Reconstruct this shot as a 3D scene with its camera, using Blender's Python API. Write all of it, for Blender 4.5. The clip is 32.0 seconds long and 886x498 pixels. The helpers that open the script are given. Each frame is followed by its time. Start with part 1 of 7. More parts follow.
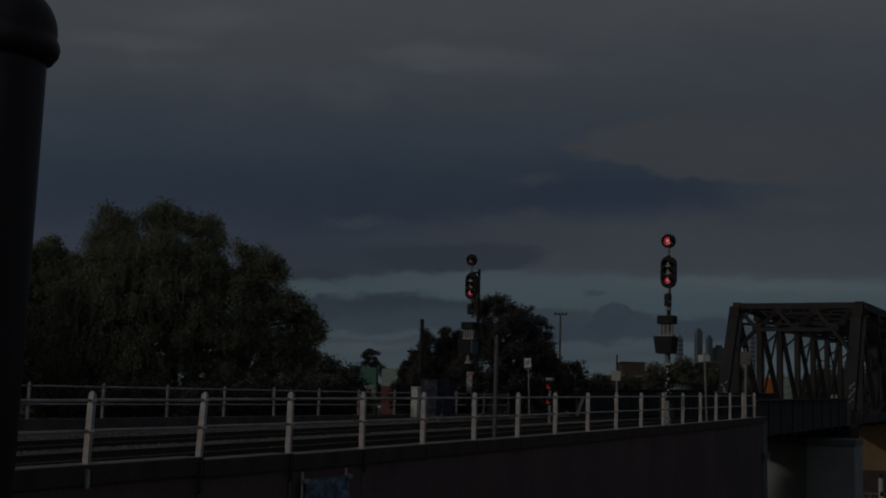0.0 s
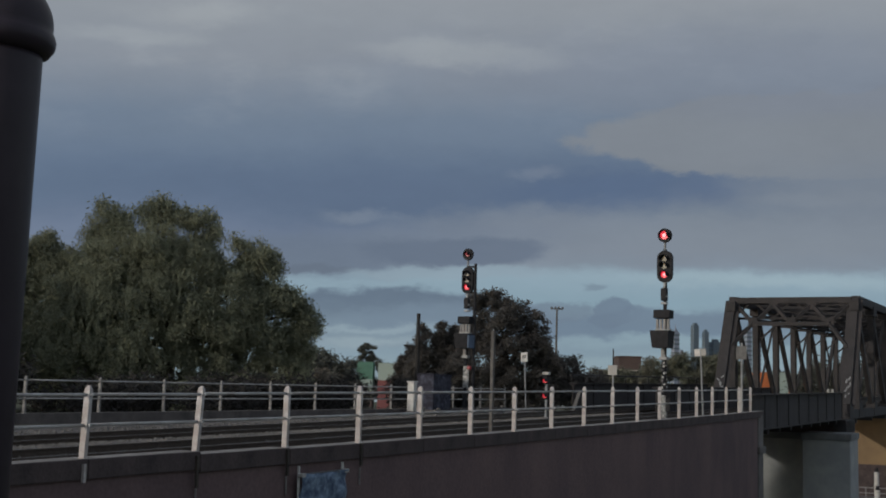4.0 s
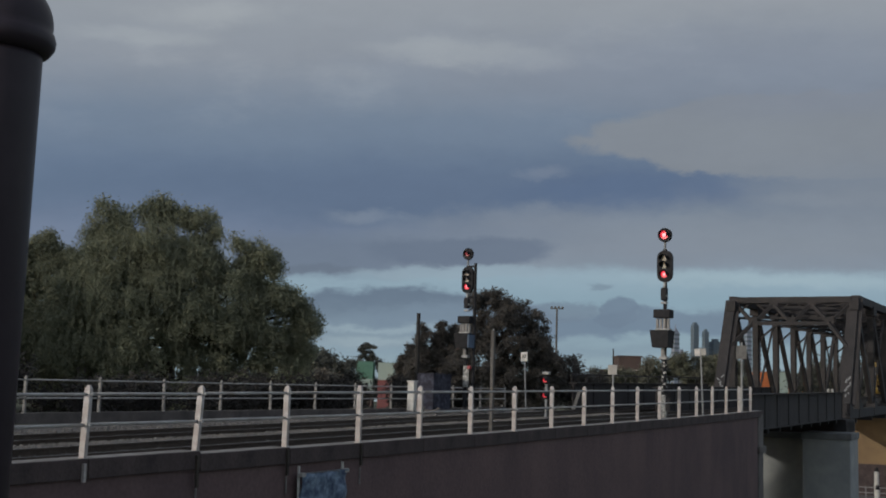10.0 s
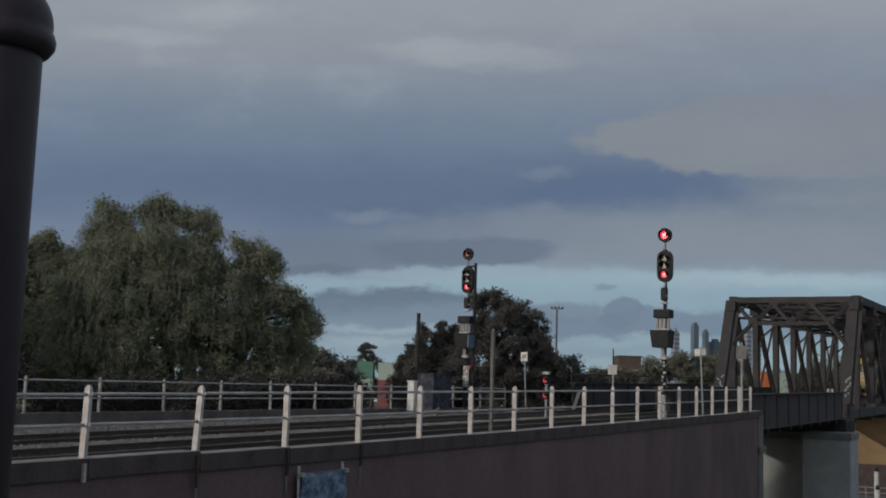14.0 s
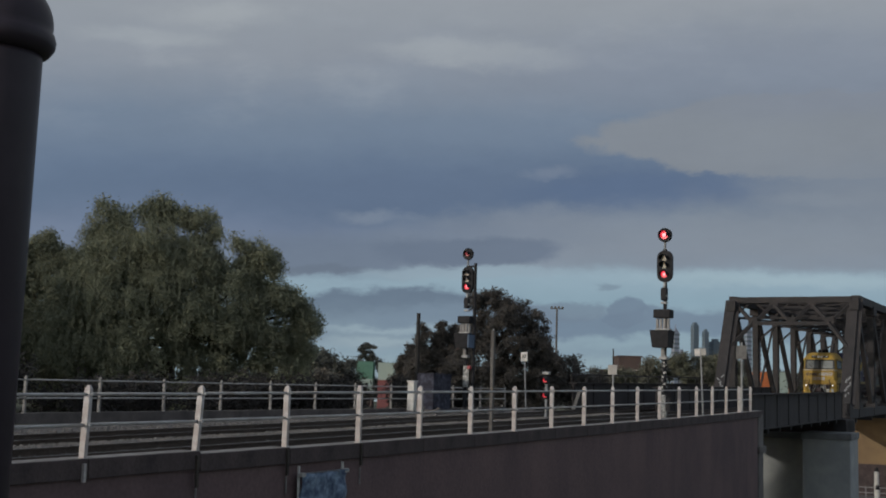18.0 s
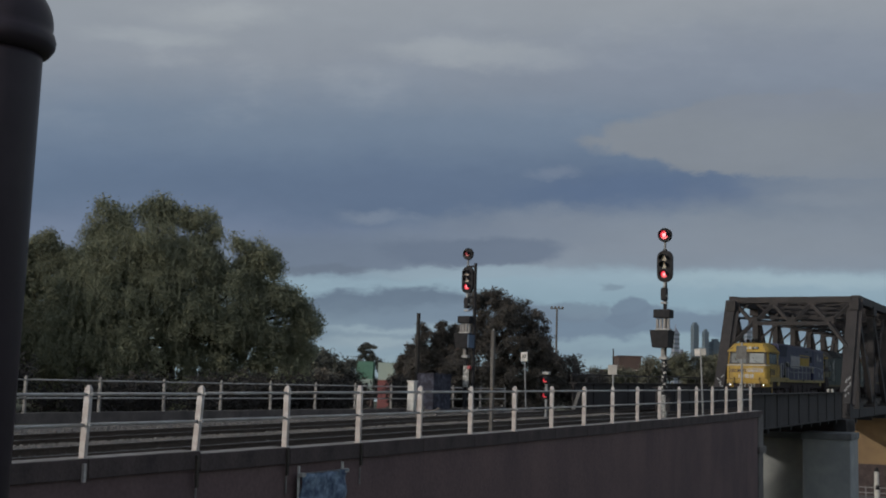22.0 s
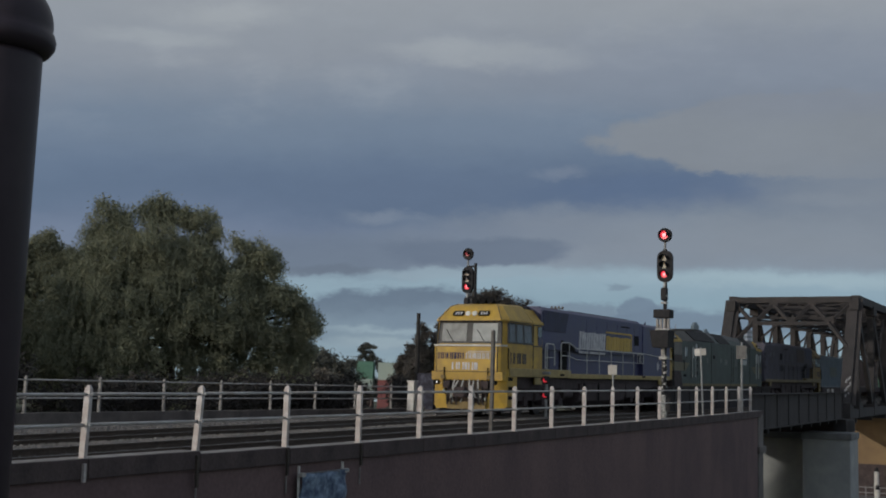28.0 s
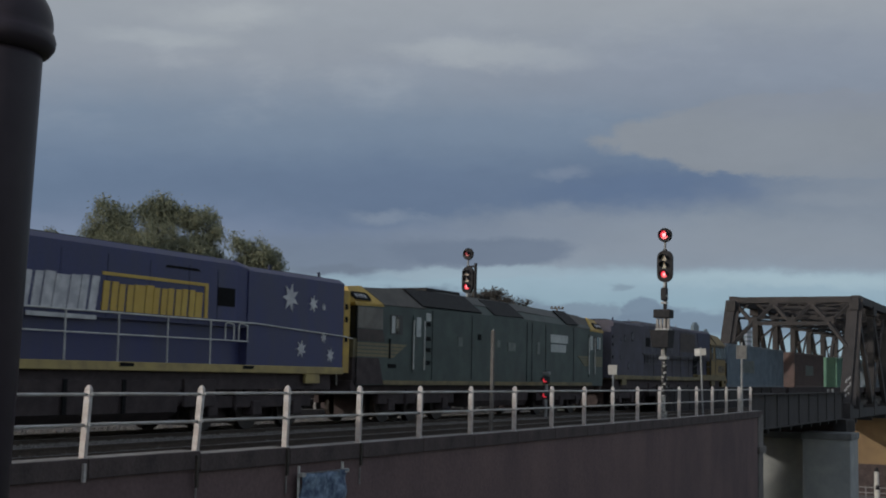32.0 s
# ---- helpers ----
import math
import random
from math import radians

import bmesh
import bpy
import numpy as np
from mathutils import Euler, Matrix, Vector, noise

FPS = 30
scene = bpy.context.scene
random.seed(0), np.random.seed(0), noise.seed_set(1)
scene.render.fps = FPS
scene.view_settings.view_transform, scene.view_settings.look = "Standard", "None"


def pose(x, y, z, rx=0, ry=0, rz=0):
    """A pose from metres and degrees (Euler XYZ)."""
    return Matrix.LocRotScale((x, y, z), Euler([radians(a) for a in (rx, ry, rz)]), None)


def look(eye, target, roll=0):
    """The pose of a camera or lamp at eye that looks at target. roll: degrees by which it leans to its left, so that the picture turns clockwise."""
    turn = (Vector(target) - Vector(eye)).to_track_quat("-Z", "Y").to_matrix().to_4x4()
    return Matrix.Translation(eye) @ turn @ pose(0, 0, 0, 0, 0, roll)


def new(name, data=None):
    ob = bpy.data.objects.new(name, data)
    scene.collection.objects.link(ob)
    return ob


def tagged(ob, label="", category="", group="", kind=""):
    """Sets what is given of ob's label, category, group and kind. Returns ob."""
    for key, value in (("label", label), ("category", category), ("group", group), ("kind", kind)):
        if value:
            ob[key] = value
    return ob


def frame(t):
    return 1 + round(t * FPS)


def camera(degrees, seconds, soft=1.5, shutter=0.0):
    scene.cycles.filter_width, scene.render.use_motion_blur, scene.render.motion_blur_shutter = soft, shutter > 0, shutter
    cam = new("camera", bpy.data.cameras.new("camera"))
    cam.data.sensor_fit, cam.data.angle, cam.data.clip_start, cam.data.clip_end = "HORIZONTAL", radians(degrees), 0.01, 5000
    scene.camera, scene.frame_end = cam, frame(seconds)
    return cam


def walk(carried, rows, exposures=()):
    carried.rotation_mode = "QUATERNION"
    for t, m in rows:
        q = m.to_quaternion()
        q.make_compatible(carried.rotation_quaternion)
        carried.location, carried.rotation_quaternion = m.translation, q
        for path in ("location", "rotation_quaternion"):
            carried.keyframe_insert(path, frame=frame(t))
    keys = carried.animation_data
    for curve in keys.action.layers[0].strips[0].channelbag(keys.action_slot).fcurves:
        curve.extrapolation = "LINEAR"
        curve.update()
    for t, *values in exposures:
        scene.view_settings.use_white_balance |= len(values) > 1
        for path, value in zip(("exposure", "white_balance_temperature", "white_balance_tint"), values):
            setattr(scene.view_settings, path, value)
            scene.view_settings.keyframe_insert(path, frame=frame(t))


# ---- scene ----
# ---- camera and its way ----
EYE = Vector((0.0, 0.0, 0.971))
LENS = 37.82


def aim(right, down):
    """The camera's pose, turned by a few small units of its settling."""
    pitch, yaw, roll = 0.11829 + down / 2288.0, right / 2288.0, 0.02945
    return Matrix.Translation(EYE) @ Matrix.Rotation(yaw, 4, "Z") @ Matrix.Rotation(math.pi / 2 + pitch, 4, "X") @ Matrix.Rotation(roll, 4, "Z")


cam = camera(LENS, 32.0, soft=1.9, shutter=0.2)
walk(cam, [(0.0, aim(6.5, 10.5)), (0.5, aim(5.0, 7.6)), (1.0, aim(4.6, 6.2)), (1.5, aim(3.0, 4.6)), (2.0, aim(1.7, 3.0)), (2.5, aim(0.3, 1.8)),
           (3.0, aim(0.1, 1.1)), (3.5, aim(0.0, 0.7)), (6.0, aim(0.0, 0.6)), (9.0, aim(0.0, 0.0)), (32.0, aim(0.0, 0.0))],
     exposures=[(0.0, -2.55), (0.5, -1.95), (1.0, -1.4), (1.5, -0.97), (2.0, -0.62), (2.5, -0.36), (3.0, -0.18), (3.5, -0.1), (6.0, 0.03), (29.0, 0.03), (30.5, 0.06), (32.0, 0.15)])

# ---- light ----
SUN_WAY = Vector((-0.78, -0.52, 0.25)).normalized()
world = bpy.data.worlds.new("world")
scene.world = world
world.use_nodes = True
wt = world.node_tree
wt.nodes.clear()
w_sky = wt.nodes.new("ShaderNodeTexSky")
w_sky.sky_type, w_sky.sun_disc = "NISHITA", False
w_sky.sun_elevation = math.asin(SUN_WAY.z)
w_sky.sun_rotation = math.atan2(SUN_WAY.x, SUN_WAY.y)
w_mix = wt.nodes.new("ShaderNodeMix")
w_mix.data_type = "RGBA"
w_mix.inputs["Factor"].default_value = 0.6
w_mix.inputs["B"].default_value = (2.6, 2.8, 3.2, 1)
w_bg = wt.nodes.new("ShaderNodeBackground")
w_bg.inputs["Strength"].default_value = 0.145
w_out = wt.nodes.new("ShaderNodeOutputWorld")
wt.links.new(w_sky.outputs[0], w_mix.inputs["A"])
wt.links.new(w_mix.outputs["Result"], w_bg.inputs["Color"])
wt.links.new(w_bg.outputs[0], w_out.inputs["Surface"])

sun = new("sun", bpy.data.lights.new("sun", "SUN"))
sun.data.energy, sun.data.angle, sun.data.color = 1.5, radians(1.4), (1.0, 0.94, 0.86)
sun.matrix_world = look(SUN_WAY * 50, (0, 0, 0))


# ---- building kit ----
def part(name, bm, material, parent=None, label="", m=None, smooth=False):
    me = bpy.data.meshes.new(name)
    if isinstance(bm, bmesh.types.BMesh):
        bm.to_mesh(me)
        bm.free()
    else:
        me.from_pydata(*bm)
    for one in material if isinstance(material, (list, tuple)) else [material]:
        me.materials.append(one)
    if smooth:
        me.polygons.foreach_set("use_smooth", [True] * len(me.polygons))
    ob = new(name, me)
    if parent:
        ob.parent = parent
    if m is not None:
        ob.matrix_basis = m
    if label:
        tagged(ob, label)
    return ob


def twin(ob, m, parent=None):
    """One more object on the same mesh."""
    o = ob.copy()
    scene.collection.objects.link(o)
    o.parent = parent or ob.parent
    o.matrix_basis = m
    return o


def thing(name, m, label, category, group="", kind=""):
    ob = new(name)
    ob.empty_display_size = 0.3
    ob.matrix_basis = m
    return tagged(ob, label, category, group, kind)


def box(bm, x0, x1, y0, y1, z0, z1, bevel=0.0, mi=0):
    vs = [bm.verts.new((x, y, z)) for x in (x0, x1) for y in (y0, y1) for z in (z0, z1)]
    faces = [bm.faces.new([vs[i] for i in f]) for f in ((0, 1, 3, 2), (4, 6, 7, 5), (0, 4, 5, 1), (2, 3, 7, 6), (0, 2, 6, 4), (1, 5, 7, 3))]
    for f in faces:
        f.material_index = mi
    if bevel > 0:
        bmesh.ops.bevel(bm, geom=list({e for f in faces for e in f.edges}), offset=bevel, segments=2, profile=0.5, affect="EDGES")
    return bm


def prism(bm, profile, x0, x1, axis="x", mi=0):
    """A solid whose outline (a, b) is drawn across the axis."""
    def at(a, b, c):
        return {"x": (c, a, b), "y": (a, c, b), "z": (a, b, c)}[axis]
    v0 = [bm.verts.new(at(a, b, x0)) for a, b in profile]
    v1 = [bm.verts.new(at(a, b, x1)) for a, b in profile]
    n = len(profile)
    fs = [bm.faces.new(v0[::-1]), bm.faces.new(v1)] + [bm.faces.new((v0[i], v0[(i + 1) % n], v1[(i + 1) % n], v1[i])) for i in range(n)]
    for f in fs:
        f.material_index = mi
    bmesh.ops.recalc_face_normals(bm, faces=fs)
    return bm


def rod(bm, p, q, r, r2=None, n=10, mi=0):
    """A round bar from p to q."""
    p, q = Vector(p), Vector(q)
    turn = (q - p).to_track_quat("Z", "Y").to_matrix()
    r2 = r if r2 is None else r2
    rings = []
    for c, rr in ((p, r), (q, r2)):
        rings.append([bm.verts.new(c + turn @ Vector((rr * math.cos(2 * math.pi * i / n), rr * math.sin(2 * math.pi * i / n), 0))) for i in range(n)])
    fs = [bm.faces.new(rings[0][::-1]), bm.faces.new(rings[1])]
    fs += [bm.faces.new((rings[0][i], rings[0][(i + 1) % n], rings[1][(i + 1) % n], rings[1][i])) for i in range(n)]
    for f in fs:
        f.material_index = mi
    return bm


def beam(bm, p, q, wide, deep, up=(0, 0, 1), mi=0):
    """A square bar from p to q; deep is measured along up as far as it can be."""
    p, q = Vector(p), Vector(q)
    along = (q - p).normalized()
    side = along.cross(Vector(up))
    if side.length < 1e-4:
        side = along.cross(Vector((0, 1, 0)))
    side.normalize()
    top = side.cross(along).normalized()
    vs = [bm.verts.new(c + side * a * wide / 2 + top * b * deep / 2) for c in (p, q) for a, b in ((-1, -1), (1, -1), (1, 1), (-1, 1))]
    for f in ((3, 2, 1, 0), (4, 5, 6, 7), (0, 1, 5, 4), (1, 2, 6, 5), (2, 3, 7, 6), (3, 0, 4, 7)):
        bm.faces.new([vs[i] for i in f]).material_index = mi
    return bm


def lathe(bm, profile, n=24, m=None):
    """A turned body from (radius, height) pairs."""
    rows = []
    for r, z in profile:
        rows.append([bm.verts.new((r * math.cos(2 * math.pi * i / n), r * math.sin(2 * math.pi * i / n), z)) for i in range(n)])
    for a, b in zip(rows, rows[1:]):
        for i in range(n):
            bm.faces.new((a[i], a[(i + 1) % n], b[(i + 1) % n], b[i]))
    bm.faces.new(rows[0][::-1])
    bm.faces.new(rows[-1])
    if m is not None:
        bmesh.ops.transform(bm, matrix=m, verts=[v for r in rows for v in r])
    return bm


def loft(bm, sections, caps=True):
    """A skin through outlines of equal point count."""
    rings = [[bm.verts.new(p) for p in sec] for sec in sections]
    n = len(rings[0])
    fs = []
    for a, b in zip(rings, rings[1:]):
        fs += [bm.faces.new((a[i], a[(i + 1) % n], b[(i + 1) % n], b[i])) for i in range(n)]
    if caps:
        fs += [bm.faces.new(rings[0][::-1]), bm.faces.new(rings[-1])]
    bmesh.ops.recalc_face_normals(bm, faces=fs)
    return bm


B = bmesh.new

# the railway's own frame: s along the line towards the bridge, w across it (towards the far side), z above the rails
HEADING, SLOPE = 1.11295, 0.02324
LINE = Matrix.Translation((-8.763, 26.614, 0)) @ Matrix.Rotation(HEADING, 4, "Z") @ Matrix.Rotation(-math.atan(SLOPE), 4, "Y")


def on(s, w, z, turn=0.0):
    """Upright at a place by the line, turned to it."""
    return Matrix.Translation(LINE @ Vector((s, w, z))) @ Matrix.Rotation(HEADING + radians(turn), 4, "Z")


def bend(s):
    """How far the train's track strays to the far side: a slow curve that runs straight on the bridge."""
    return 0.0001 * min(s, 74.0) ** 2 if s > 0 else 0.0


def along(s, w, z):
    """Tilted with the line's slope."""
    return LINE @ pose(s, w, z)


# ---- materials ----
def mat(name, base, rough=0.7, metal=0.0, vary=0.25, scale=3.0, bump=0.15, bump_scale=40.0, second=None, blotch=0.5, emit=None, island=0.0, spec=0.4, thin=0.0, streak=1.0):
    """A weathered surface: base colour broken by stains (second, at scale) and grain, with fine relief."""
    m = bpy.data.materials.new(name)
    m.use_nodes = True
    t = m.node_tree
    nodes, link = t.nodes, t.links.new
    bsdf = nodes["Principled BSDF"]
    bsdf.inputs["Roughness"].default_value, bsdf.inputs["Metallic"].default_value = rough, metal
    bsdf.inputs["Specular IOR Level"].default_value = spec
    co = nodes.new("ShaderNodeTexCoord")
    big = nodes.new("ShaderNodeTexNoise")
    big.inputs["Scale"].default_value, big.inputs["Detail"].default_value, big.inputs["Roughness"].default_value = scale, 6, 0.6
    fine = nodes.new("ShaderNodeTexNoise")
    fine.inputs["Scale"].default_value, fine.inputs["Detail"].default_value = bump_scale, 4
    if streak != 1.0:
        mp = nodes.new("ShaderNodeMapping")
        mp.inputs["Scale"].default_value = (1.0, 1.0, streak)
        link(co.outputs["Object"], mp.inputs["Vector"])
        link(mp.outputs[0], big.inputs["Vector"])
    else:
        link(co.outputs["Object"], big.inputs["Vector"])
    link(co.outputs["Object"], fine.inputs["Vector"])
    second = second or [c * 0.55 for c in base]
    ramp = nodes.new("ShaderNodeValToRGB")
    ramp.color_ramp.elements[0].position, ramp.color_ramp.elements[1].position = 0.5 - 0.22 * blotch, 0.5 + 0.28
    ramp.color_ramp.elements[0].color, ramp.color_ramp.elements[1].color = (*second, 1), (*base, 1)
    link(big.outputs["Fac"], ramp.inputs["Fac"])
    grain = nodes.new("ShaderNodeMapRange")
    grain.inputs["To Min"].default_value, grain.inputs["To Max"].default_value = 1 - vary, 1 + vary
    link(fine.outputs["Fac"], grain.inputs["Value"])
    mul = nodes.new("ShaderNodeMix")
    mul.data_type, mul.blend_type = "RGBA", "MULTIPLY"
    mul.inputs["Factor"].default_value = 1.0
    link(ramp.outputs["Color"], mul.inputs["A"])
    link(grain.outputs["Result"], mul.inputs["B"])
    out = mul.outputs["Result"]
    if island:
        geo = nodes.new("ShaderNodeNewGeometry")
        info = nodes.new("ShaderNodeObjectInfo")
        add = nodes.new("ShaderNodeMath")
        add.operation = "ADD"
        link(geo.outputs["Random Per Island"], add.inputs[0])
        link(info.outputs["Random"], add.inputs[1])
        span = nodes.new("ShaderNodeMapRange")
        span.inputs["From Max"].default_value = 2.0
        span.inputs["To Min"].default_value, span.inputs["To Max"].default_value = 1 - island, 1 + island
        link(add.outputs[0], span.inputs["Value"])
        mul2 = nodes.new("ShaderNodeMix")
        mul2.data_type, mul2.blend_type = "RGBA", "MULTIPLY"
        mul2.inputs["Factor"].default_value = 1.0
        link(out, mul2.inputs["A"])
        link(span.outputs["Result"], mul2.inputs["B"])
        out = mul2.outputs["Result"]
    link(out, bsdf.inputs["Base Color"])
    if bump:
        bp = nodes.new("ShaderNodeBump")
        bp.inputs["Strength"].default_value, bp.inputs["Distance"].default_value = bump, 0.02
        link(fine.outputs["Fac"], bp.inputs["Height"])
        link(bp.outputs["Normal"], bsdf.inputs["Normal"])
    if thin:
        back = nodes.new("ShaderNodeBsdfTranslucent")
        link(out, back.inputs["Color"])
        both = nodes.new("ShaderNodeMixShader")
        both.inputs[0].default_value = thin
        link(bsdf.outputs[0], both.inputs[1])
        link(back.outputs[0], both.inputs[2])
        link(both.outputs[0], nodes["Material Output"].inputs["Surface"])
    if emit:
        bsdf.inputs["Emission Color"].default_value, bsdf.inputs["Emission Strength"].default_value = (*emit[:3], 1), emit[3]
    return m


FENCE_PAINT = mat("fence_paint", (0.63, 0.63, 0.64), 0.6, vary=0.15, scale=4, second=(0.36, 0.32, 0.3), blotch=0.2)
RAIL_TUBE = mat("rail_tube", (0.5, 0.5, 0.5), 0.55, vary=0.12, scale=3, second=(0.3, 0.28, 0.26), blotch=0.4)
CONCRETE = mat("concrete", (0.2, 0.185, 0.175), 0.9, vary=0.2, scale=0.8, second=(0.1, 0.09, 0.085))
WALL_FACE = mat("wall_face", (0.17, 0.112, 0.107), 0.92, vary=0.3, scale=0.5, second=(0.085, 0.058, 0.062), blotch=1.0, bump=0.4, bump_scale=14, streak=0.5)
PIER_FACE = mat("pier_face", (0.4, 0.4, 0.375), 0.9, vary=0.12, scale=0.7, second=(0.28, 0.29, 0.285), blotch=0.4)
BALLAST = mat("ballast", (0.2, 0.186, 0.172), 0.95, vary=0.5, scale=1.2, second=(0.12, 0.11, 0.1), bump=0.9, bump_scale=16, island=0.4)
OILY = mat("oily_ballast", (0.115, 0.104, 0.098), 0.9, vary=0.5, scale=1.5, second=(0.06, 0.054, 0.05), bump=0.9, bump_scale=16, island=0.4)
SLEEPER = mat("sleeper_wood", (0.07, 0.055, 0.045), 0.9, vary=0.3, scale=5, second=(0.035, 0.03, 0.026), island=0.3)
RAIL_STEEL = mat("rail_steel", (0.09, 0.065, 0.05), 0.6, 0.3, scale=8)
RAIL_TOP = mat("rail_top", (0.2, 0.19, 0.19), 0.5, 0.7, vary=0.15, scale=6, second=(0.1, 0.09, 0.09), bump=0)
BRIDGE_STEEL = mat("bridge_steel", (0.053, 0.045, 0.045), 0.8, 0.0, vary=0.25, scale=1.5, second=(0.03, 0.028, 0.028))
SIGNAL_BLACK = mat("signal_black", (0.032, 0.031, 0.034), 0.75, vary=0.2, scale=5, second=(0.02, 0.02, 0.022), spec=0.2)
POST_BLACK = mat("post_black", (0.044, 0.034, 0.043), 0.42, vary=0.12, scale=6, second=(0.032, 0.025, 0.032), bump=0.01, spec=0.2)
LEAF = mat("leaf_grey_green", (0.31, 0.315, 0.218), 0.85, vary=0.25, scale=0.3, second=(0.165, 0.178, 0.126), bump=0, island=0.2, thin=0.35, spec=0.1)
LEAF_SCRUB_SHADE = mat("leaf_scrub_shade", (0.052, 0.046, 0.042), 0.8, vary=0.25, scale=0.35, second=(0.036, 0.033, 0.03), bump=0, island=0.4, thin=0.15)
LEAF_DARK = mat("leaf_dark", (0.138, 0.127, 0.114), 0.75, vary=0.25, scale=0.35, second=(0.1, 0.092, 0.084), bump=0, island=0.25, thin=0.3, spec=0.1)
BARK = mat("bark", (0.07, 0.055, 0.042), 0.95, vary=0.3, scale=3, bump=0.5)
EARTH = mat("earth", (0.07, 0.07, 0.04), 0.95, vary=0.4, scale=0.15, second=(0.05, 0.055, 0.028), bump=0.5, bump_scale=6)
YELLOW = mat("loco_yellow", (0.53, 0.345, 0.042), 0.55, vary=0.15, scale=2.2, second=(0.33, 0.215, 0.05), blotch=0.5, bump=0.03)
BLUE = mat("loco_blue", (0.031, 0.037, 0.125), 0.45, vary=0.3, scale=1.5, second=(0.047, 0.049, 0.092), blotch=1.0, streak=0.35, bump=0.03, spec=0.28)
BLUE_DIRTY = mat("loco_blue_dirty", (0.082, 0.078, 0.112), 0.75, vary=0.2, scale=1.2, second=(0.05, 0.046, 0.054), blotch=0.9, bump=0.03)
YELLOW_DIRTY = mat("loco_yellow_dirty", (0.22, 0.155, 0.055), 0.7, vary=0.15, scale=1.6, second=(0.16, 0.115, 0.05), blotch=0.8, bump=0.03)
GREEN = mat("loco_green", (0.052, 0.08, 0.07), 0.55, vary=0.1, scale=1.6, second=(0.03, 0.045, 0.042), blotch=0.4, bump=0.03)
UNDER = mat("underframe_grime", (0.068, 0.051, 0.052), 0.85, vary=0.3, scale=3)
GLASS_DARK = mat("cab_glass", (0.02, 0.025, 0.03), 0.08, vary=0.05, bump=0, spec=0.8)


def sky_material():
    m = bpy.data.materials.new("cloudy_sky")
    m.use_nodes = True
    t = m.node_tree
    t.nodes.clear()
    link = t.links.new
    uv = t.nodes.new("ShaderNodeUVMap")
    sep = t.nodes.new("ShaderNodeSeparateXYZ")
    link(uv.outputs[0], sep.inputs[0])

    def put(sock, value):
        if isinstance(value, (int, float)):
            sock.default_value = value
        else:
            link(value, sock)

    def op(kind, a, b=0.0, c=0.0, clamp=False):
        n = t.nodes.new("ShaderNodeMath")
        n.operation, n.use_clamp = kind, clamp
        for i, v in enumerate((a, b, c)):
            put(n.inputs[i], v)
        return n.outputs[0]

    def noise_of(sx, sy, detail, rough, seed, distort=0.0):
        mp = t.nodes.new("ShaderNodeMapping")
        mp.inputs["Scale"].default_value = (sx, sy, 1)
        mp.inputs["Location"].default_value = (seed, seed * 0.37, seed * 1.3)
        link(uv.outputs[0], mp.inputs["Vector"])
        n = t.nodes.new("ShaderNodeTexNoise")
        n.inputs["Scale"].default_value, n.inputs["Detail"].default_value, n.inputs["Roughness"].default_value = 1.0, detail, rough
        n.inputs["Distortion"].default_value = distort
        link(mp.outputs[0], n.inputs["Vector"])
        return op("SUBTRACT", n.outputs["Fac"], 0.5)

    def step(value, lo, hi):
        n = t.nodes.new("ShaderNodeMapRange")
        n.interpolation_type = "SMOOTHSTEP"
        put(n.inputs["Value"], value)
        n.inputs["From Min"].default_value, n.inputs["From Max"].default_value = lo, hi
        return n.outputs["Result"]

    def blend(fac, a, b):
        n = t.nodes.new("ShaderNodeMix")
        n.data_type = "RGBA"
        put(n.inputs["Factor"], fac)
        for key, v in (("A", a), ("B", b)):
            if isinstance(v, tuple):
                n.inputs[key].default_value = (*v, 1)
            else:
                link(v, n.inputs[key])
        return n.outputs["Result"]

    u, v = sep.outputs[0], sep.outputs[1]
    soft = noise_of(2.6, 8, 4, 0.5, 2.3, 0.3)
    wisp = noise_of(7, 30, 5, 0.55, 7.1, 0.4)
    fluff = noise_of(22, 34, 5, 0.6, 4.4)
    puff = noise_of(5.5, 12, 5, 0.55, 5.7, 0.2)

    # ragged rims: the cloud map is bent by noise at three sizes
    bend_u = op("ADD", op("MULTIPLY", noise_of(4, 9, 3, 0.5, 11.0), 0.22), op("ADD", op("MULTIPLY", noise_of(16, 30, 4, 0.6, 13.0), 0.075), op("MULTIPLY", noise_of(55, 80, 3, 0.6, 17.0), 0.022)))
    bend_v = op("ADD", op("MULTIPLY", noise_of(3.4, 8, 3, 0.5, 19.0), 0.055), op("ADD", op("MULTIPLY", noise_of(15, 32, 4, 0.6, 23.0), 0.030), op("MULTIPLY", noise_of(50, 90, 3, 0.6, 29.0), 0.010)))
    bu, bv = op("ADD", u, bend_u), op("ADD", v, bend_v)

    def bank(cx, cy, rx, ry, edge, rough):
        """How far a place lies inside a cloud bank of that centre and size."""
        a = op("DIVIDE", op("SUBTRACT", bu, cx), rx)
        b = op("DIVIDE", op("SUBTRACT", bv, cy), ry)
        d = op("SQRT", op("ADD", op("MULTIPLY", a, a), op("MULTIPLY", b, b)))
        d = op("ADD", d, op("MULTIPLY", wisp, rough * 0.5))
        return op("SUBTRACT", 1.0, step(d, 1.0 - edge, 1.0 + edge))

    # tone from the zenith side down to the horizon
    vv = op("ADD", v, op("MULTIPLY", bend_v, 0.75))
    ramp = t.nodes.new("ShaderNodeValToRGB")
    put(ramp.inputs["Fac"], op("MULTIPLY", op("ADD", vv, 0.2), 1.0))
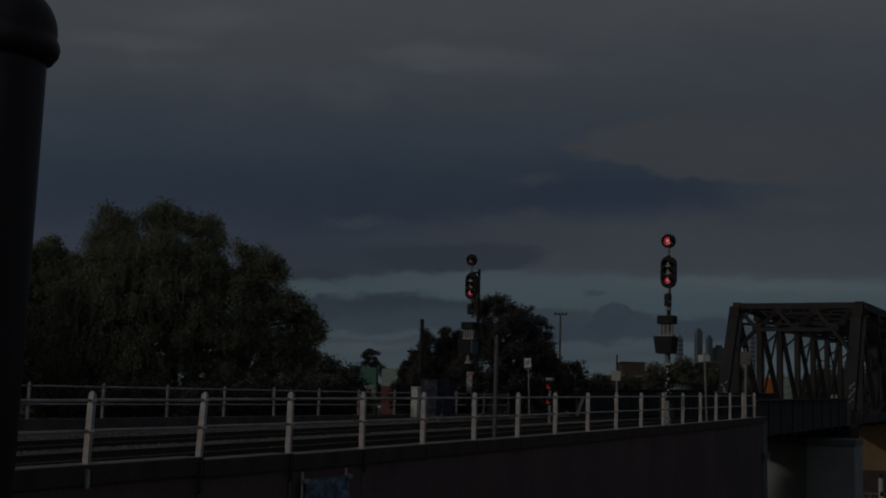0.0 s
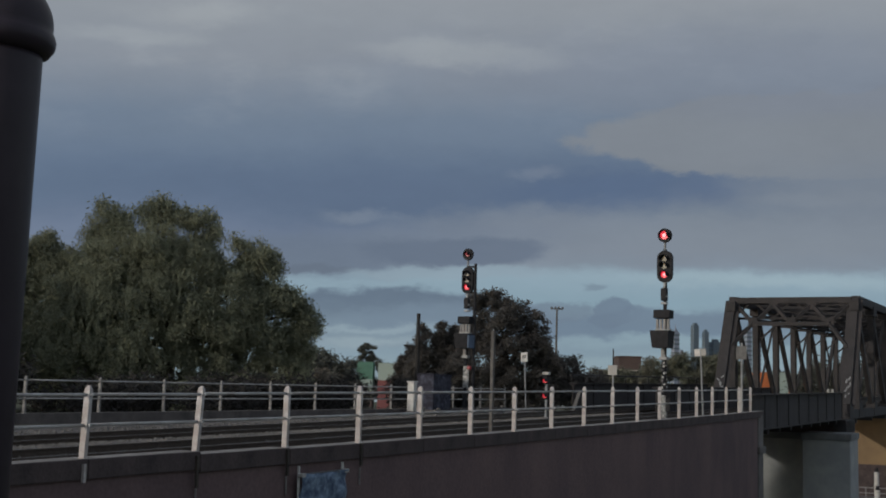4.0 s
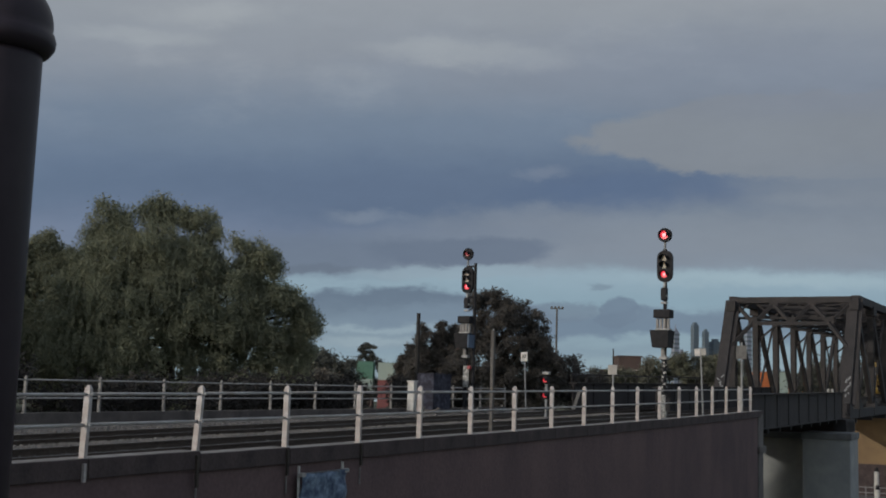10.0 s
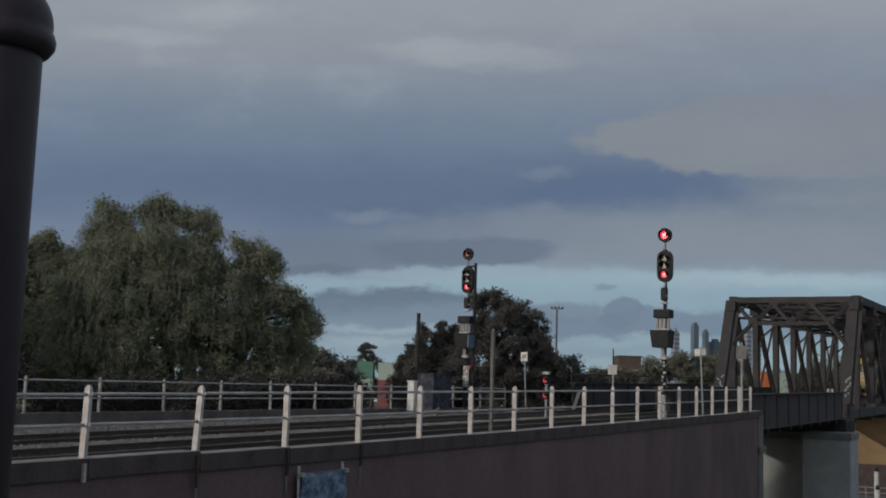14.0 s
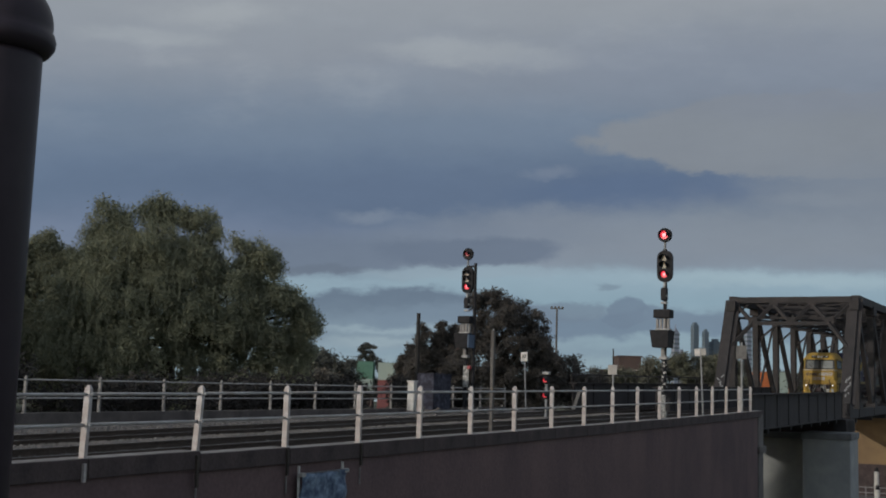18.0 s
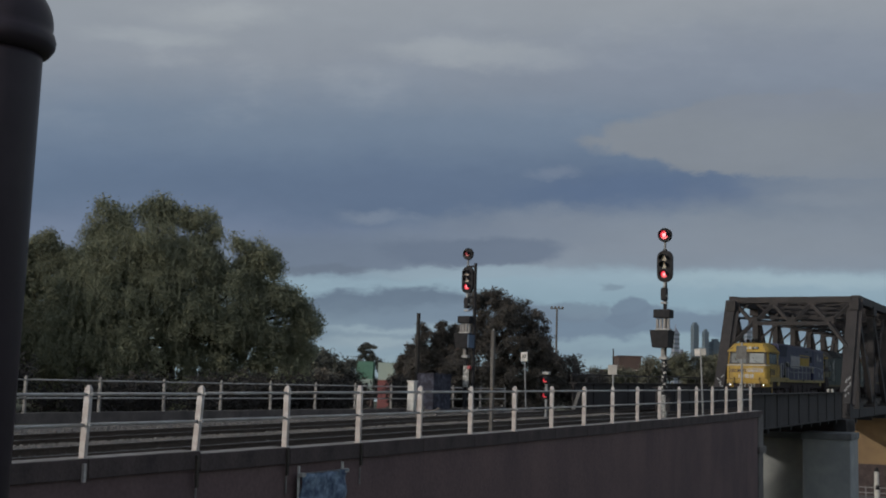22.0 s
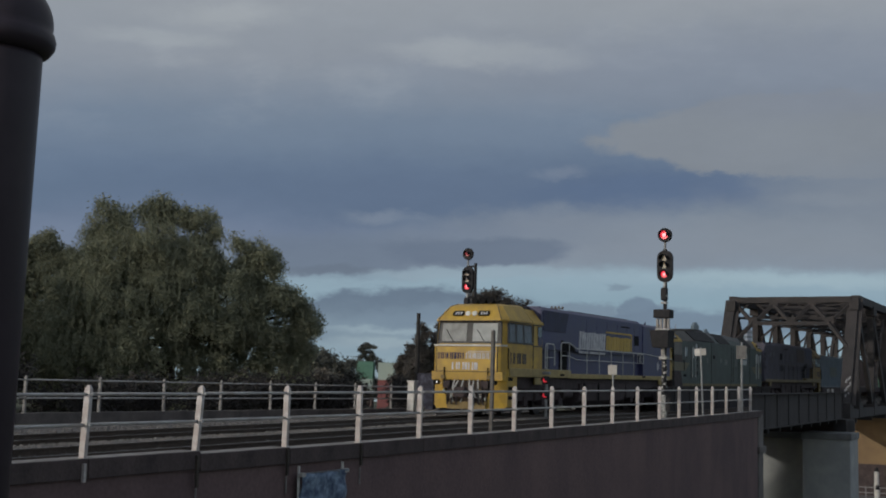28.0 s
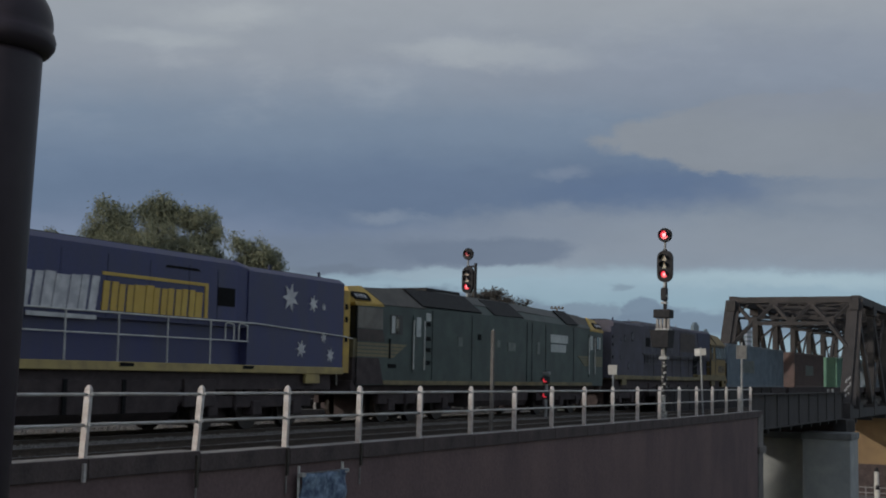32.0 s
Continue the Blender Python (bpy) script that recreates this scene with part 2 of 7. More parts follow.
    stops = [(0.0, (0.33, 0.335, 0.36)), (0.2, (0.31, 0.318, 0.348)), (0.31, (0.275, 0.288, 0.33)), (0.41, (0.182, 0.22, 0.289)), (0.5, (0.146, 0.189, 0.268)), (0.575, (0.124, 0.167, 0.241)),
             (0.60, (0.18, 0.212, 0.285)), (0.64, (0.225, 0.25, 0.305)), (0.67, (0.24, 0.272, 0.325)), (0.69, (0.298, 0.378, 0.442)), (0.74, (0.262, 0.35, 0.415)), (0.82, (0.275, 0.35, 0.40)), (0.93, (0.32, 0.365, 0.385))]
    el = ramp.color_ramp.elements
    el[0].position, el[0].color = stops[0][0], (*stops[0][1], 1)
    el[1].position, el[1].color = stops[-1][0], (*stops[-1][1], 1)
    for at_, colour in stops[1:-1]:
        e = el.new(at_)
        e.color = (*colour, 1)
    base = ramp.outputs["Color"]
    # paler folds in the high sheet
    folds = step(op("ADD", op("MULTIPLY", soft, 0.8), op("MULTIPLY", puff, 0.9)), 0.02, 0.45)
    base = blend(op("MULTIPLY", op("MULTIPLY", folds, 0.5), op("SUBTRACT", 1.0, step(v, 0.1, 0.3))), base, (0.40, 0.405, 0.425))
    high_sheet = [
        (0.86, 0.098, 0.15, 0.020, 0.7, 0.7, (0.40, 0.405, 0.42), 0.75),
        (0.40, 0.035, 0.10, 0.020, 0.8, 0.8, (0.39, 0.395, 0.415), 0.6),
        (0.26, 0.075, 0.09, 0.014, 0.8, 0.8, (0.36, 0.37, 0.395), 0.6),
    ]
    middle_banks = [
        (1.25, 0.12, 0.40, 0.055, 0.9, 0.5, (0.215, 0.238, 0.30), 0.6),
        (0.74, 0.345, 0.60, 0.060, 0.8, 0.35, (0.122, 0.159, 0.238), 0.85),
        (0.22, 0.41, 0.34, 0.045, 0.8, 0.5, (0.165, 0.20, 0.285), 0.7),
        (1.14, 0.340, 0.20, 0.034, 0.45, 0.35, (0.112, 0.152, 0.24), 0.95),
        (1.45, 0.246, 0.42, 0.074, 0.07, 0.2, (0.238, 0.248, 0.278), 0.92),
        (1.50, 0.352, 0.10, 0.012, 0.7, 0.6, (0.30, 0.325, 0.37), 0.6),
        (1.50, 0.190, 0.30, 0.030, 0.8, 0.5, (0.22, 0.235, 0.285), 0.7),
        (1.45, 0.410, 0.55, 0.045, 0.7, 0.4, (0.245, 0.265, 0.305), 0.8),
    ]
    low_banks = [
        (1.62, 0.345, 0.30, 0.050, 0.6, 0.4, (0.215, 0.235, 0.28), 0.9),
        (0.95, 0.385, 0.14, 0.02, 0.8, 0.5, (0.23, 0.25, 0.30), 0.5),
        (0.60, 0.454, 0.22, 0.043, 0.42, 0.45, (0.152, 0.183, 0.246), 0.82),
        (0.83, 0.447, 0.135, 0.030, 0.24, 0.30, (0.148, 0.177, 0.238), 0.85),
        (0.82, 0.488, 0.16, 0.012, 0.4, 0.6, (0.295, 0.36, 0.42), 0.8),
        (0.575, 0.484, 0.10, 0.010, 0.5, 0.5, (0.150, 0.176, 0.228), 0.85),
        (0.70, 0.562, 0.26, 0.049, 0.14, 0.35, (0.138, 0.173, 0.23), 0.92),
        (0.70, 0.585, 0.34, 0.036, 0.8, 0.4, (0.235, 0.295, 0.355), 0.85),
        (0.80, 0.556, 0.16, 0.016, 0.6, 0.5, (0.19, 0.24, 0.305), 0.7),
        (0.68, 0.577, 0.15, 0.007, 0.7, 0.7, (0.330, 0.395, 0.440), 0.6),
        (0.63, 0.590, 0.16, 0.010, 0.6, 0.7, (0.215, 0.270, 0.325), 0.7),
    ]
    wisps = [
        (1.12, 0.579, 0.30, 0.021, 0.3, 0.4, (0.165, 0.212, 0.28), 0.85),
        (1.074, 0.562, 0.042, 0.027, 0.14, 0.3, (0.166, 0.21, 0.276), 0.85),
        (1.118, 0.561, 0.024, 0.012, 0.3, 0.4, (0.170, 0.215, 0.28), 0.7),
        (0.985, 0.552, 0.05, 0.016, 0.3, 0.4, (0.175, 0.215, 0.275), 0.7),
        (1.36, 0.572, 0.26, 0.016, 0.6, 0.5, (0.18, 0.228, 0.29), 0.7),
        (1.04, 0.510, 0.022, 0.006, 0.6, 0.8, (0.2, 0.25, 0.31), 0.7),
        (1.03, 0.622, 0.16, 0.010, 0.7, 0.8, (0.22, 0.28, 0.34), 0.6),
        (0.66, 0.600, 0.12, 0.012, 0.7, 0.8, (0.33, 0.39, 0.43), 0.7),
        (0.68, 0.377, 0.07, 0.009, 0.8, 0.7, (0.205, 0.235, 0.30), 0.75),
        (0.98, 0.305, 0.035, 0.009, 0.8, 0.7, (0.19, 0.22, 0.29), 0.7),
        (1.40, 0.495, 0.26, 0.012, 0.8, 0.6, (0.36, 0.44, 0.485), 0.6),
    ]
    for cx, cy, rx, ry, edge, rough, colour, much in high_sheet + middle_banks + low_banks + wisps:
        base = blend(op("MULTIPLY", bank(cx, cy, rx, ry, edge, rough), much), base, colour)
    shade = op("ADD", 1.0, op("ADD", op("ADD", op("MULTIPLY", wisp, 0.05), op("MULTIPLY", puff, 0.11)), op("MULTIPLY", fluff, 0.06)))
    tint = t.nodes.new("ShaderNodeMix")
    tint.data_type, tint.blend_type = "RGBA", "MULTIPLY"
    tint.inputs["Factor"].default_value = 1.0
    link(base, tint.inputs["A"])
    tint.inputs["B"].default_value = (0.93, 1.0, 1.02, 1)
    base = tint.outputs["Result"]
    em = t.nodes.new("ShaderNodeEmission")
    link(base, em.inputs["Color"])
    link(shade, em.inputs["Strength"])
    out = t.nodes.new("ShaderNodeOutputMaterial")
    link(em.outputs[0], out.inputs["Surface"])
    return m


SKY = sky_material()


def sky_backdrop():
    """A far sheet of sky round the view; the cloud cover drifts with it."""
    cols, rows = 48, 30
    view = Matrix.Rotation(math.pi / 2 + 0.11829, 3, "X") @ Matrix.Rotation(0.02945, 3, "Z")
    verts, faces, uvs = [], [], []
    for j in range(rows + 1):
        for i in range(cols + 1):
            across, down = -1300 + 4200 * i / cols, -1500 + 2400 * j / rows
            a, e = (across - 784) / 2288, (441 - down) / 2288
            d = view @ Vector((math.sin(a) * math.cos(e), math.sin(e), -math.cos(a) * math.cos(e)))
            verts.append(d * 4300)
            uvs.append((across / 1000, down / 1000))
    for j in range(rows):
        for i in range(cols):
            k = j * (cols + 1) + i
            faces.append((k, k + 1, k + cols + 2, k + cols + 1))
    ob = part("sky_backdrop", (verts, [], faces), SKY, m=Matrix.Translation(EYE))
    layer = ob.data.uv_layers.new(name="sky")
    for loop in ob.data.loops:
        layer.data[loop.index].uv = uvs[loop.vertex_index]
    return tagged(ob, "grey-blue clouded evening sky with pale gaps near the horizon", "sky", kind="structure")


CLOUDS = sky_backdrop()

# ---- ground, water, wall, line ----
def smooth01(x, lo, hi):
    q = min(1.0, max(0.0, (x - lo) / (hi - lo)))
    return q * q * (3 - 2 * q)


def land(s, w):
    """Height of the ground sheet at a place by the line."""
    level = SLOPE * min(max(s, -60), 40)
    far_side = level - 0.5
    near_side = -1.0 - 0.075 * min(max(s + 20, -40), 90) - 0.4 * smooth01(-w, 30, 90)
    near_side -= 4.5 * smooth01(s, 10, 40)
    under = level - 2.0
    if w < -6.1:
        h = near_side
    elif w > 9:
        h = far_side
    else:
        h = under + (far_side - under) * smooth01(w, 6.8, 9)
    h += 0.25 * noise.noise(Vector((s * 0.07, w * 0.07, 0.3))) if w > 9 or w < -9 else 0
    river = smooth01(s, 36, 46) * (1 - smooth01(s, 106, 110))
    h = h * (1 - river) - 10.0 * river
    beyond = smooth01(s, 106, 110)
    h = h * (1 - beyond) - 1.5 * beyond
    return h


def ground():
    ss = [-4300, -2500, -1200, -600, -300, -150, -90, *range(-60, 170, 3), 190, 230, 300, 450, 800, 1500, 2800, 4300]
    ws = [-4300, -2500, -1200, -600, -300, -150, -90, *range(-60, -8, 4), -7.6, -6.9, -6.3, -6.0, -3, 0, 3, 6.8, 7.5, 8.3, *range(9, 70, 4), 90, 150, 300, 600, 1200, 2500, 4300]
    c, sn = math.cos(HEADING), math.sin(HEADING)
    verts = [(-8.763 + c * s - sn * w, 26.614 + sn * s + c * w, land(s, w)) for s in ss for w in ws]
    n = len(ws)
    faces = [(i * n + j, (i + 1) * n + j, (i + 1) * n + j + 1, i * n + j + 1) for i in range(len(ss) - 1) for j in range(n - 1)]
    return tagged(part("ground", (verts, [], faces), EARTH), "dry grassy and earthen ground falling to a river", "ground", kind="structure")


ground()
WATER = mat("river_water", (0.03, 0.035, 0.03), 0.12, vary=0.1, scale=0.4, bump=0.25, bump_scale=3, spec=0.6)
bm = B()
box(bm, 44, 107, -260, 260, -0.3, 0.0)
tagged(part("water", bm, WATER, m=Matrix.Translation((-8.763, 26.614, -6.7)) @ Matrix.Rotation(HEADING, 4, "Z")), "dull brown-grey tidal river water", "river", kind="structure")


def fence_w(s):
    return -(7.21 - 0.0007 * (s - 10) ** 2)


WALL_END = 38.6


def retaining_wall():
    root = thing("retaining_wall", along(0, 0, 0), "tall brown-grey concrete retaining wall with a coping, carrying a railing", "wall", kind="structure")
    step, s0 = 2.517, -5.70 - 2.517 * 9
    face = bmesh.new()
    n = 18
    for i in range(n):
        a, b = s0 + (WALL_END - s0) * i / n, s0 + (WALL_END - s0) * (i + 1) / n
        wa, wb = fence_w(a), fence_w(b)
        vs = [face.verts.new(p) for p in ((a, wa - 0.06, -9), (b, wb - 0.06, -9), (b, wb + 0.5, -9), (a, wa + 0.5, -9),
                                          (a, wa - 0.06, -0.06), (b, wb - 0.06, -0.06), (b, wb + 0.5, -0.165), (a, wa + 0.5, -0.165))]
        for f in ((0, 3, 2, 1), (4, 5, 6, 7), (0, 1, 5, 4), (1, 2, 6, 5), (2, 3, 7, 6), (3, 0, 4, 7)):
            face.faces.new([vs[k] for k in f])
    part("wall_face", face, WALL_FACE, root)
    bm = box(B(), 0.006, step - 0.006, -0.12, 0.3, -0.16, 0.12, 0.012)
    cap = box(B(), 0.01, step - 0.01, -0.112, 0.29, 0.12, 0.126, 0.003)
    first_cap = None
    first = None
    k = 0
    while s0 + step * k < WALL_END - 0.3:
        s = s0 + step * k
        turn = math.atan2(fence_w(s + step) - fence_w(s), step)
        m = pose(s, fence_w(s), 0.004 * math.sin(k * 2.1) + 0.065 * smooth01(-s, 2.0, 6.5), 0, 0, math.degrees(turn))
        if first is None:
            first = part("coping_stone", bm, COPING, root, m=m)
            first_cap = part("skylit_top", cap, COPING_SKYLIT, root, "coping top painted paler for sky light", m=m)
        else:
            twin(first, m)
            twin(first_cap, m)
        k += 1
    # end pilaster by the bridge
    bm = box(B(), WALL_END - 0.1, WALL_END + 0.9, fence_w(WALL_END) - 0.1, fence_w(WALL_END) + 1.2, -9, -0.05, 0.02)
    part("end_pilaster", bm, CONCRETE, root, "grey concrete pilaster at the end of the wall")
    bm = box(B(), WALL_END - 0.2, WALL_END + 1.05, fence_w(WALL_END) - 0.2, fence_w(WALL_END) + 1.3, -1.75, -1.45, 0.02)
    part("ledge", bm, CONCRETE, root)
    return root


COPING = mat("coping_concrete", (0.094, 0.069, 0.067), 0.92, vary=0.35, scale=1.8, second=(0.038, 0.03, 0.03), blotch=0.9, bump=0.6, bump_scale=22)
# paler top: sky light on the coping is put into the colour
COPING_SKYLIT = mat("skylit_coping_top", (0.3, 0.28, 0.265), 0.9, vary=0.25, scale=3, second=(0.16, 0.145, 0.135), blotch=0.6)
retaining_wall()


def formation():
    root = thing("rail_formation", along(0, 0, 0), "ballasted double track bed on a raised formation", "track bed", kind="structure")
    prof = [(-6.35, -4), (-6.35, -0.32), (-6.1, -0.30), (-5.3, -0.17), (7.0, -0.17), (7.6, -0.5), (7.9, -4)]
    part("track_bed", prism(B(), prof, -70, WALL_END + 0.2), OILY, root)
    ridge = []
    for k in range(150):
        s = -30 + (WALL_END + 29) * k / 149
        e = 0.02 * noise.noise(Vector((s * 0.9, 4, 0)))
        ridge.append([(s, -2.35 + e, -0.2), (s, -2.15 + e, -0.1 + e), (s, -1.75, -0.085 + 0.5 * e), (s, -1.3 - e, -0.1 + e), (s, -1.1, -0.2)])
    part("ballast_shoulder", loft(B(), ridge), BALLAST, root, "clean grey ballast heaped between the tracks")
    return root


formation()
far_bank = thing("far_embankment", along(0, 0, 0), "earth embankment carrying the line beyond the river", "embankment", kind="structure")
part("bank", prism(B(), [(-16.0, -9.0), (-6.6, -0.6), (-6.0, -0.17), (2.6, -0.17), (3.2, -0.6), (12.0, -9.0)], 147.6, 420), EARTH, far_bank)


def track(w, s0, s1, label):
    root = thing("railway_track", along(0, w, 0), label, "track", "tracks")
    for side in (-0.8, 0.8):
        prof = [(side - 0.07, -0.17), (side + 0.07, -0.17), (side + 0.07, -0.155), (side + 0.012, -0.13), (side + 0.012, -0.045), (side + 0.035, -0.035), (side + 0.035, -0.006),
                (side - 0.035, -0.006), (side - 0.035, -0.035), (side - 0.012, -0.045), (side - 0.012, -0.13), (side - 0.07, -0.155)]
        cuts = [s0, 0, 10, 20, 30, 40, 50, 60, 67, 74, 190, s1]
        rail = part("rail", loft(B(), [[(c, y + (bend(c) if w == 0 else 0), z) for y, z in prof] for c in cuts]), RAIL_STEEL, root, "rust-brown steel rail with a bright worn head")
        part("rail_head", loft(B(), [[(c, side + e + (bend(c) if w == 0 else 0), z) for e, z in ((-0.03, -0.005), (0.03, -0.005), (0.03, 0.0), (-0.03, 0.0))] for c in cuts]), RAIL_TOP, rail)
    bm = box(B(), -0.12, 0.12, -1.3, 1.3, -0.29, -0.15, 0.01)
    first = None
    s = -24.0
    while s < 38:
        m = pose(s, random.uniform(-0.03, 0.03), random.uniform(-0.012, 0.01), 0, 0, random.uniform(-0.8, 0.8))
        if first is None:
            first = part("sleeper", bm, SLEEPER, root, m=m)
        else:
            twin(first, m)
        s += 0.68
    # oil-dark strip between and beside the rails
    part("track_grime", prism(B(), [(-1.5, -0.2), (-1.5, -0.166), (-1.2, -0.156), (1.2, -0.156), (1.5, -0.166), (1.5, -0.2)], -70, WALL_END), OILY, root, "oil-blackened ballast")
    return root


track(0, -70, 420, "oil-darkened railway track that the train runs on")
track(-3.6, -70, 420, "empty railway track beside the railing")


def post_mesh():
    bm = box(B(), -0.038, 0.027, -0.055, -0.035, 0, 1.035)
    box(bm, -0.038, -0.022, -0.035, 0.046, 0, 1.035)
    # pointed head
    top = [(-0.038, -0.055), (0.027, -0.055), (0.027, 0.046), (-0.038, 0.046)]
    v = [bm.verts.new((x, y, 1.035)) for x, y in top] + [bm.verts.new((x * 0.35, y * 0.35, 1.09)) for x, y in top]
    for f in ((3, 2, 1, 0), (4, 5, 6, 7), (0, 1, 5, 4), (1, 2, 6, 5), (2, 3, 7, 6), (3, 0, 4, 7)):
        bm.faces.new([v[i] for i in f])
    box(bm, -0.06, 0.07, -0.07, 0.06, -0.01, 0.012, 0.004)
    return bm


SIGN_STEEL = mat("pale_steel", (0.3, 0.29, 0.28), 0.7, vary=0.2, scale=6)


def near_fence():
    root = thing("railing_near", along(0, 0, 0), "white-painted post and tube railing on the coping of the wall", "railing", "railings")
    lean = {0: 2.4, 1: 5.0, 2: 0.8, 5: -0.6, 9: 0.5, 16: -2.0}
    first, bolt, prev = None, None, None
    for i in range(-7, 18):
        s = -5.70 + 2.517 * i
        base = Vector((s, fence_w(s), 0.118))
        m = Matrix.Translation(base) @ pose(0, 0, 0, 0, lean.get(i, 0.3 * math.sin(i * 3.3)) + 1.3, math.degrees(-0.0014 * (s - 10) * -1))
        if first is None:
            first = part("post", post_mesh(), FENCE_PAINT, root, m=m)
            me = rod(B(), (0, -0.09, 0), (0, 0.06, 0), 0.022, n=8)
            bolt = part("clamp_bolt", me, RAIL_TUBE, root, m=m @ pose(0.0, 0, 0.96))
        else:
            twin(first, m)
            twin(bolt, m @ pose(0, 0, 0.96))
        twin(bolt, m @ pose(0, 0, 0.53))
        if prev:
            for h in (0.96, 0.53):
                bm = rod(B(), prev @ Vector((-0.05, 0.0, h)), m @ Vector((0.05, 0.0, h)), 0.024, n=8)
                part("tube", bm, FENCE_PAINT if i < -2 else RAIL_TUBE, root, smooth=True)
        prev = m
    for i in (0, 1, 2, 3):
        s = -5.70 + 2.517 * i
        part("wall_bracket", box(B(), s - 0.14, s - 0.09, fence_w(s) - 0.16, fence_w(s) - 0.115, -0.14 if i == 0 else -0.42 + 0.04 * i, 0.12), FENCE_PAINT if i == 0 else SLEEPER, root)
        if i:
            part("drain_pin", rod(B(), (s - 0.06, fence_w(s) - 0.085, -0.66), (s - 0.06, fence_w(s) - 0.085, -0.34), 0.014, n=6), SIGN_STEEL, root, "thin pale pin on the wall")
    return root


near_fence()


def far_fence():
    root = thing("railing_far", along(0, 0, 0), "weathered white post and tube railing beyond the tracks", "railing", "railings")
    first, prev = None, None
    for i in range(-5, 12):
        s = 7.05 + 3.02 * i
        zb = 0.2 - 0.0085 * (s - 6.5)
        m = pose(s, 6.35, zb, 0, 1.3 + 1.5 * math.sin(i * 2.7), 0) @ Matrix.Diagonal((0.85, 0.85, 0.94, 1))
        if first is None:
            first = part("post", post_mesh(), FENCE_PAINT_DULL, root, m=m)
        else:
            twin(first, m)
        if prev:
            for h in (0.97, 0.43):
                part("tube", rod(B(), prev @ Vector((-0.04, 0, h)), m @ Vector((0.04, 0, h)), 0.024, n=8), RAIL_TUBE, root, smooth=True)
        prev = m
    prof = [(6.2, -0.3), (6.2, 0.0), (6.6, 0.0), (6.6, -0.3)]
    kerb = part("kerb", prism(B(), prof, -30, 40), FAR_KERB, root, "low concrete kerb under the railing", m=Matrix.Translation((0, 0, 0.255)) @ pose(0, 0, 0, 0, 0.49, 0))
    return root


FAR_KERB = mat("far_kerb_concrete", (0.15, 0.128, 0.117), 0.95, vary=0.35, scale=1.6, second=(0.06, 0.052, 0.05), blotch=0.9)
FENCE_PAINT_DULL = mat("fence_paint_dull", (0.34, 0.33, 0.32), 0.7, vary=0.15, scale=4, second=(0.18, 0.165, 0.15), blotch=0.5)
far_fence()


# ---- the bridge ----
W_NEAR, W_FAR, TOP = -6.1, 2.25, 7.12
NODES = [67.4, 71.4, 78.6, 85.8, 93.0, 100.2, 107.4, 114.6, 121.8, 129.0, 136.2, 143.4, 147.4]
NP = len(NODES) - 1


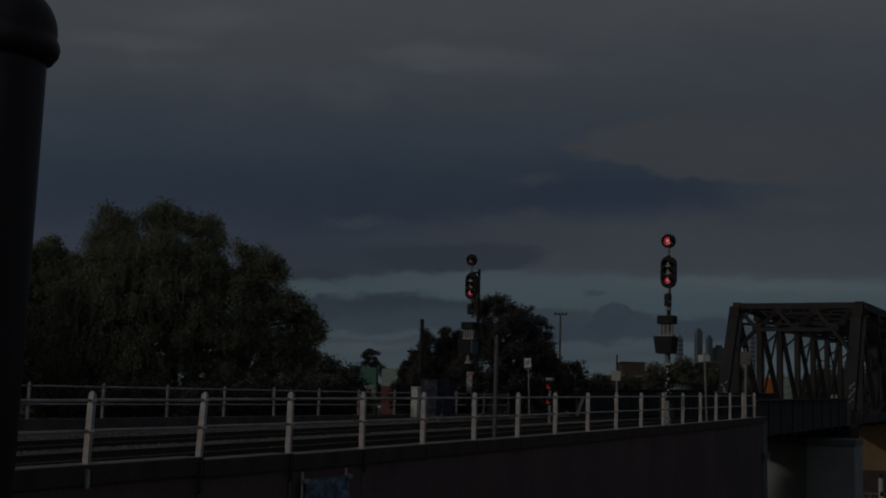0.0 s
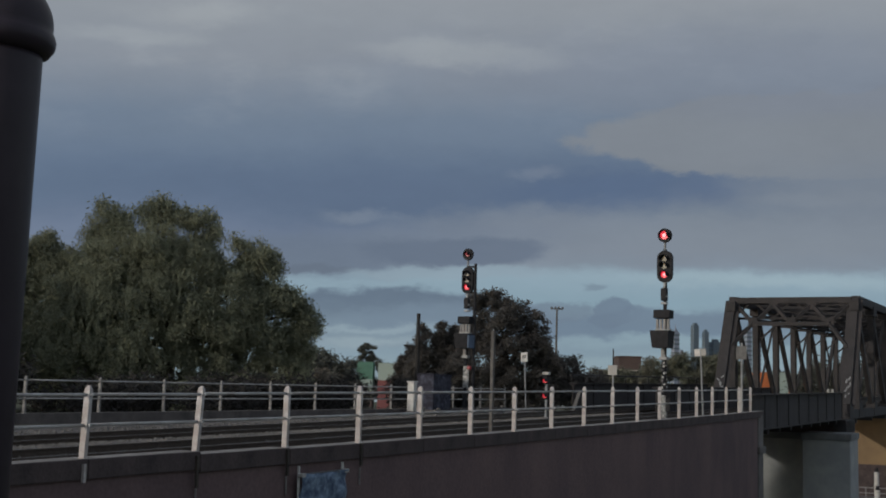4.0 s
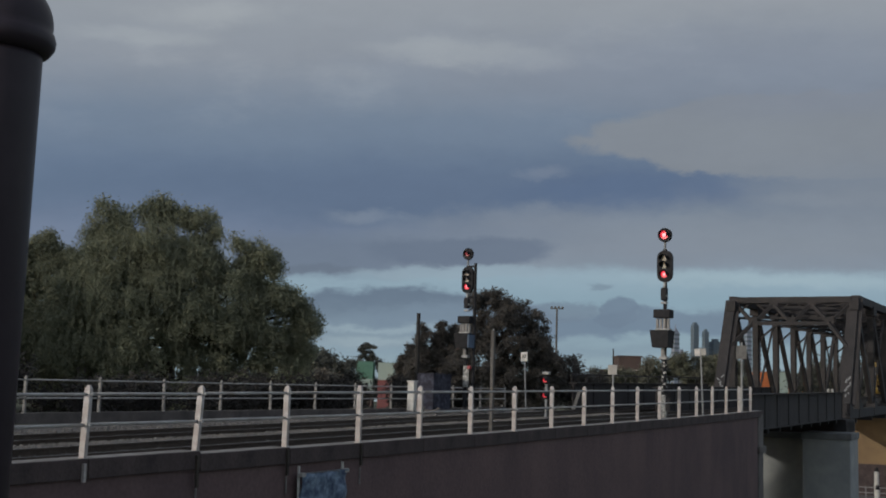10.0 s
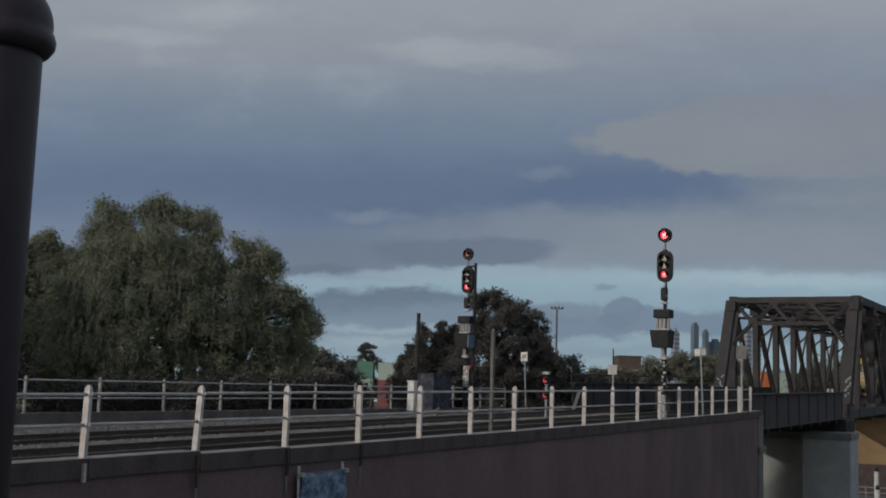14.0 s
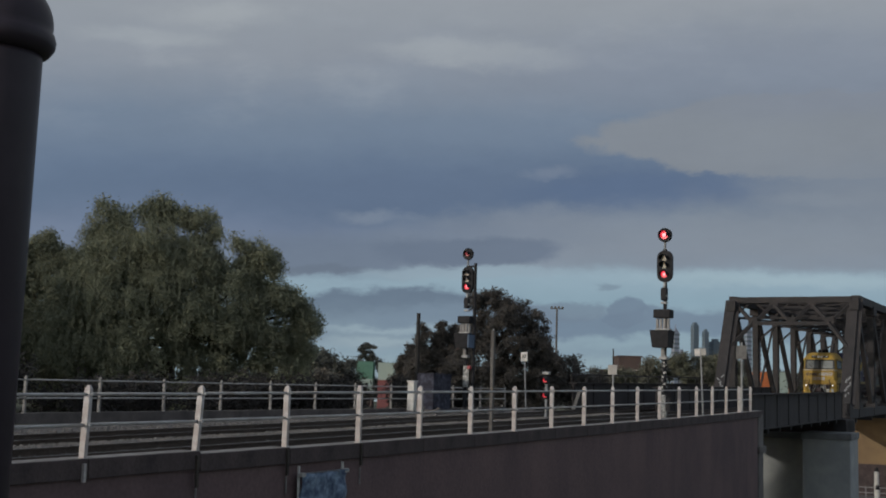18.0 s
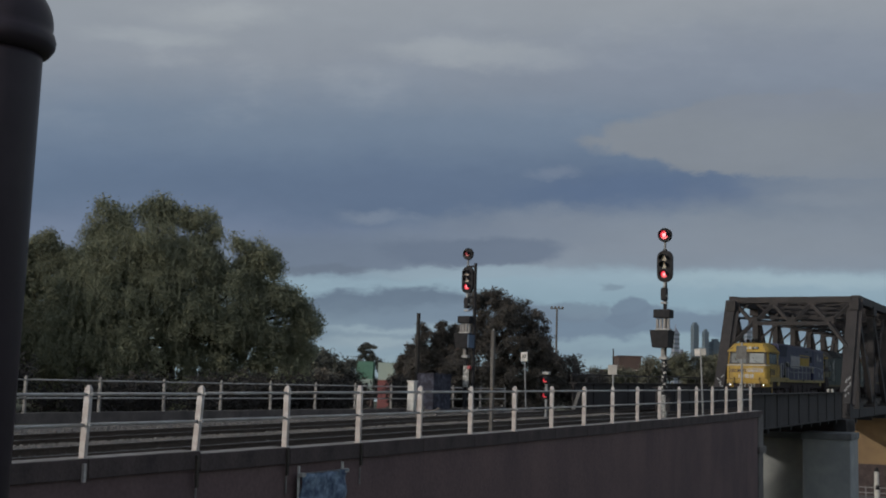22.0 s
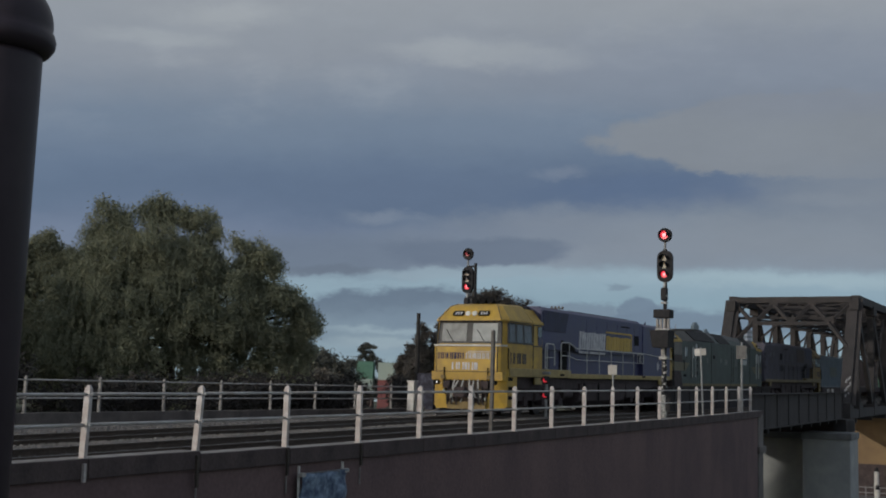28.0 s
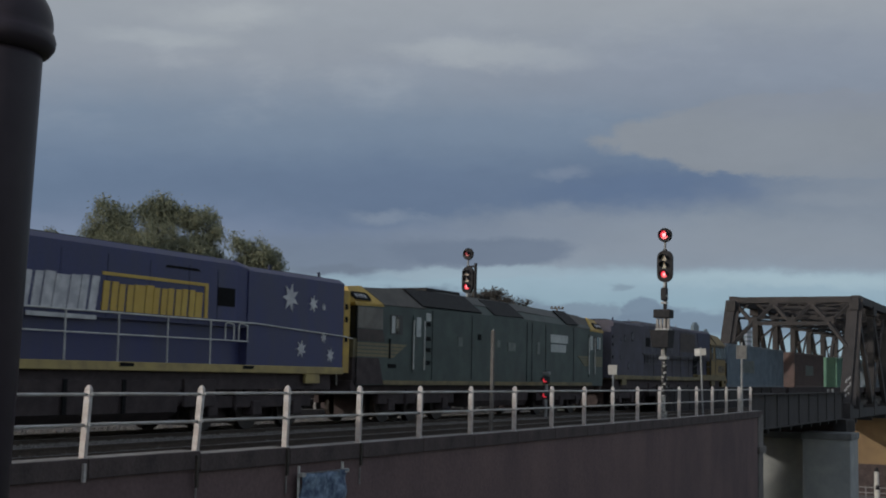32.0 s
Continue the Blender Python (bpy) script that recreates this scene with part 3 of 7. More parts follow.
def truss_bridge():
    root = thing("truss_bridge", along(0, 0, 0), "dark brown-grey riveted steel through-truss railway bridge", "bridge")
    st = BRIDGE_STEEL
    up = (0, 1, 0)

    def laced(bm, p, q, wide, deep, lacing=0.55):
        """Two channels tied by lacing bars."""
        p, q = Vector(p), Vector(q)
        a = (q - p).normalized()
        side = a.cross(Vector((0, 1, 0))).normalized()
        for sgn in (-1, 1):
            off = side * (deep / 2 - 0.05) * sgn
            beam(bm, p + off, q + off, wide, 0.09, up=side)
        n = max(2, int((q - p).length / lacing))
        for k in range(n):
            for yy in (-wide / 2, wide / 2):
                c0 = p + (q - p) * (k / n) + Vector((0, yy, 0))
                c1 = p + (q - p) * ((k + 1) / n) + Vector((0, yy, 0))
                o = side * (deep / 2 - 0.05) * (1 if k % 2 else -1)
                beam(bm, c0 + o, c1 - o, 0.02, 0.07, up=side)

    for w in (W_NEAR, W_FAR):
        for s_a, s_b in ((NODES[0], NODES[1]), (NODES[-1], NODES[-2])):
            bm = B()
            beam(bm, (s_a, w, 0.0), (s_b, w, TOP), 0.42, 0.45, up=up)
            d = Vector((s_b - s_a, 0, TOP)).normalized()
            for e in (-1, 1):
                beam(bm, Vector((s_a, w + 0.24 * e, 0.0)), Vector((s_b, w + 0.24 * e, TOP)), 0.07, 0.55, up=up)
            part("end_post", bm, st, root)
        part("top_chord", beam(B(), (NODES[1] - 0.1, w, TOP), (NODES[-2] + 0.1, w, TOP), 0.55, 0.55), st, root)
        part("bottom_chord", beam(B(), (NODES[0] - 0.4, w, -0.55), (NODES[-1] + 0.4, w, -0.55), 0.5, 0.6), st, root)
        for k in range(1, NP):
            s = NODES[k]
            bm = B()
            laced(bm, (s, w, -0.4), (s, w, TOP - 0.2), 0.42, 0.66)
            part("vertical", bm, st, root)
        for k in range(1, NP - 1):
            s = NODES[k]
            up_first = k < NP / 2
            p = (s, w, TOP - 0.2) if up_first else (s, w, -0.4)
            q = (NODES[k + 1], w, -0.4) if up_first else (NODES[k + 1], w, TOP - 0.2)
            part("diagonal", beam(B(), p, q, 0.46, 0.28, up=up), st, root)
            if k % 2 == 0:
                p, q = Vector((p[0], w, q[2])), Vector((q[0], w, p[2]))
                part("counter_brace", beam(B(), p, q, 0.2, 0.12, up=up), st, root)
        for k in range(NP + 1):
            s = NODES[k]
            if 0 < k < NP:
                part("gusset", box(B(), s - 0.75, s + 0.75, w - 0.31, w + 0.31, TOP - 0.75, TOP - 0.1), st, root)
            part("gusset", box(B(), s - 0.7, s + 0.7, w - 0.29, w + 0.29, -0.8, 0.15), st, root)
    # portal frames in the sloping plane of the end posts
    for s_a, s_b in ((NODES[0], NODES[1]), (NODES[-1], NODES[-2])):
        def at(f, w):
            return Vector((s_a + (s_b - s_a) * f, w, TOP * f))
        frame_mesh = B()
        wa, wb = W_FAR - 0.25, W_NEAR + 0.25
        beam(frame_mesh, at(1.0, wa), at(1.0, wb), 0.5, 0.42)
        beam(frame_mesh, at(0.765, wa - 1.3), at(0.765, wb + 1.3), 0.3, 0.26)
        span = wb - wa
        for peak, valley, nxt in ((0.0, 0.17, 0.335), (0.335, 0.5, 0.665), (0.665, 0.83, 1.0)):
            beam(frame_mesh, at(0.96, wa + span * peak), at(0.77, wa + span * valley), 0.22, 0.2)
            beam(frame_mesh, at(0.77, wa + span * valley), at(0.96, wa + span * nxt), 0.22, 0.2)
            for f, q in ((0.95, peak), (0.79, valley)):
                c = at(f, wa + span * q)
                box(frame_mesh, c.x - 0.13, c.x - 0.1, c.y - 0.3, c.y + 0.3, c.z - 0.25, c.z + 0.25)
        beam(frame_mesh, at(0.765, wa - 1.35), at(0.54, wa), 0.24, 0.22)
        beam(frame_mesh, at(0.765, wb + 1.35), at(0.54, wb), 0.24, 0.22)
        part("portal_frame", frame_mesh, st, root)
    # overhead struts, laterals and sway frames
    for k in range(1, NP):
        s = NODES[k]
        bm = B()
        beam(bm, (s, W_NEAR, TOP + 0.1), (s, W_FAR, TOP + 0.1), 0.3, 0.12)
        beam(bm, (s, W_NEAR, TOP - 1.25), (s, W_FAR, TOP - 1.25), 0.2, 0.16)
        n = 6
        for j in range(n):
            a = W_NEAR + (W_FAR - W_NEAR) * j / n
            b = W_NEAR + (W_FAR - W_NEAR) * (j + 1) / n
            za, zb = (TOP, TOP - 1.25) if j % 2 else (TOP - 1.25, TOP)
            beam(bm, (s, a, za), (s, b, zb), 0.1, 0.12)
        beam(bm, (s, W_NEAR + 0.2, TOP - 2.6), (s, W_NEAR + 1.7, TOP - 1.25), 0.12, 0.14)
        beam(bm, (s, W_FAR - 0.2, TOP - 2.6), (s, W_FAR - 1.7, TOP - 1.25), 0.12, 0.14)
        part("sway_frame", bm, st, root)
        if k < NP - 1:
            bm = B()
            beam(bm, (s, W_NEAR, TOP), (NODES[k + 1], W_FAR, TOP), 0.2, 0.14)
            beam(bm, (s, W_FAR, TOP - 0.15), (NODES[k + 1], W_NEAR, TOP - 0.15), 0.2, 0.14)
            mid = (s + NODES[k + 1]) / 2
            beam(bm, (mid, W_NEAR, TOP - 0.1), (mid, W_FAR, TOP - 0.1), 0.16, 0.2)
            beam(bm, (s, W_NEAR, TOP - 1.2), (NODES[k + 1], W_NEAR + 1.6, TOP - 1.2), 0.1, 0.12)
            beam(bm, (s, W_FAR, TOP - 1.2), (NODES[k + 1], W_FAR - 1.6, TOP - 1.2), 0.1, 0.12)
            part("top_lateral", bm, st, root)
            for q in range(1, 6):
                u = s + (NODES[k + 1] - s) * q / 6
                part("cross_strut", beam(B(), (u, W_NEAR, TOP - 0.02), (u, W_FAR, TOP - 0.02), 0.14, 0.24), st, root)
            for w in (W_NEAR + 2.1, W_NEAR + 4.2, W_NEAR + 6.2):
                part("top_purlin", beam(B(), (s, w, TOP - 1.1), (NODES[k + 1], w, TOP - 1.1), 0.12, 0.14), st, root)
    for k in range(NP + 1):
        s = NODES[k]
        part("floor_beam", beam(B(), (s, W_NEAR, -0.75), (s, W_FAR, -0.75), 0.35, 0.9), st, root)
    for w in (-4.4, -2.8, -0.8, 0.8):
        part("stringer", beam(B(), (NODES[0], w, -0.5), (NODES[-1], w, -0.5), 0.3, 0.55), st, root)
    for w in (-3.6, 0):
        part("deck", box(B(), NODES[0], NODES[-1], w - 1.3, w + 1.3, -0.22, -0.17), SLEEPER, root, "dark timber bridge deck")
    return root


truss_bridge()


def girder_span():
    root = thing("girder_span", along(0, 0, 0), "dark grey approach span of three plate girders with riveted stiffeners", "bridge span")
    a, b = WALL_END + 0.7, 64.6
    for w, top in ((W_NEAR - 0.1, 0.82), (-1.8, 1.04), (W_FAR + 0.1, 1.16)):
        bm = box(B(), a, b, w - 0.02, w + 0.02, -0.75, top)
        part("web", bm, GIRDER, root)
        part("top_flange", box(B(), a, b, w - 0.2, w + 0.2, top, top + 0.05), GIRDER, root)
        part("bottom_flange", box(B(), a, b, w - 0.2, w + 0.2, -0.8, -0.75), GIRDER, root)
        first = None
        n = 9
        for k in range(n + 1):
            m = pose(a + 0.1 + (b - a - 0.2) * k / n, w, 0)
            if first is None:
                first = part("stiffener", box(B(), -0.03, 0.03, -0.06, 0.06, -0.75, top), GIRDER, root, m=m)
            else:
                twin(first, m)
    part("deck_plate", box(B(), a, b, W_NEAR, W_FAR, -0.62, -0.2), BRIDGE_STEEL, root)
    for k in range(9):
        s = a + (b - a) * (k + 0.5) / 9
        part("cross_girder", beam(B(), (s, W_NEAR, -0.85), (s, W_FAR, -0.85), 0.3, 0.4), BRIDGE_STEEL, root)
    return root


GIRDER = mat("girder_steel", (0.046, 0.041, 0.041), 0.8, vary=0.4, scale=1.2, second=(0.026, 0.021, 0.021), streak=0.4)
girder_span()


def pier(s0, s1, label):
    root = thing("bridge_pier", along(0, 0, 0), label, "bridge pier", "bridge piers")
    part("shaft", box(B(), s0, s1, -6.3, 3.3, -11, -2.1, 0.05), PIER_FACE, root)
    part("cap", box(B(), s0 - 0.15, s1 + 0.15, -6.4, 3.4, -2.1, -1.72, 0.04), PIER_CAP, root, "darker concrete cap")
    if s0 < 100:
        block = part("fender_block", box(B(), s0 - 3.2, s0 - 0.16, -7.25, -4.43, -11, -1.98, 0.05), PIER_FACE, root, "broad concrete block before the pier")
        part("block_cap", box(B(), s0 - 3.3, s0 - 0.16, -7.33, -4.35, -1.98, -1.58, 0.04), PIER_CAP, block, "darker concrete cap")
    part("bearing_beam", box(B(), s0 + 0.5, s1 - 0.9, -6.5, 3.1, -1.72, -0.95, 0.03), RUST_STEEL, root, "rust-brown bearing beam")
    for w in (W_NEAR, W_FAR):
        part("bearing", box(B(), s0 + 0.3, s1 - 0.3, w - 0.4, w + 0.4, -1.72, -0.85, 0.02), BRIDGE_STEEL, root)
    return root


RUST_STEEL = mat("rusty_steel", (0.07, 0.045, 0.04), 0.85, vary=0.3, scale=2, second=(0.04, 0.028, 0.026))
PIER_CAP = mat("pier_cap", (0.22, 0.225, 0.22), 0.9, vary=0.15, scale=0.9, second=(0.13, 0.13, 0.13))
pier(64.2, 68.2, "pale grey concrete bridge pier standing in the river")
pier(146.0, 148.5, "pale grey concrete bridge pier by the far bank")


# ---- rolling stock (front towards lower s; x runs back from the front, z up from the rails) ----
WHITE = mat("white_lettering", (0.66, 0.66, 0.66), 0.6, vary=0.15, scale=3, second=(0.36, 0.36, 0.38), blotch=0.4, bump=0)
NAVY = mat("navy_panel", (0.018, 0.024, 0.075), 0.6, vary=0.1, scale=2, bump=0.05)
SILVER = mat("silver_handrail", (0.6, 0.6, 0.58), 0.5, vary=0.1, scale=4, second=(0.4, 0.4, 0.38), bump=0)
CAB_BROWN = mat("cab_brown_band", (0.085, 0.066, 0.058), 0.8, vary=0.25, scale=3, second=(0.05, 0.042, 0.04), blotch=0.6)
ROOF_BROWN = mat("stained_roof", (0.115, 0.103, 0.09), 0.75, vary=0.25, scale=2, second=(0.07, 0.066, 0.06), blotch=0.6)
CAB_TAN = mat("cab_grey_brown", (0.19, 0.18, 0.155), 0.6, vary=0.15, scale=2, second=(0.11, 0.1, 0.088))
RUST_GRIME = mat("front_grime", (0.1, 0.065, 0.045), 0.85, vary=0.4, scale=5, second=(0.04, 0.03, 0.026), blotch=0.8)
SILL_YELLOW = mat("sill_yellow", (0.42, 0.325, 0.12), 0.65, vary=0.2, scale=3, second=(0.24, 0.185, 0.085), blotch=0.8)
GOLD = mat("gold_lettering", (0.5, 0.36, 0.08), 0.6, vary=0.1, scale=4, second=(0.45, 0.3, 0.06), blotch=0.2, bump=0)
PURPLE = mat("dark_lettering", (0.035, 0.025, 0.07), 0.6, vary=0.1, bump=0)
SILL_CREAM = mat("dull_sill_stripe", (0.23, 0.18, 0.085), 0.7, vary=0.2, scale=3, second=(0.1, 0.085, 0.05), blotch=0.8)
CREAM = mat("cream_band", (0.2, 0.165, 0.085), 0.6, vary=0.2, scale=3, second=(0.13, 0.115, 0.07), bump=0.03)
RUBBER = mat("black_rubber", (0.012, 0.012, 0.013), 0.8, vary=0.2, spec=0.1)
GREY_ROOF = mat("roof_grey_green", (0.1, 0.105, 0.1), 0.6, vary=0.15, scale=1.4, second=(0.06, 0.064, 0.062), bump=0.05)
GRILLE = mat("grille_dark", (0.02, 0.02, 0.021), 0.8, vary=0.3, scale=6, bump=0.3, bump_scale=60)
WHEEL = mat("wheel_steel", (0.06, 0.05, 0.045), 0.6, 0.4, scale=5)
HEADLIGHT = mat("headlight_glow", (0.6, 0.6, 0.56), 0.3, bump=0, emit=(1.0, 0.97, 0.9, 0.12))
DITCH = mat("ditch_light_glow", (0.9, 0.88, 0.8), 0.3, bump=0, emit=(1.0, 0.97, 0.9, 1.6))
PALE = mat("pale_panel", (0.5, 0.52, 0.5), 0.5, vary=0.1, scale=3, second=(0.32, 0.34, 0.33), bump=0)
NUMBER_GREY = mat("number_grey", (0.11, 0.085, 0.06), 0.6, vary=0.1, bump=0)
FADED = mat("faded_marking", (0.12, 0.12, 0.14), 0.7, vary=0.15, bump=0)
# base colours of both windscreens stand in for the sky they mirror
SCREEN = mat("windscreen", (0.3, 0.32, 0.32), 0.45, vary=0.06, scale=2.0, second=(0.18, 0.2, 0.2), blotch=0.6, bump=0, spec=0.35)
SCREEN_DARK = mat("windscreen_dim_glare", (0.21, 0.225, 0.225), 0.42, vary=0.06, scale=2.0, second=(0.09, 0.1, 0.1), blotch=0.8, bump=0, spec=0.3)
CURTAINED = mat("side_pane", (0.045, 0.075, 0.088), 0.15, vary=0.1, scale=3.0, second=(0.035, 0.045, 0.055), blotch=0.6, bump=0, spec=0.4)
CAB_GREY = mat("window_frame_grey", (0.06, 0.06, 0.06), 0.6, vary=0.1, bump=0)


def plate(bm, corners, thick=0.012, mi=0):
    """A thin plate through four corners, thickened both ways."""
    c = [Vector(p) for p in corners]
    n = (c[1] - c[0]).cross(c[3] - c[0]).normalized() * thick / 2
    return loft(bm, [[p - n for p in c], [p + n for p in c]])


def side_plate(bm, u0, u1, z0, z1, w, slant=0.0, thick=0.012):
    """A plate on a body's side at distance w."""
    return loft(
        bm, [[(u0, w - thick, z0), (u1, w - thick, z0), (u1 + slant, w - thick, z1), (u0 + slant, w - thick, z1)],
             [(u0, w + thick, z0), (u1, w + thick, z0), (u1 + slant, w + thick, z1), (u0 + slant, w + thick, z1)]])


def tube_path(bm, points, r=0.018, n=6):
    for p, q in zip(points, points[1:]):
        rod(bm, p, q, r, n=n)
    return bm


WHEELSETS = []


def bogie(root, u, spacing=1.85, axles=3):
    bm = B()
    half = spacing * (axles - 1) / 2
    for w in (-1.02, 1.02):
        box(bm, u - half - 0.75, u + half + 0.75, w - 0.1, w + 0.1, 0.55, 0.85, 0.03)
        for k in range(axles):
            c = u - half + spacing * k
            box(bm, c - 0.2, c + 0.2, w - 0.16, w + 0.16, 0.36, 0.72, 0.03)
            rod(bm, (c - 0.34, w, 0.7), (c - 0.34, w, 1.0), 0.09, n=8)
            rod(bm, (c + 0.34, w, 0.7), (c + 0.34, w, 1.0), 0.09, n=8)
        rod(bm, (u - half * 0.5, w * 1.12, 0.5), (u - half * 0.5, w * 1.12, 1.0), 0.06, n=8)
    box(bm, u - 0.6, u + 0.6, -1.0, 1.0, 0.6, 1.0, 0.03)
    box(bm, u - half - 0.5, u + half + 0.5, -0.55, 0.55, 0.16, 0.95, 0.03)
    frame_part = part("bogie", bm, UNDER, root, "grimy black bogie")
    for k in range(axles):
        bm = B()
        for w in (-0.8, 0.8):
            rod(bm, (0, w - 0.065, 0), (0, w + 0.065, 0), 0.5, n=20)
            rod(bm, (0, w * 1.12 - 0.05, 0), (0, w * 1.12 + 0.05, 0), 0.12, n=8)
            sgn = 1 if w > 0 else -1
            rod(bm, (0, w - sgn * 0.09, 0), (0, w - sgn * 0.06, 0), 0.53, n=20)
        rod(bm, (0, -0.8, 0), (0, 0.8, 0), 0.09, n=8)
        ws = part("wheelset", bm, WHEEL, frame_part, m=pose(u - half + spacing * k, 0, 0.5))
        WHEELSETS.append((ws, u - half + spacing * k))


def star(bm, u, z, r, w, points=7, thick=0.012):
    ring = []
    for k in range(points * 2):
        a = math.pi * k / points + 0.2
        rr = r if k % 2 == 0 else r * 0.45
        ring.append((u + rr * math.sin(a), z + rr * math.cos(a)))
    return loft(bm, [[(x, w - thick, y) for x, y in ring], [(x, w + thick, y) for x, y in ring]])


def word_shapes(parent, name, material, u0, u1, z0, z1, w, widths, slant=0.1, weight=0.42):
    """A wordmark as plain slanted bars, each group its own part: one bar where it is narrow, two where it is wide."""
    pitch = (u1 - u0) / sum(widths)
    a = u0
    for k, q in enumerate(widths):
        bm = B()
        wide = pitch * q * 0.92
        stem = wide if q < 0.9 else wide * weight
        top = z1 - (z1 - z0) * (0.0, 0.06, 0.03)[k % 3]
        for b in (a,) if q < 0.9 else (a, a + wide - stem):
            side_plate(bm, b, b + stem, z0, top, w, slant * (top - z0))
        part(name, bm, material, parent)
        a += pitch * q


def face_bars(bm, w0, w1, z0, z1, u, widths, weight=0.38):
    """The same on a front face, running from w0 to w1."""
    pitch = (w1 - w0) / sum(widths)
    a = w0
    for q in widths:
        wide = pitch * q * 0.86
        stem = wide * (0.8 if q < 0.9 else weight)
        for b in (a,) if q < 0.9 else (a, a + wide - stem):
            box(bm, u - 0.012, u, min(b, b + stem), max(b, b + stem), z0, z1)
        a += pitch * q
    return bm


WIDE_NARROW = (1.0, 1.0, 1.0, 0.55, 0.75, 0.55, 1.0)
GOLD_WIDTHS = (1.0, 1.0, 0.75, 0.55, 1.0, 1.0, 1.0, 0.55)
NUMBER_WIDTHS = (1.1, 1.1, 0.55, 1.0, 0.85)


def side_marks(hood, w):
    """The wordmark of the lead locomotive as plain white and gold shapes."""
    word_shapes(hood, "white_shape", WHITE, 7.95, 11.3, 2.62, 3.36, w, WIDE_NARROW, 0.15)
    bm = side_plate(B(), 7.95, 9.15, 2.45, 2.54, w)
    side_plate(bm, 7.95, 8.08, 2.54, 2.62, w)
    part("white_bar", bm, WHITE, hood)
    part("white_bar", side_plate(B(), 9.3, 11.3, 2.45, 2.54, w), WHITE, hood)
    word_shapes(hood, "gold_shape", GOLD, 11.45, 14.9, 2.66, 3.28, w, GOLD_WIDTHS, 0.08)
    bm = side_plate(B(), 11.45, 15.12, 3.4, 3.47, w)
    side_plate(bm, 15.0, 15.12, 2.66, 3.4, w)
    part("gold_bar", bm, GOLD, hood)


def blue_locomotive(name, label, m, lit=True, BLUE=BLUE, YELLOW=YELLOW):
    root = thing(name, m, label, "locomotive", "train")
    # lower cab and nose
    cab = part("cab", loft(B(), [
        [(0.18, -1.24, 1.5), (0.42, -1.42, 1.5), (3.72, -1.42, 1.5), (3.72, 1.42, 1.5), (0.42, 1.42, 1.5), (0.18, 1.24, 1.5)],
        [(0.18, -1.24, 2.56), (0.42, -1.42, 2.56), (3.72, -1.42, 2.56), (3.72, 1.42, 2.56), (0.42, 1.42, 2.56), (0.18, 1.24, 2.56)],
        [(0.30, -1.2, 3.42), (0.5, -1.38, 3.42), (3.72, -1.38, 3.42), (3.72, 1.38, 3.42), (0.5, 1.38, 3.42), (0.30, 1.2, 3.42)]]), YELLOW, root, "yellow driving cab")
    part("cab_roof", loft(B(), [
        [(0.16, -1.24, 3.40), (0.45, -1.45, 3.40), (2.62, -1.45, 3.40), (2.62, 1.45, 3.40), (0.45, 1.45, 3.40), (0.16, 1.24, 3.40)],
        [(0.16, -1.24, 3.47), (0.45, -1.45, 3.47), (2.62, -1.45, 3.47), (2.62, 1.45, 3.47), (0.45, 1.45, 3.47), (0.16, 1.24, 3.47)],
        [(0.6, -0.9, 3.98), (0.72, -1.04, 3.98), (2.62, -1.04, 4.04), (2.62, 1.04, 4.04), (0.72, 1.04, 3.98), (0.6, 0.9, 3.98)],
        [(0.85, -0.75, 4.06), (0.95, -0.82, 4.06), (2.62, -0.85, 4.1), (2.62, 0.85, 4.1), (0.95, 0.82, 4.06), (0.85, 0.75, 4.06)]]), YELLOW, cab, "yellow roof with a raked brow")
    part("rear_roof", loft(B(), [
        [(2.66, -1.43, 3.40), (3.85, -1.43, 3.40), (3.85, 1.43, 3.40), (2.66, 1.43, 3.40)],
        [(2.66, -1.43, 3.45), (3.85, -1.43, 3.45), (3.85, 1.43, 3.45), (2.66, 1.43, 3.45)],
        [(2.66, -1.0, 3.98), (3.80, -1.0, 3.98), (3.80, 1.0, 3.98), (2.66, 1.0, 3.98)]]), YELLOW, cab)
    part("roof_walk", prism(B(), [(-0.9, 4.0), (0.9, 4.0), (0.85, 4.1), (-0.85, 4.1)], 1.5, 3.9), GRILLE, cab, "dark roof deck")
    part("nose_panel", prism(B(), [(-0.05, -1.2), (-0.05, 1.2), (0.02, 1.3), (0.3, 1.44), (0.3, -1.44), (0.02, -1.3)], 1.60, 2.48, "z"), YELLOW, cab)
    part("shelf", prism(B(), [(-0.08, -1.22), (-0.08, 1.22), (0.0, 1.33), (0.3, 1.45), (0.3, -1.45), (0.0, -1.33)], 2.50, 2.56, "z"), SILVER, cab, "pale metal shelf under the windscreens")
    # dark band with the windscreens
    bm = plate(B(), [(0.174, -1.23, 2.60), (0.174, 1.23, 2.60), (0.290, 1.19, 3.40), (0.290, -1.19, 3.40)], 0.02)
    part("windscreen_frame", bm, CAB_GREY, cab, "dark grey windscreen surround")
    for a, b in ((-1.1, -0.12), (0.12, 1.1)):
        part("windscreen", plate(B(), [(0.160, a, 2.68), (0.160, b, 2.68), (0.258, b * 0.985, 3.33), (0.258, a * 0.985, 3.33)], 0.012), SCREEN_DARK if a > 0 else SCREEN, cab, "windscreen with reflected sky painted in")
        part("wiper", rod(B(), (0.14, (a + b) / 2, 2.66), (0.21, (a + b) / 2 + 0.32, 3.1), 0.012, n=5), RUBBER, cab)
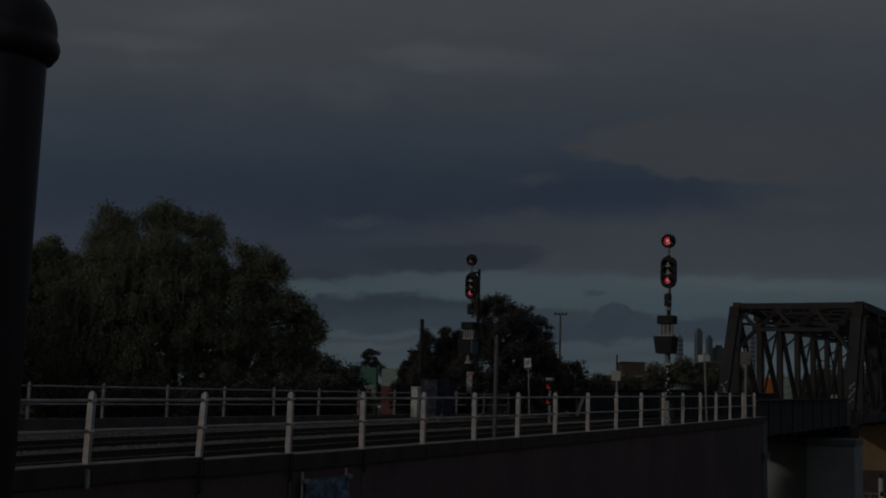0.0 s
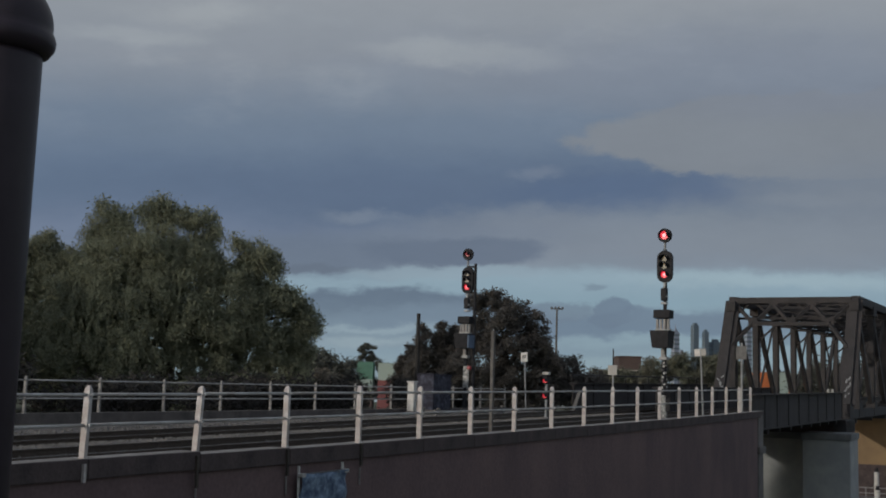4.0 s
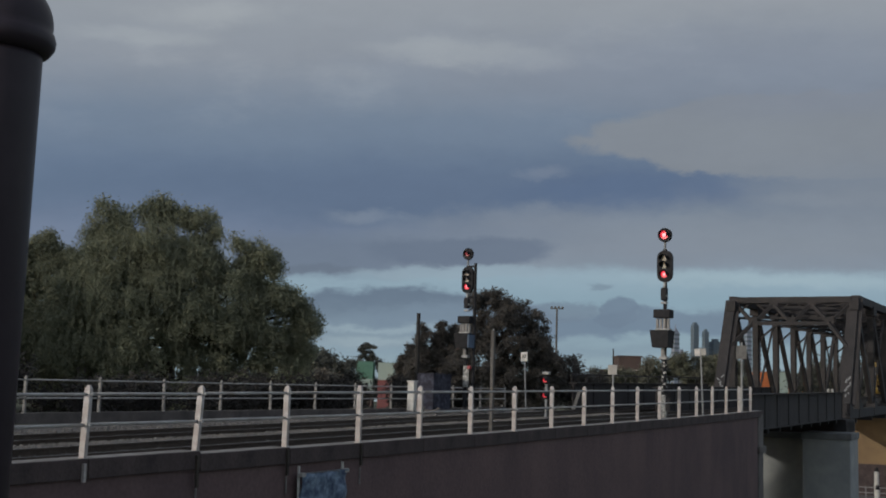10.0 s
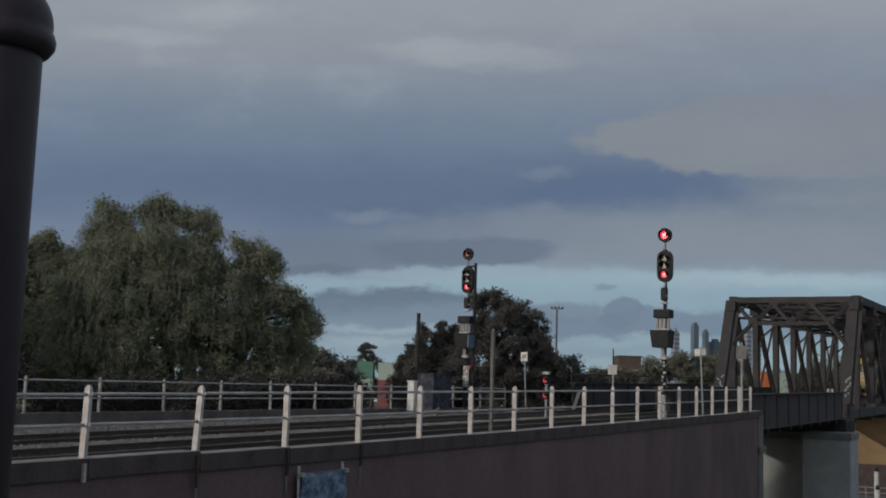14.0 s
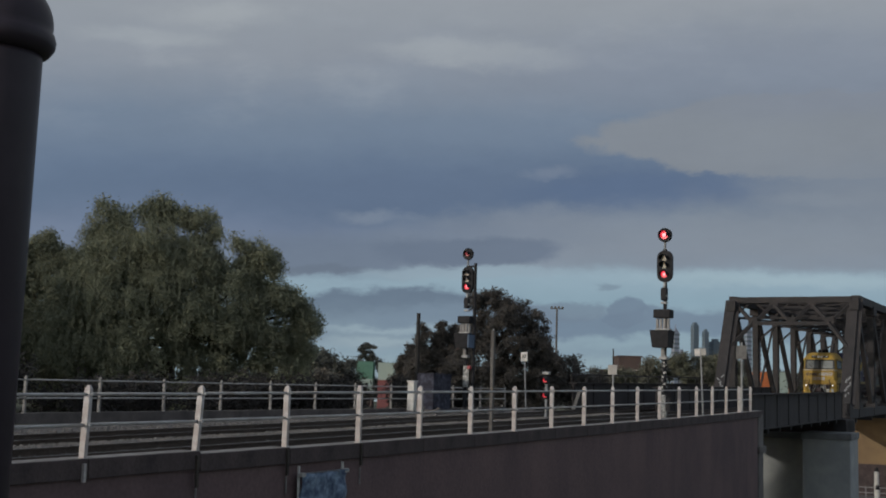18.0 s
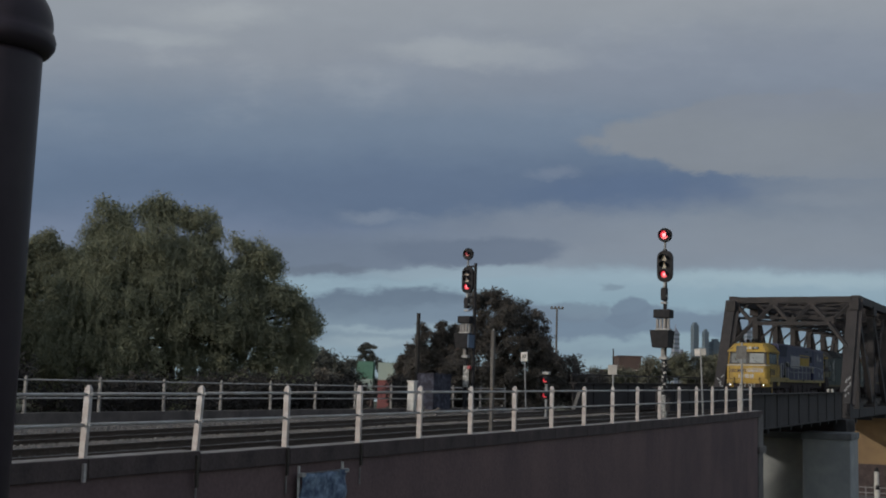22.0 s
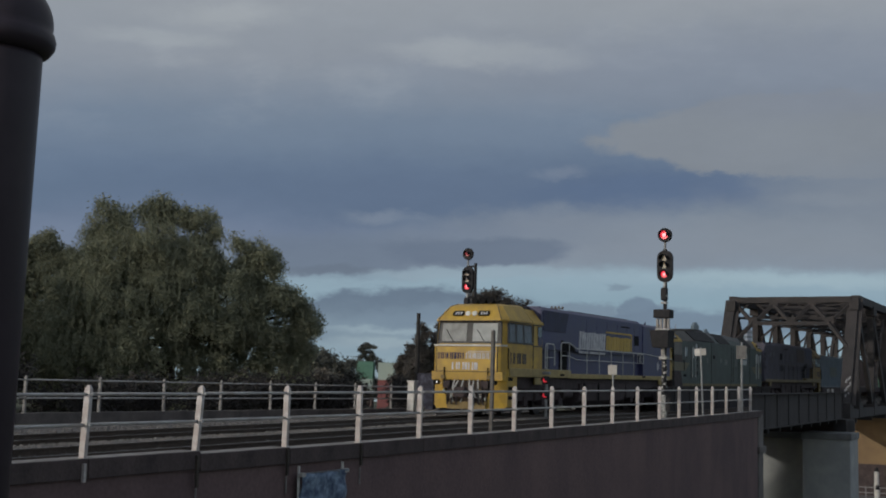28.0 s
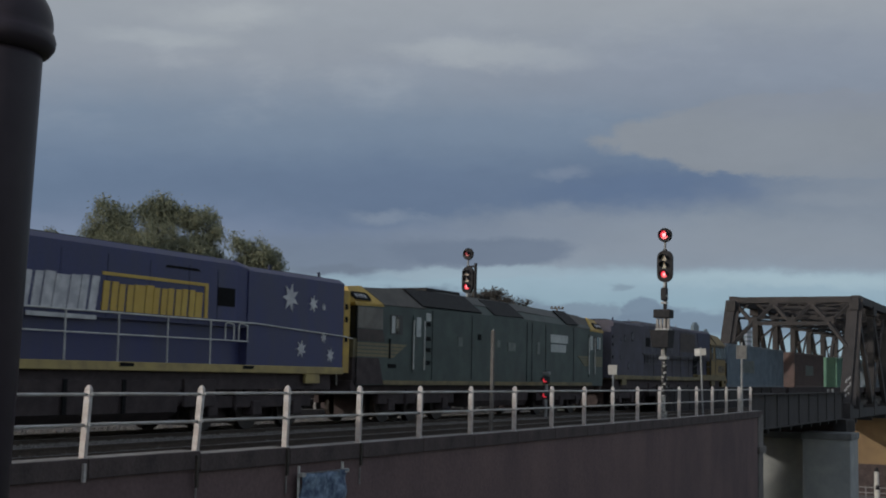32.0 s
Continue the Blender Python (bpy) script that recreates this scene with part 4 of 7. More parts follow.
    for side in (-1, 1):
        frame_bm = B()
        loft(frame_bm, [[(0.34, side * 1.415, 2.62), (2.72, side * 1.415, 2.62), (2.72, side * 1.375, 3.36), (0.42, side * 1.375, 3.36)],
                        [(0.34, side * 1.435, 2.62), (2.72, side * 1.435, 2.62), (2.72, side * 1.395, 3.36), (0.42, side * 1.395, 3.36)]])
        sash = part("side_window", frame_bm, CAB_GREY, cab, "dark side window band with three panes")
        for a, b in ((0.48, 1.0), (1.18, 1.75), (1.9, 2.6)):
            part("pane", loft(B(), [[(a, side * 1.432, 2.68), (b, side * 1.432, 2.68), (b, side * 1.398, 3.30), (a + 0.04, side * 1.398, 3.30)],
                                    [(a, side * 1.443, 2.68), (b, side * 1.443, 2.68), (b, side * 1.409, 3.30), (a + 0.04, side * 1.409, 3.30)]]), CURTAINED, sash)
        part("cab_seam", side_plate(B(), 2.8, 3.72, 2.56, 2.6, side * 1.422), CAB_GREY, cab)
        part("quarter_light", side_plate(B(), 3.3, 3.68, 2.64, 3.32, side * 1.405), CURTAINED, cab, "blue-grey rear quarter pane")
        part("grab_plate", side_plate(B(), 3.32, 3.66, 2.62, 2.94, side * 1.415), BLUE, cab)
        part("cab_gutter", side_plate(B(), 2.8, 3.72, 3.36, 3.41, side * 1.405), CAB_GREY, cab)
        part("cab_door_seam", side_plate(B(), 2.78, 2.83, 1.6, 3.35, side * 1.422), CAB_GREY, cab)
        part("cab_handrail", tube_path(B(), [(0.32, side * 1.47, 1.7), (0.32, side * 1.47, 2.45)], 0.02), RUBBER, cab)
        word_shapes(cab, "number_bar", NUMBER_GREY, 0.62, 2.15, 1.9, 2.3, side * 1.415, NUMBER_WIDTHS, 0.0, 0.28)
    # brow fittings
    bm = loft(B(), [[(0.285, -0.74, 3.56), (0.285, 0.74, 3.56), (0.36, 0.8, 3.66), (0.44, 0.74, 3.79), (0.44, -0.74, 3.79), (0.36, -0.8, 3.66)],
                    [(0.255, -0.74, 3.58), (0.255, 0.74, 3.58), (0.33, 0.8, 3.68), (0.41, 0.74, 3.81), (0.41, -0.74, 3.81), (0.33, -0.8, 3.68)]])
    part("lamp_surround", bm, YELLOW, cab, "raised yellow lamp surround")
    for side in (-1, 1):
        part("roof_seam", tube_path(B(), [(0.16, side * 1.245, 3.475), (0.6, side * 0.905, 3.985), (0.85, side * 0.755, 4.065)], 0.012, 5), CAB_GREY, cab)
        part("roof_seam", tube_path(B(), [(2.64, side * 1.45, 3.45), (2.64, side * 1.03, 4.03)], 0.02, 5), CAB_GREY, cab)
        part("nose_seam", tube_path(B(), [(-0.055, side * 1.2, 1.6), (-0.055, side * 1.2, 2.48)], 0.014, 5), CAB_GREY, cab)
        part("rain_gutter", tube_path(B(), [(0.46, side * 1.45, 3.4), (2.6, side * 1.45, 3.4)], 0.014, 5), CAB_GREY, cab)
        part("corner_post", tube_path(B(), [(0.17, side * 1.25, 2.58), (0.29, side * 1.21, 3.4)], 0.03, 6), CAB_GREY, cab)
    part("nose_seam", box(B(), -0.056, -0.045, -1.2, 1.2, 1.585, 1.605), CAB_GREY, cab)
    part("brow_edge", tube_path(B(), [(0.15, -1.24, 3.41), (0.15, 1.24, 3.41)], 0.014, 5), CAB_GREY, cab)
    for w in (-0.5, 0.5):
        bm = loft(B(), [[(0.275, w - 0.2, 3.58), (0.275, w + 0.2, 3.58), (0.34, w + 0.24, 3.66), (0.42, w + 0.2, 3.76), (0.42, w - 0.2, 3.76), (0.34, w - 0.24, 3.66)],
                        [(0.235, w - 0.2, 3.61), (0.235, w + 0.2, 3.61), (0.30, w + 0.24, 3.69), (0.38, w + 0.2, 3.79), (0.38, w - 0.2, 3.79), (0.30, w - 0.24, 3.69)]])
        nb = part("number_box", bm, RUBBER, cab, "black number box with pale figures")
        bm = B()
        for k in range(3):
            a = w - 0.14 + 0.1 * k
            plate(bm, [(0.262, a, 3.645), (0.262, a + 0.06, 3.645), (0.342, a + 0.06, 3.745), (0.342, a, 3.745)], 0.012)
        part("figures", bm, WHITE, nb)
    for w in (-0.13, 0.13):
        part("headlight", rod(B(), (0.34, w, 3.66), (0.28, w, 3.695), 0.095, n=12), HEADLIGHT if lit else PALE, cab, "round headlight")
    for k, (u, w) in enumerate(((0.9, -0.55), (1.0, -0.2), (1.05, 0.15), (1.2, -0.4))):
        bm = rod(B(), (u + 0.25, w, 4.12), (u - 0.15, w, 4.2), 0.05, 0.13, n=10)
        rod(bm, (u + 0.1, w, 4.0), (u + 0.1, w, 4.15), 0.04, n=6)
        part("horn", bm, RUBBER, cab, "black roof horn")
    # nose lettering as plain strokes
    part("nose_mark", face_bars(B(), 1.12, 0.08, 2.04, 2.27, -0.052, WIDE_NARROW, 0.3), PURPLE, cab, "dark illegible lettering strokes")
    bm = face_bars(B(), 0.02, -1.1, 2.05, 2.27, -0.052, GOLD_WIDTHS, 0.33)
    box(bm, -0.064, -0.052, -1.15, -0.05, 2.30, 2.325)
    part("nose_mark", bm, WHITE, cab, "white illegible lettering strokes")
    part("nose_number", face_bars(B(), 0.57, -0.5, 1.66, 1.92, -0.052, NUMBER_WIDTHS, 0.27), WHITE, cab, "white illegible number strokes")
    # buffer beam, plough, coupler
    front = part("buffer_beam", box(B(), -0.02, 0.5, -1.4, 1.4, 1.28, 1.59, 0.03), YELLOW, root, "yellow ribbed buffer beam")
    for z in (1.36, 1.44, 1.52):
        part("rib", box(B(), -0.06, 0.0, -1.3, 1.3, z - 0.012, z + 0.012), YELLOW, front)
    for side in (-1, 1):
        bm = loft(B(), [[(0.02, side * 0.72, 0.28), (0.3, side * 1.36, 0.26), (0.3, side * 1.42, 1.28), (0.02, side * 0.98, 1.28)],
                        [(0.10, side * 0.72, 0.28), (0.38, side * 1.36, 0.26), (0.38, side * 1.42, 1.28), (0.10, side * 0.98, 1.28)]])
        for k in range(4):
            part("front_hose", tube_path(B(), [(-0.03, side * (0.12 + 0.17 * k), 1.3), (-0.13, side * (0.16 + 0.17 * k), 1.0), (-0.1, side * (0.1 + 0.2 * k), 0.7), (-0.03, side * (0.22 + 0.15 * k), 0.5)], 0.024, 6), (PALE, UNDER, SILVER, RUBBER)[k], front)
        part("plough_wing", bm, YELLOW, front, "yellow plough wing")
        bm = box(B(), 0.32, 1.25, side * 1.40 - 0.03, side * 1.40 + 0.03, 0.35, 1.5, 0.01)
        steps = part("step_panel", bm, YELLOW, front, "yellow side panel with step holes")
        for z in (0.62, 0.95, 1.28):
            part("step_hole", box(B(), 0.42, 0.82, side * 1.435 - 0.008, side * 1.435 + 0.008, z, z + 0.13), RUBBER, steps)
        lamp = part("ditch_light", rod(B(), (-0.03, side * 1.12, 1.2), (0.02, side * 1.12, 1.2), 0.075, n=12), DITCH if lit else PALE, front, "ditch light in an added tube that hides its glow from aside")
        # tube added round the lamp to hide its glow from the side
        added_shroud = B()
        for k in range(12):
            a0, a1 = 2 * math.pi * k / 12, 2 * math.pi * (k + 1) / 12
            plate(added_shroud, [(x, side * 1.12 + 0.08 * math.cos(a), 1.2 + 0.08 * math.sin(a)) for x, a in ((0.0, a0), (0.0, a1), (-0.27, a1), (-0.27, a0))], 0.008)
        part("added_shroud", added_shroud, RUBBER, lamp)
        part("hand_grab", tube_path(B(), [(-0.1, side * 0.85, 1.25), (-0.1, side * 0.85, 1.72), (-0.02, side * 0.85, 1.72)], 0.02), RUBBER, front)
        part("jumper_box", box(B(), -0.12, 0.05, side * 0.75 - 0.14, side * 0.75 + 0.14, 1.0, 1.26, 0.02), UNDER, front)
        for k in range(3):
            w = side * (0.3 + 0.16 * k)
            part("air_hose", tube_path(B(), [(0.0, w, 1.1), (-0.16, w * 1.05, 0.95), (-0.2, w * 1.1, 0.6), (-0.1, w * 1.15, 0.42)], 0.03), UNDER, front)
    part("plough_lip", loft(B(), [[(-0.05, -0.74, 0.26), (0.06, -0.74, 0.26), (0.06, 0.74, 0.26), (-0.05, 0.74, 0.26)], [(-0.02, -0.8, 0.52), (0.06, -0.8, 0.52), (0.06, 0.8, 0.52), (-0.02, 0.8, 0.52)]]), YELLOW_DIRTY, front, "dirty yellow plough lip")
    for k in range(10):
        w, z = -0.81 + 0.18 * k, 0.62 + 0.5 * (k * 0.618 % 1.0)
        part("hose_coupling", rod(B(), (-0.2, w, z), (-0.1, w + 0.05, z + 0.02), 0.045, n=8), (PALE, YELLOW_DIRTY, UNDER)[k % 3], front)
    for side in (-1, 1):
        part("jumper_socket", box(B(), -0.14, -0.02, side * 0.9 - 0.08, side * 0.9 + 0.08, 1.32, 1.46, 0.02), YELLOW_DIRTY, front, "grimy yellow jumper socket")
        part("coupler_chain", tube_path(B(), [(-0.08, side * 0.3, 1.26), (-0.3, side * 0.38, 0.98), (-0.28, side * 0.46, 0.7), (-0.1, side * 0.56, 0.62), (-0.06, side * 0.62, 0.9)], 0.028), SILVER, front, "pale looped hose")
    part("plough_centre", box(B(), 0.06, 0.18, -0.75, 0.75, 0.3, 1.28, 0.02), RUST_GRIME, front, "grimy plough centre")
    bm = box(B(), -0.55, 0.1, -0.16, 0.16, 0.72, 1.0, 0.04)
    box(bm, -0.72, -0.42, -0.24, 0.2, 0.68, 1.04, 0.05)
    part("coupler", bm, UNDER, front, "worn steel knuckle coupler")
    # sill
    part("sill", box(B(), 0.5, 6.86, -1.46, 1.46, 1.43, 1.74, 0.015), SILL_YELLOW if lit else SILL_CREAM, root, "yellow frame sill" if lit else "dull grimy frame sill")
    part("sill", box(B(), 6.86, 21.3, -1.46, 1.46, 1.41, 1.60, 0.015), SILL_YELLOW if lit else SILL_CREAM, root, "yellow frame sill" if lit else "dull grimy frame sill")
    for u in (3.0, 19.4):
        for side in (-1, 1):
            part("jacking_pad", box(B(), u, u + 0.7, side * 1.40 - 0.04, side * 1.40 + 0.04, 1.16, 1.42, 0.015), SILL_YELLOW if lit else SILL_CREAM, root)
    for u in (5.6, 12.0, 16.5):
        part("sill_slot", side_plate(B(), u, u + 0.45, 1.5, 1.58, -1.462), RUBBER, root)
    # hood
    hood_low = [(-1.2, 1.6), (1.2, 1.6), (1.2, 2.5), (-1.2, 2.5)]
    part("hood_base", prism(B(), hood_low, 3.9, 17.1), BLUE, root, "blue lower engine hood behind the walkway")
    prof = [(-1.36, 2.5), (1.36, 2.5), (1.36, 4.0), (1.2, 4.13), (-1.2, 4.13), (-1.36, 4.0)]
    hood = part("hood", prism(B(), prof, 3.76, 16.3), BLUE, root, "blue engine hood with white and gold lettering")
    part("hood_taper", loft(B(), [[(u, -h, 2.5), (u, h, 2.5), (u, h, sh), (u, 1.22, tp), (u, -1.22, tp), (u, -h, sh)] for u, h, sh, tp in ((16.3, 1.36, 4.0, 4.13), (17.0, 1.41, 3.9, 4.02))]), BLUE, hood)
    prof = [(-1.42, 1.6), (1.42, 1.6), (1.42, 3.9), (1.25, 4.02), (-1.25, 4.02), (-1.42, 3.9)]
    rear = part("radiator_section", prism(B(), prof, 16.7, 21.3), BLUE, root, "blue radiator section with white stars")
    post = part("end_post", box(B(), 21.3, 21.64, -1.43, 1.43, 1.45, 3.74, 0.02), YELLOW if lit else BLUE, rear, "yellow end corner with step notches" if lit else "grimy end corner")
    for side in (-1, 1):
        for z in (2.3, 2.85, 3.2):
            part("step_notch", side_plate(B(), 21.36, 21.5, z, z + 0.15, side * 1.435), RUBBER, post)
    part("roof_cap", prism(B(), [(-1.0, 4.1), (1.0, 4.1), (0.85, 4.2), (-0.85, 4.2)], 8.5, 16.0), GRILLE, hood, "dark roof grilles")
    part("radiator_fans", prism(B(), [(-1.05, 4.02), (1.05, 4.02), (0.9, 4.08), (-0.9, 4.08)], 17.4, 20.9), GRILLE, rear)
    for side in (-1, 1):
        for u in (4.2, 7.4, 10.9, 13.8, 18.0, 20.4):
            part("lifting_eye", box(B(), u, u + 0.1, side * 1.1 - 0.025, side * 1.1 + 0.025, 4.0, 4.165, 0.01), NAVY, hood)
        bm = plate(B(), [(3.95, side * 1.37, 3.2), (6.35, side * 1.37, 3.2), (6.75, side * 1.37, 3.99), (3.95, side * 1.37, 3.99)], 0.02)
        part("air_intake", bm, NAVY, hood, "navy intake grille")
        part("equipment_door", side_plate(B(), 4.2, 5.05, 1.75, 2.48, side * 1.21), NAVY, hood)
        # black plates stand in for the shade inside an open recess
        part("equipment_door", side_plate(B(), 6.1, 7.0, 1.75, 2.48, side * 1.22), RUBBER, hood, "black plate painted as a shaded open doorway")
        bm = plate(B(), [(5.95, side * 1.362, 2.5), (7.6, side * 1.362, 2.5), (7.5, side * 1.362, 2.68), (5.95, side * 1.362, 2.92)], 0.02)
        part("recess_patch", bm, RUBBER, hood, "dark panel painted as a shaded recess")
        part("vent_window", side_plate(B(), 15.5, 16.2, 2.98, 3.42, side * 1.365), RUBBER, hood, "square dark vent")
        part("vent_slot", plate(B(), [(13.5, side * 1.365, 3.73), (14.8, side * 1.365, 3.73), (14.7, side * 1.365, 3.785), (13.6, side * 1.365, 3.785)], 0.03), RUBBER, hood)
        for u in (8.9, 10.2, 11.6, 13.0, 14.4, 15.5):
            part("hood_seam", side_plate(B(), u, u + 0.018, 2.52, 3.84, side * 1.354), NAVY, hood)
        for u, z, r in ((18.57, 3.36, 0.38), (19.68, 3.26, 0.23), (20.22, 3.2, 0.11), (19.14, 2.05, 0.24), (20.25, 2.39, 0.15), (20.62, 1.92, 0.2)):
            part("star", star(B(), u, z, r if lit else r * 0.7, side * 1.43), WHITE if lit else FADED, rear, "white seven-pointed star" if lit else "faded star")
        if lit:
            side_marks(hood, side * 1.367)
        else:
            part("scuffed_panel", side_plate(B(), 7.1, 10.1, 2.9, 3.86, side * 1.364), CAB_BROWN, hood, "brown-stained hood panel")
            for u in (11.6, 15.0):
                part("pale_strip", side_plate(B(), u, u + 0.32, 2.75, 3.5, side * 1.366), FADED, hood, "faded pale strip")
        # walkway rails
        top, midr = 2.62, 2.17
        w = side * 1.45
        bm = tube_path(B(), [(4.0, w, 1.74), (4.0, w, 2.62), (4.12, w, 2.72), (4.85, w, 2.72), (4.98, w, 2.6), (4.98, w, 1.9)], 0.022)
        rod(bm, (4.0, w, 2.2), (4.98, w, 2.2), 0.018, n=6)
        rod(bm, (4.2, w, 1.74), (4.2, w, 2.7), 0.018, n=6)
        part("handrail", bm, SILVER if lit else CAB_GREY, root, "pale handrail loop" if lit else "grimy handrail loop")
        bm = tube_path(B(), [(5.7, w, 1.74), (5.7, w, 2.72), (5.82, w, 2.82), (6.65, w, 2.82), (7.45, w, top), (17.0, w, top)], 0.022)
        tube_path(bm, [(5.7, w, 2.3), (6.65, w, 2.3), (7.45, w, midr), (16.7, w, midr)], 0.018)
        tube_path(bm, [(15.75, w, 2.2), (15.75, w, 2.55), (15.85, w, 2.6), (16.1, w, 2.55), (16.1, w, 2.2)], 0.018)
        tube_path(bm, [(16.3, w, 2.2), (16.3, w, 2.55), (16.4, w, 2.6), (16.66, w, 2.55), (16.66, w, 2.2)], 0.018)
        for u in (6.65, 8.75, 10.32, 11.93, 13.58, 15.17):
            rod(bm, (u, w, 1.6), (u, w, 2.82 if u < 7 else top), 0.018, n=6)
        part("handrail", bm, SILVER if lit else CAB_GREY, root, "pale walkway handrail" if lit else "grimy walkway handrail")
    bm = tube_path(B(), [(17.0, -1.47, 2.62), (21.3, -1.47, 2.45), (22.2, -1.3, 2.4)], 0.018)
    part("handrail", bm, SILVER, root)
    # underframe
    part("underframe", box(B(), 1.3, 20.9, -1.28, 1.28, 1.0, 1.44), UNDER, root)
    for u in (8.6, 10.4, 12.2):
        for side in (-1, 1):
            part("tank_strap", box(B(), u, u + 0.12, side * 1.385 - 0.015, side * 1.385 + 0.015, 0.5, 1.22, 0.005), RUBBER, root)
    for u in (7.0, 14.5):
        for side in (-1, 1):
            part("air_reservoir", rod(B(), (u - 0.55, side * 1.1, 0.8), (u + 0.55, side * 1.1, 0.8), 0.2, n=14), UNDER, root, "grimy air reservoir")
    part("fuel_tank", prism(B(), [(-1.3, 0.5), (-1.0, 0.3), (1.0, 0.3), (1.3, 0.5), (1.38, 1.2), (-1.38, 1.2)], 8.2, 14.2), UNDER, root, "black fuel tank")
    part("battery_box", box(B(), 14.4, 15.6, -1.35, 1.35, 0.6, 1.25, 0.03), UNDER, root)
    bogie(root, 4.6)
    bogie(root, 17.6)
    part("coupler", box(B(), 21.64, 21.95, -0.16, 0.16, 0.72, 1.0, 0.04), UNDER, root)
    for w in (-0.5, 0.45):
        part("jumper_hose", tube_path(B(), [(21.64, w, 1.5), (21.72, w, 0.95), (21.84, w, 0.8), (22.05, w, 1.1)], 0.03), UNDER, root)
    return root


def green_locomotive(name, label, m):
    root = thing(name, m, label, "locomotive", "train")
    L = 21.95

    def sec(u, half, low, shoulder, top_half, top):
        return [(u, -half, low), (u, half, low), (u, half, shoulder), (u, top_half, top), (u, -top_half, top), (u, -half, shoulder)]
    body = part("body", loft(B(), [sec(0.3, 1.4, 1.12, 3.3, 1.36, 3.38), sec(1.2, 1.41, 1.12, 3.42, 1.0, 3.88), sec(2.6, 1.41, 1.12, 3.45, 0.95, 4.0), sec(6.8, 1.41, 1.12, 3.5, 0.95, 4.12),
                                   sec(13.0, 1.41, 1.12, 3.55, 0.95, 4.1), sec(L - 2.2, 1.41, 1.12, 3.5, 0.95, 4.0), sec(L - 1.0, 1.41, 1.12, 3.42, 1.0, 3.86), sec(L - 0.4, 1.4, 1.12, 3.3, 1.36, 3.38)]),
                GREEN, root, "dark green body with yellow ends")
    # roof skin over the shoulders
    part("roof", loft(B(), [[(u, -1.2, z - 0.26), (u, -0.93, z + 0.02), (u, 0.93, z + 0.02), (u, 1.2, z - 0.26), (u, 1.17, z - 0.3), (u, -1.17, z - 0.3)] for u, z in
                            ((2.7, 4.0), (6.8, 4.12), (13.0, 4.1), (L - 2.3, 4.0))]), GREY_ROOF, root, "grey-green roof")
    for a, b in ((0.12, 1), (L - 0.42, -1)):
        f = 1 if b > 0 else -1
        bm = loft(B(), [[(a, -1.42, 3.36), (a + f * 1.65, -1.435, 3.4), (a + f * 1.65, 1.435, 3.4), (a, 1.42, 3.36)],
                        [(a - f * 0.05, -1.42, 3.44), (a + f * 1.6, -1.435, 3.47), (a + f * 1.6, 1.435, 3.47), (a - f * 0.05, 1.42, 3.44)],
                        [(a + f * 0.1, -1.05, 3.9), (a + f * 0.95, -1.02, 3.98), (a + f * 0.95, 1.02, 3.98), (a + f * 0.1, 1.05, 3.9)]])
        brow = part("brow", bm, YELLOW, root, "yellow cab brow with a number box")
        for side in (-1, 1):
            ring = [(0.0, 3.6), (0.07, 3.53), (0.9, 3.53), (0.97, 3.6), (0.97, 3.7), (0.9, 3.77), (0.07, 3.77), (0.0, 3.7)]
            lean = lambda z, out: side * (1.435 - (z - 3.47) * 0.86 + out)
            nb = part("number_box", loft(B(), [[(a + f * x, lean(z, o), z) for x, z in ring] for o in (-0.06, 0.03)]), RUBBER, brow, "black number box with pale figures")
            bm = B()
            for k in range(4):
                c = a + f * (0.14 + 0.17 * k)
                plate(bm, [(c, lean(3.6, 0.035), 3.6), (c + f * 0.08, lean(3.6, 0.035), 3.6), (c + f * 0.08, lean(3.7, 0.035), 3.7), (c, lean(3.7, 0.035), 3.7)], 0.012)
            part("figures", bm, WHITE, nb)
        part("lower_front", loft(B(), [[(a + f * q, y, z) for q, y in ((0.0, -1.34), (0.18, -1.36), (0.18, 1.36), (0.0, 1.34))] for z in (1.25, 1.9)]), UNDER, root, "grimy lower cab front")
        part("front_face", loft(B(), [[(a + f * 0.0, -1.36, 1.9), (a + f * 0.18, -1.36, 1.9), (a + f * 0.18, 1.36, 1.9), (a + f * 0.0, 1.36, 1.9)],
                                      [(a - f * 0.02, -1.38, 2.42), (a + f * 0.18, -1.38, 2.42), (a + f * 0.18, 1.38, 2.42), (a - f * 0.02, 1.38, 2.42)]]), CREAM, root, "dulled yellow cab front")
        part("windscreen_band", box(B(), min(a + f * 0.1, a + f * 0.2), max(a + f * 0.1, a + f * 0.2), -1.36, 1.36, 2.5, 3.34), GLASS_DARK, root)
        part("buffer_beam", box(B(), min(a - f * 0.05, a + f * 0.3), max(a - f * 0.05, a + f * 0.3), -1.35, 1.35, 0.9, 1.25, 0.03), UNDER, root)
        part("coupler", box(B(), min(a - f * 0.55, a), max(a - f * 0.55, a), -0.16, 0.16, 0.72, 1.0, 0.04), UNDER, root)
        for w in (-0.9, 0.9):
            part("end_handrail", tube_path(B(), [(a - f * 0.1, w, 1.1), (a - f * 0.12, w, 2.3)], 0.02), SILVER, root)
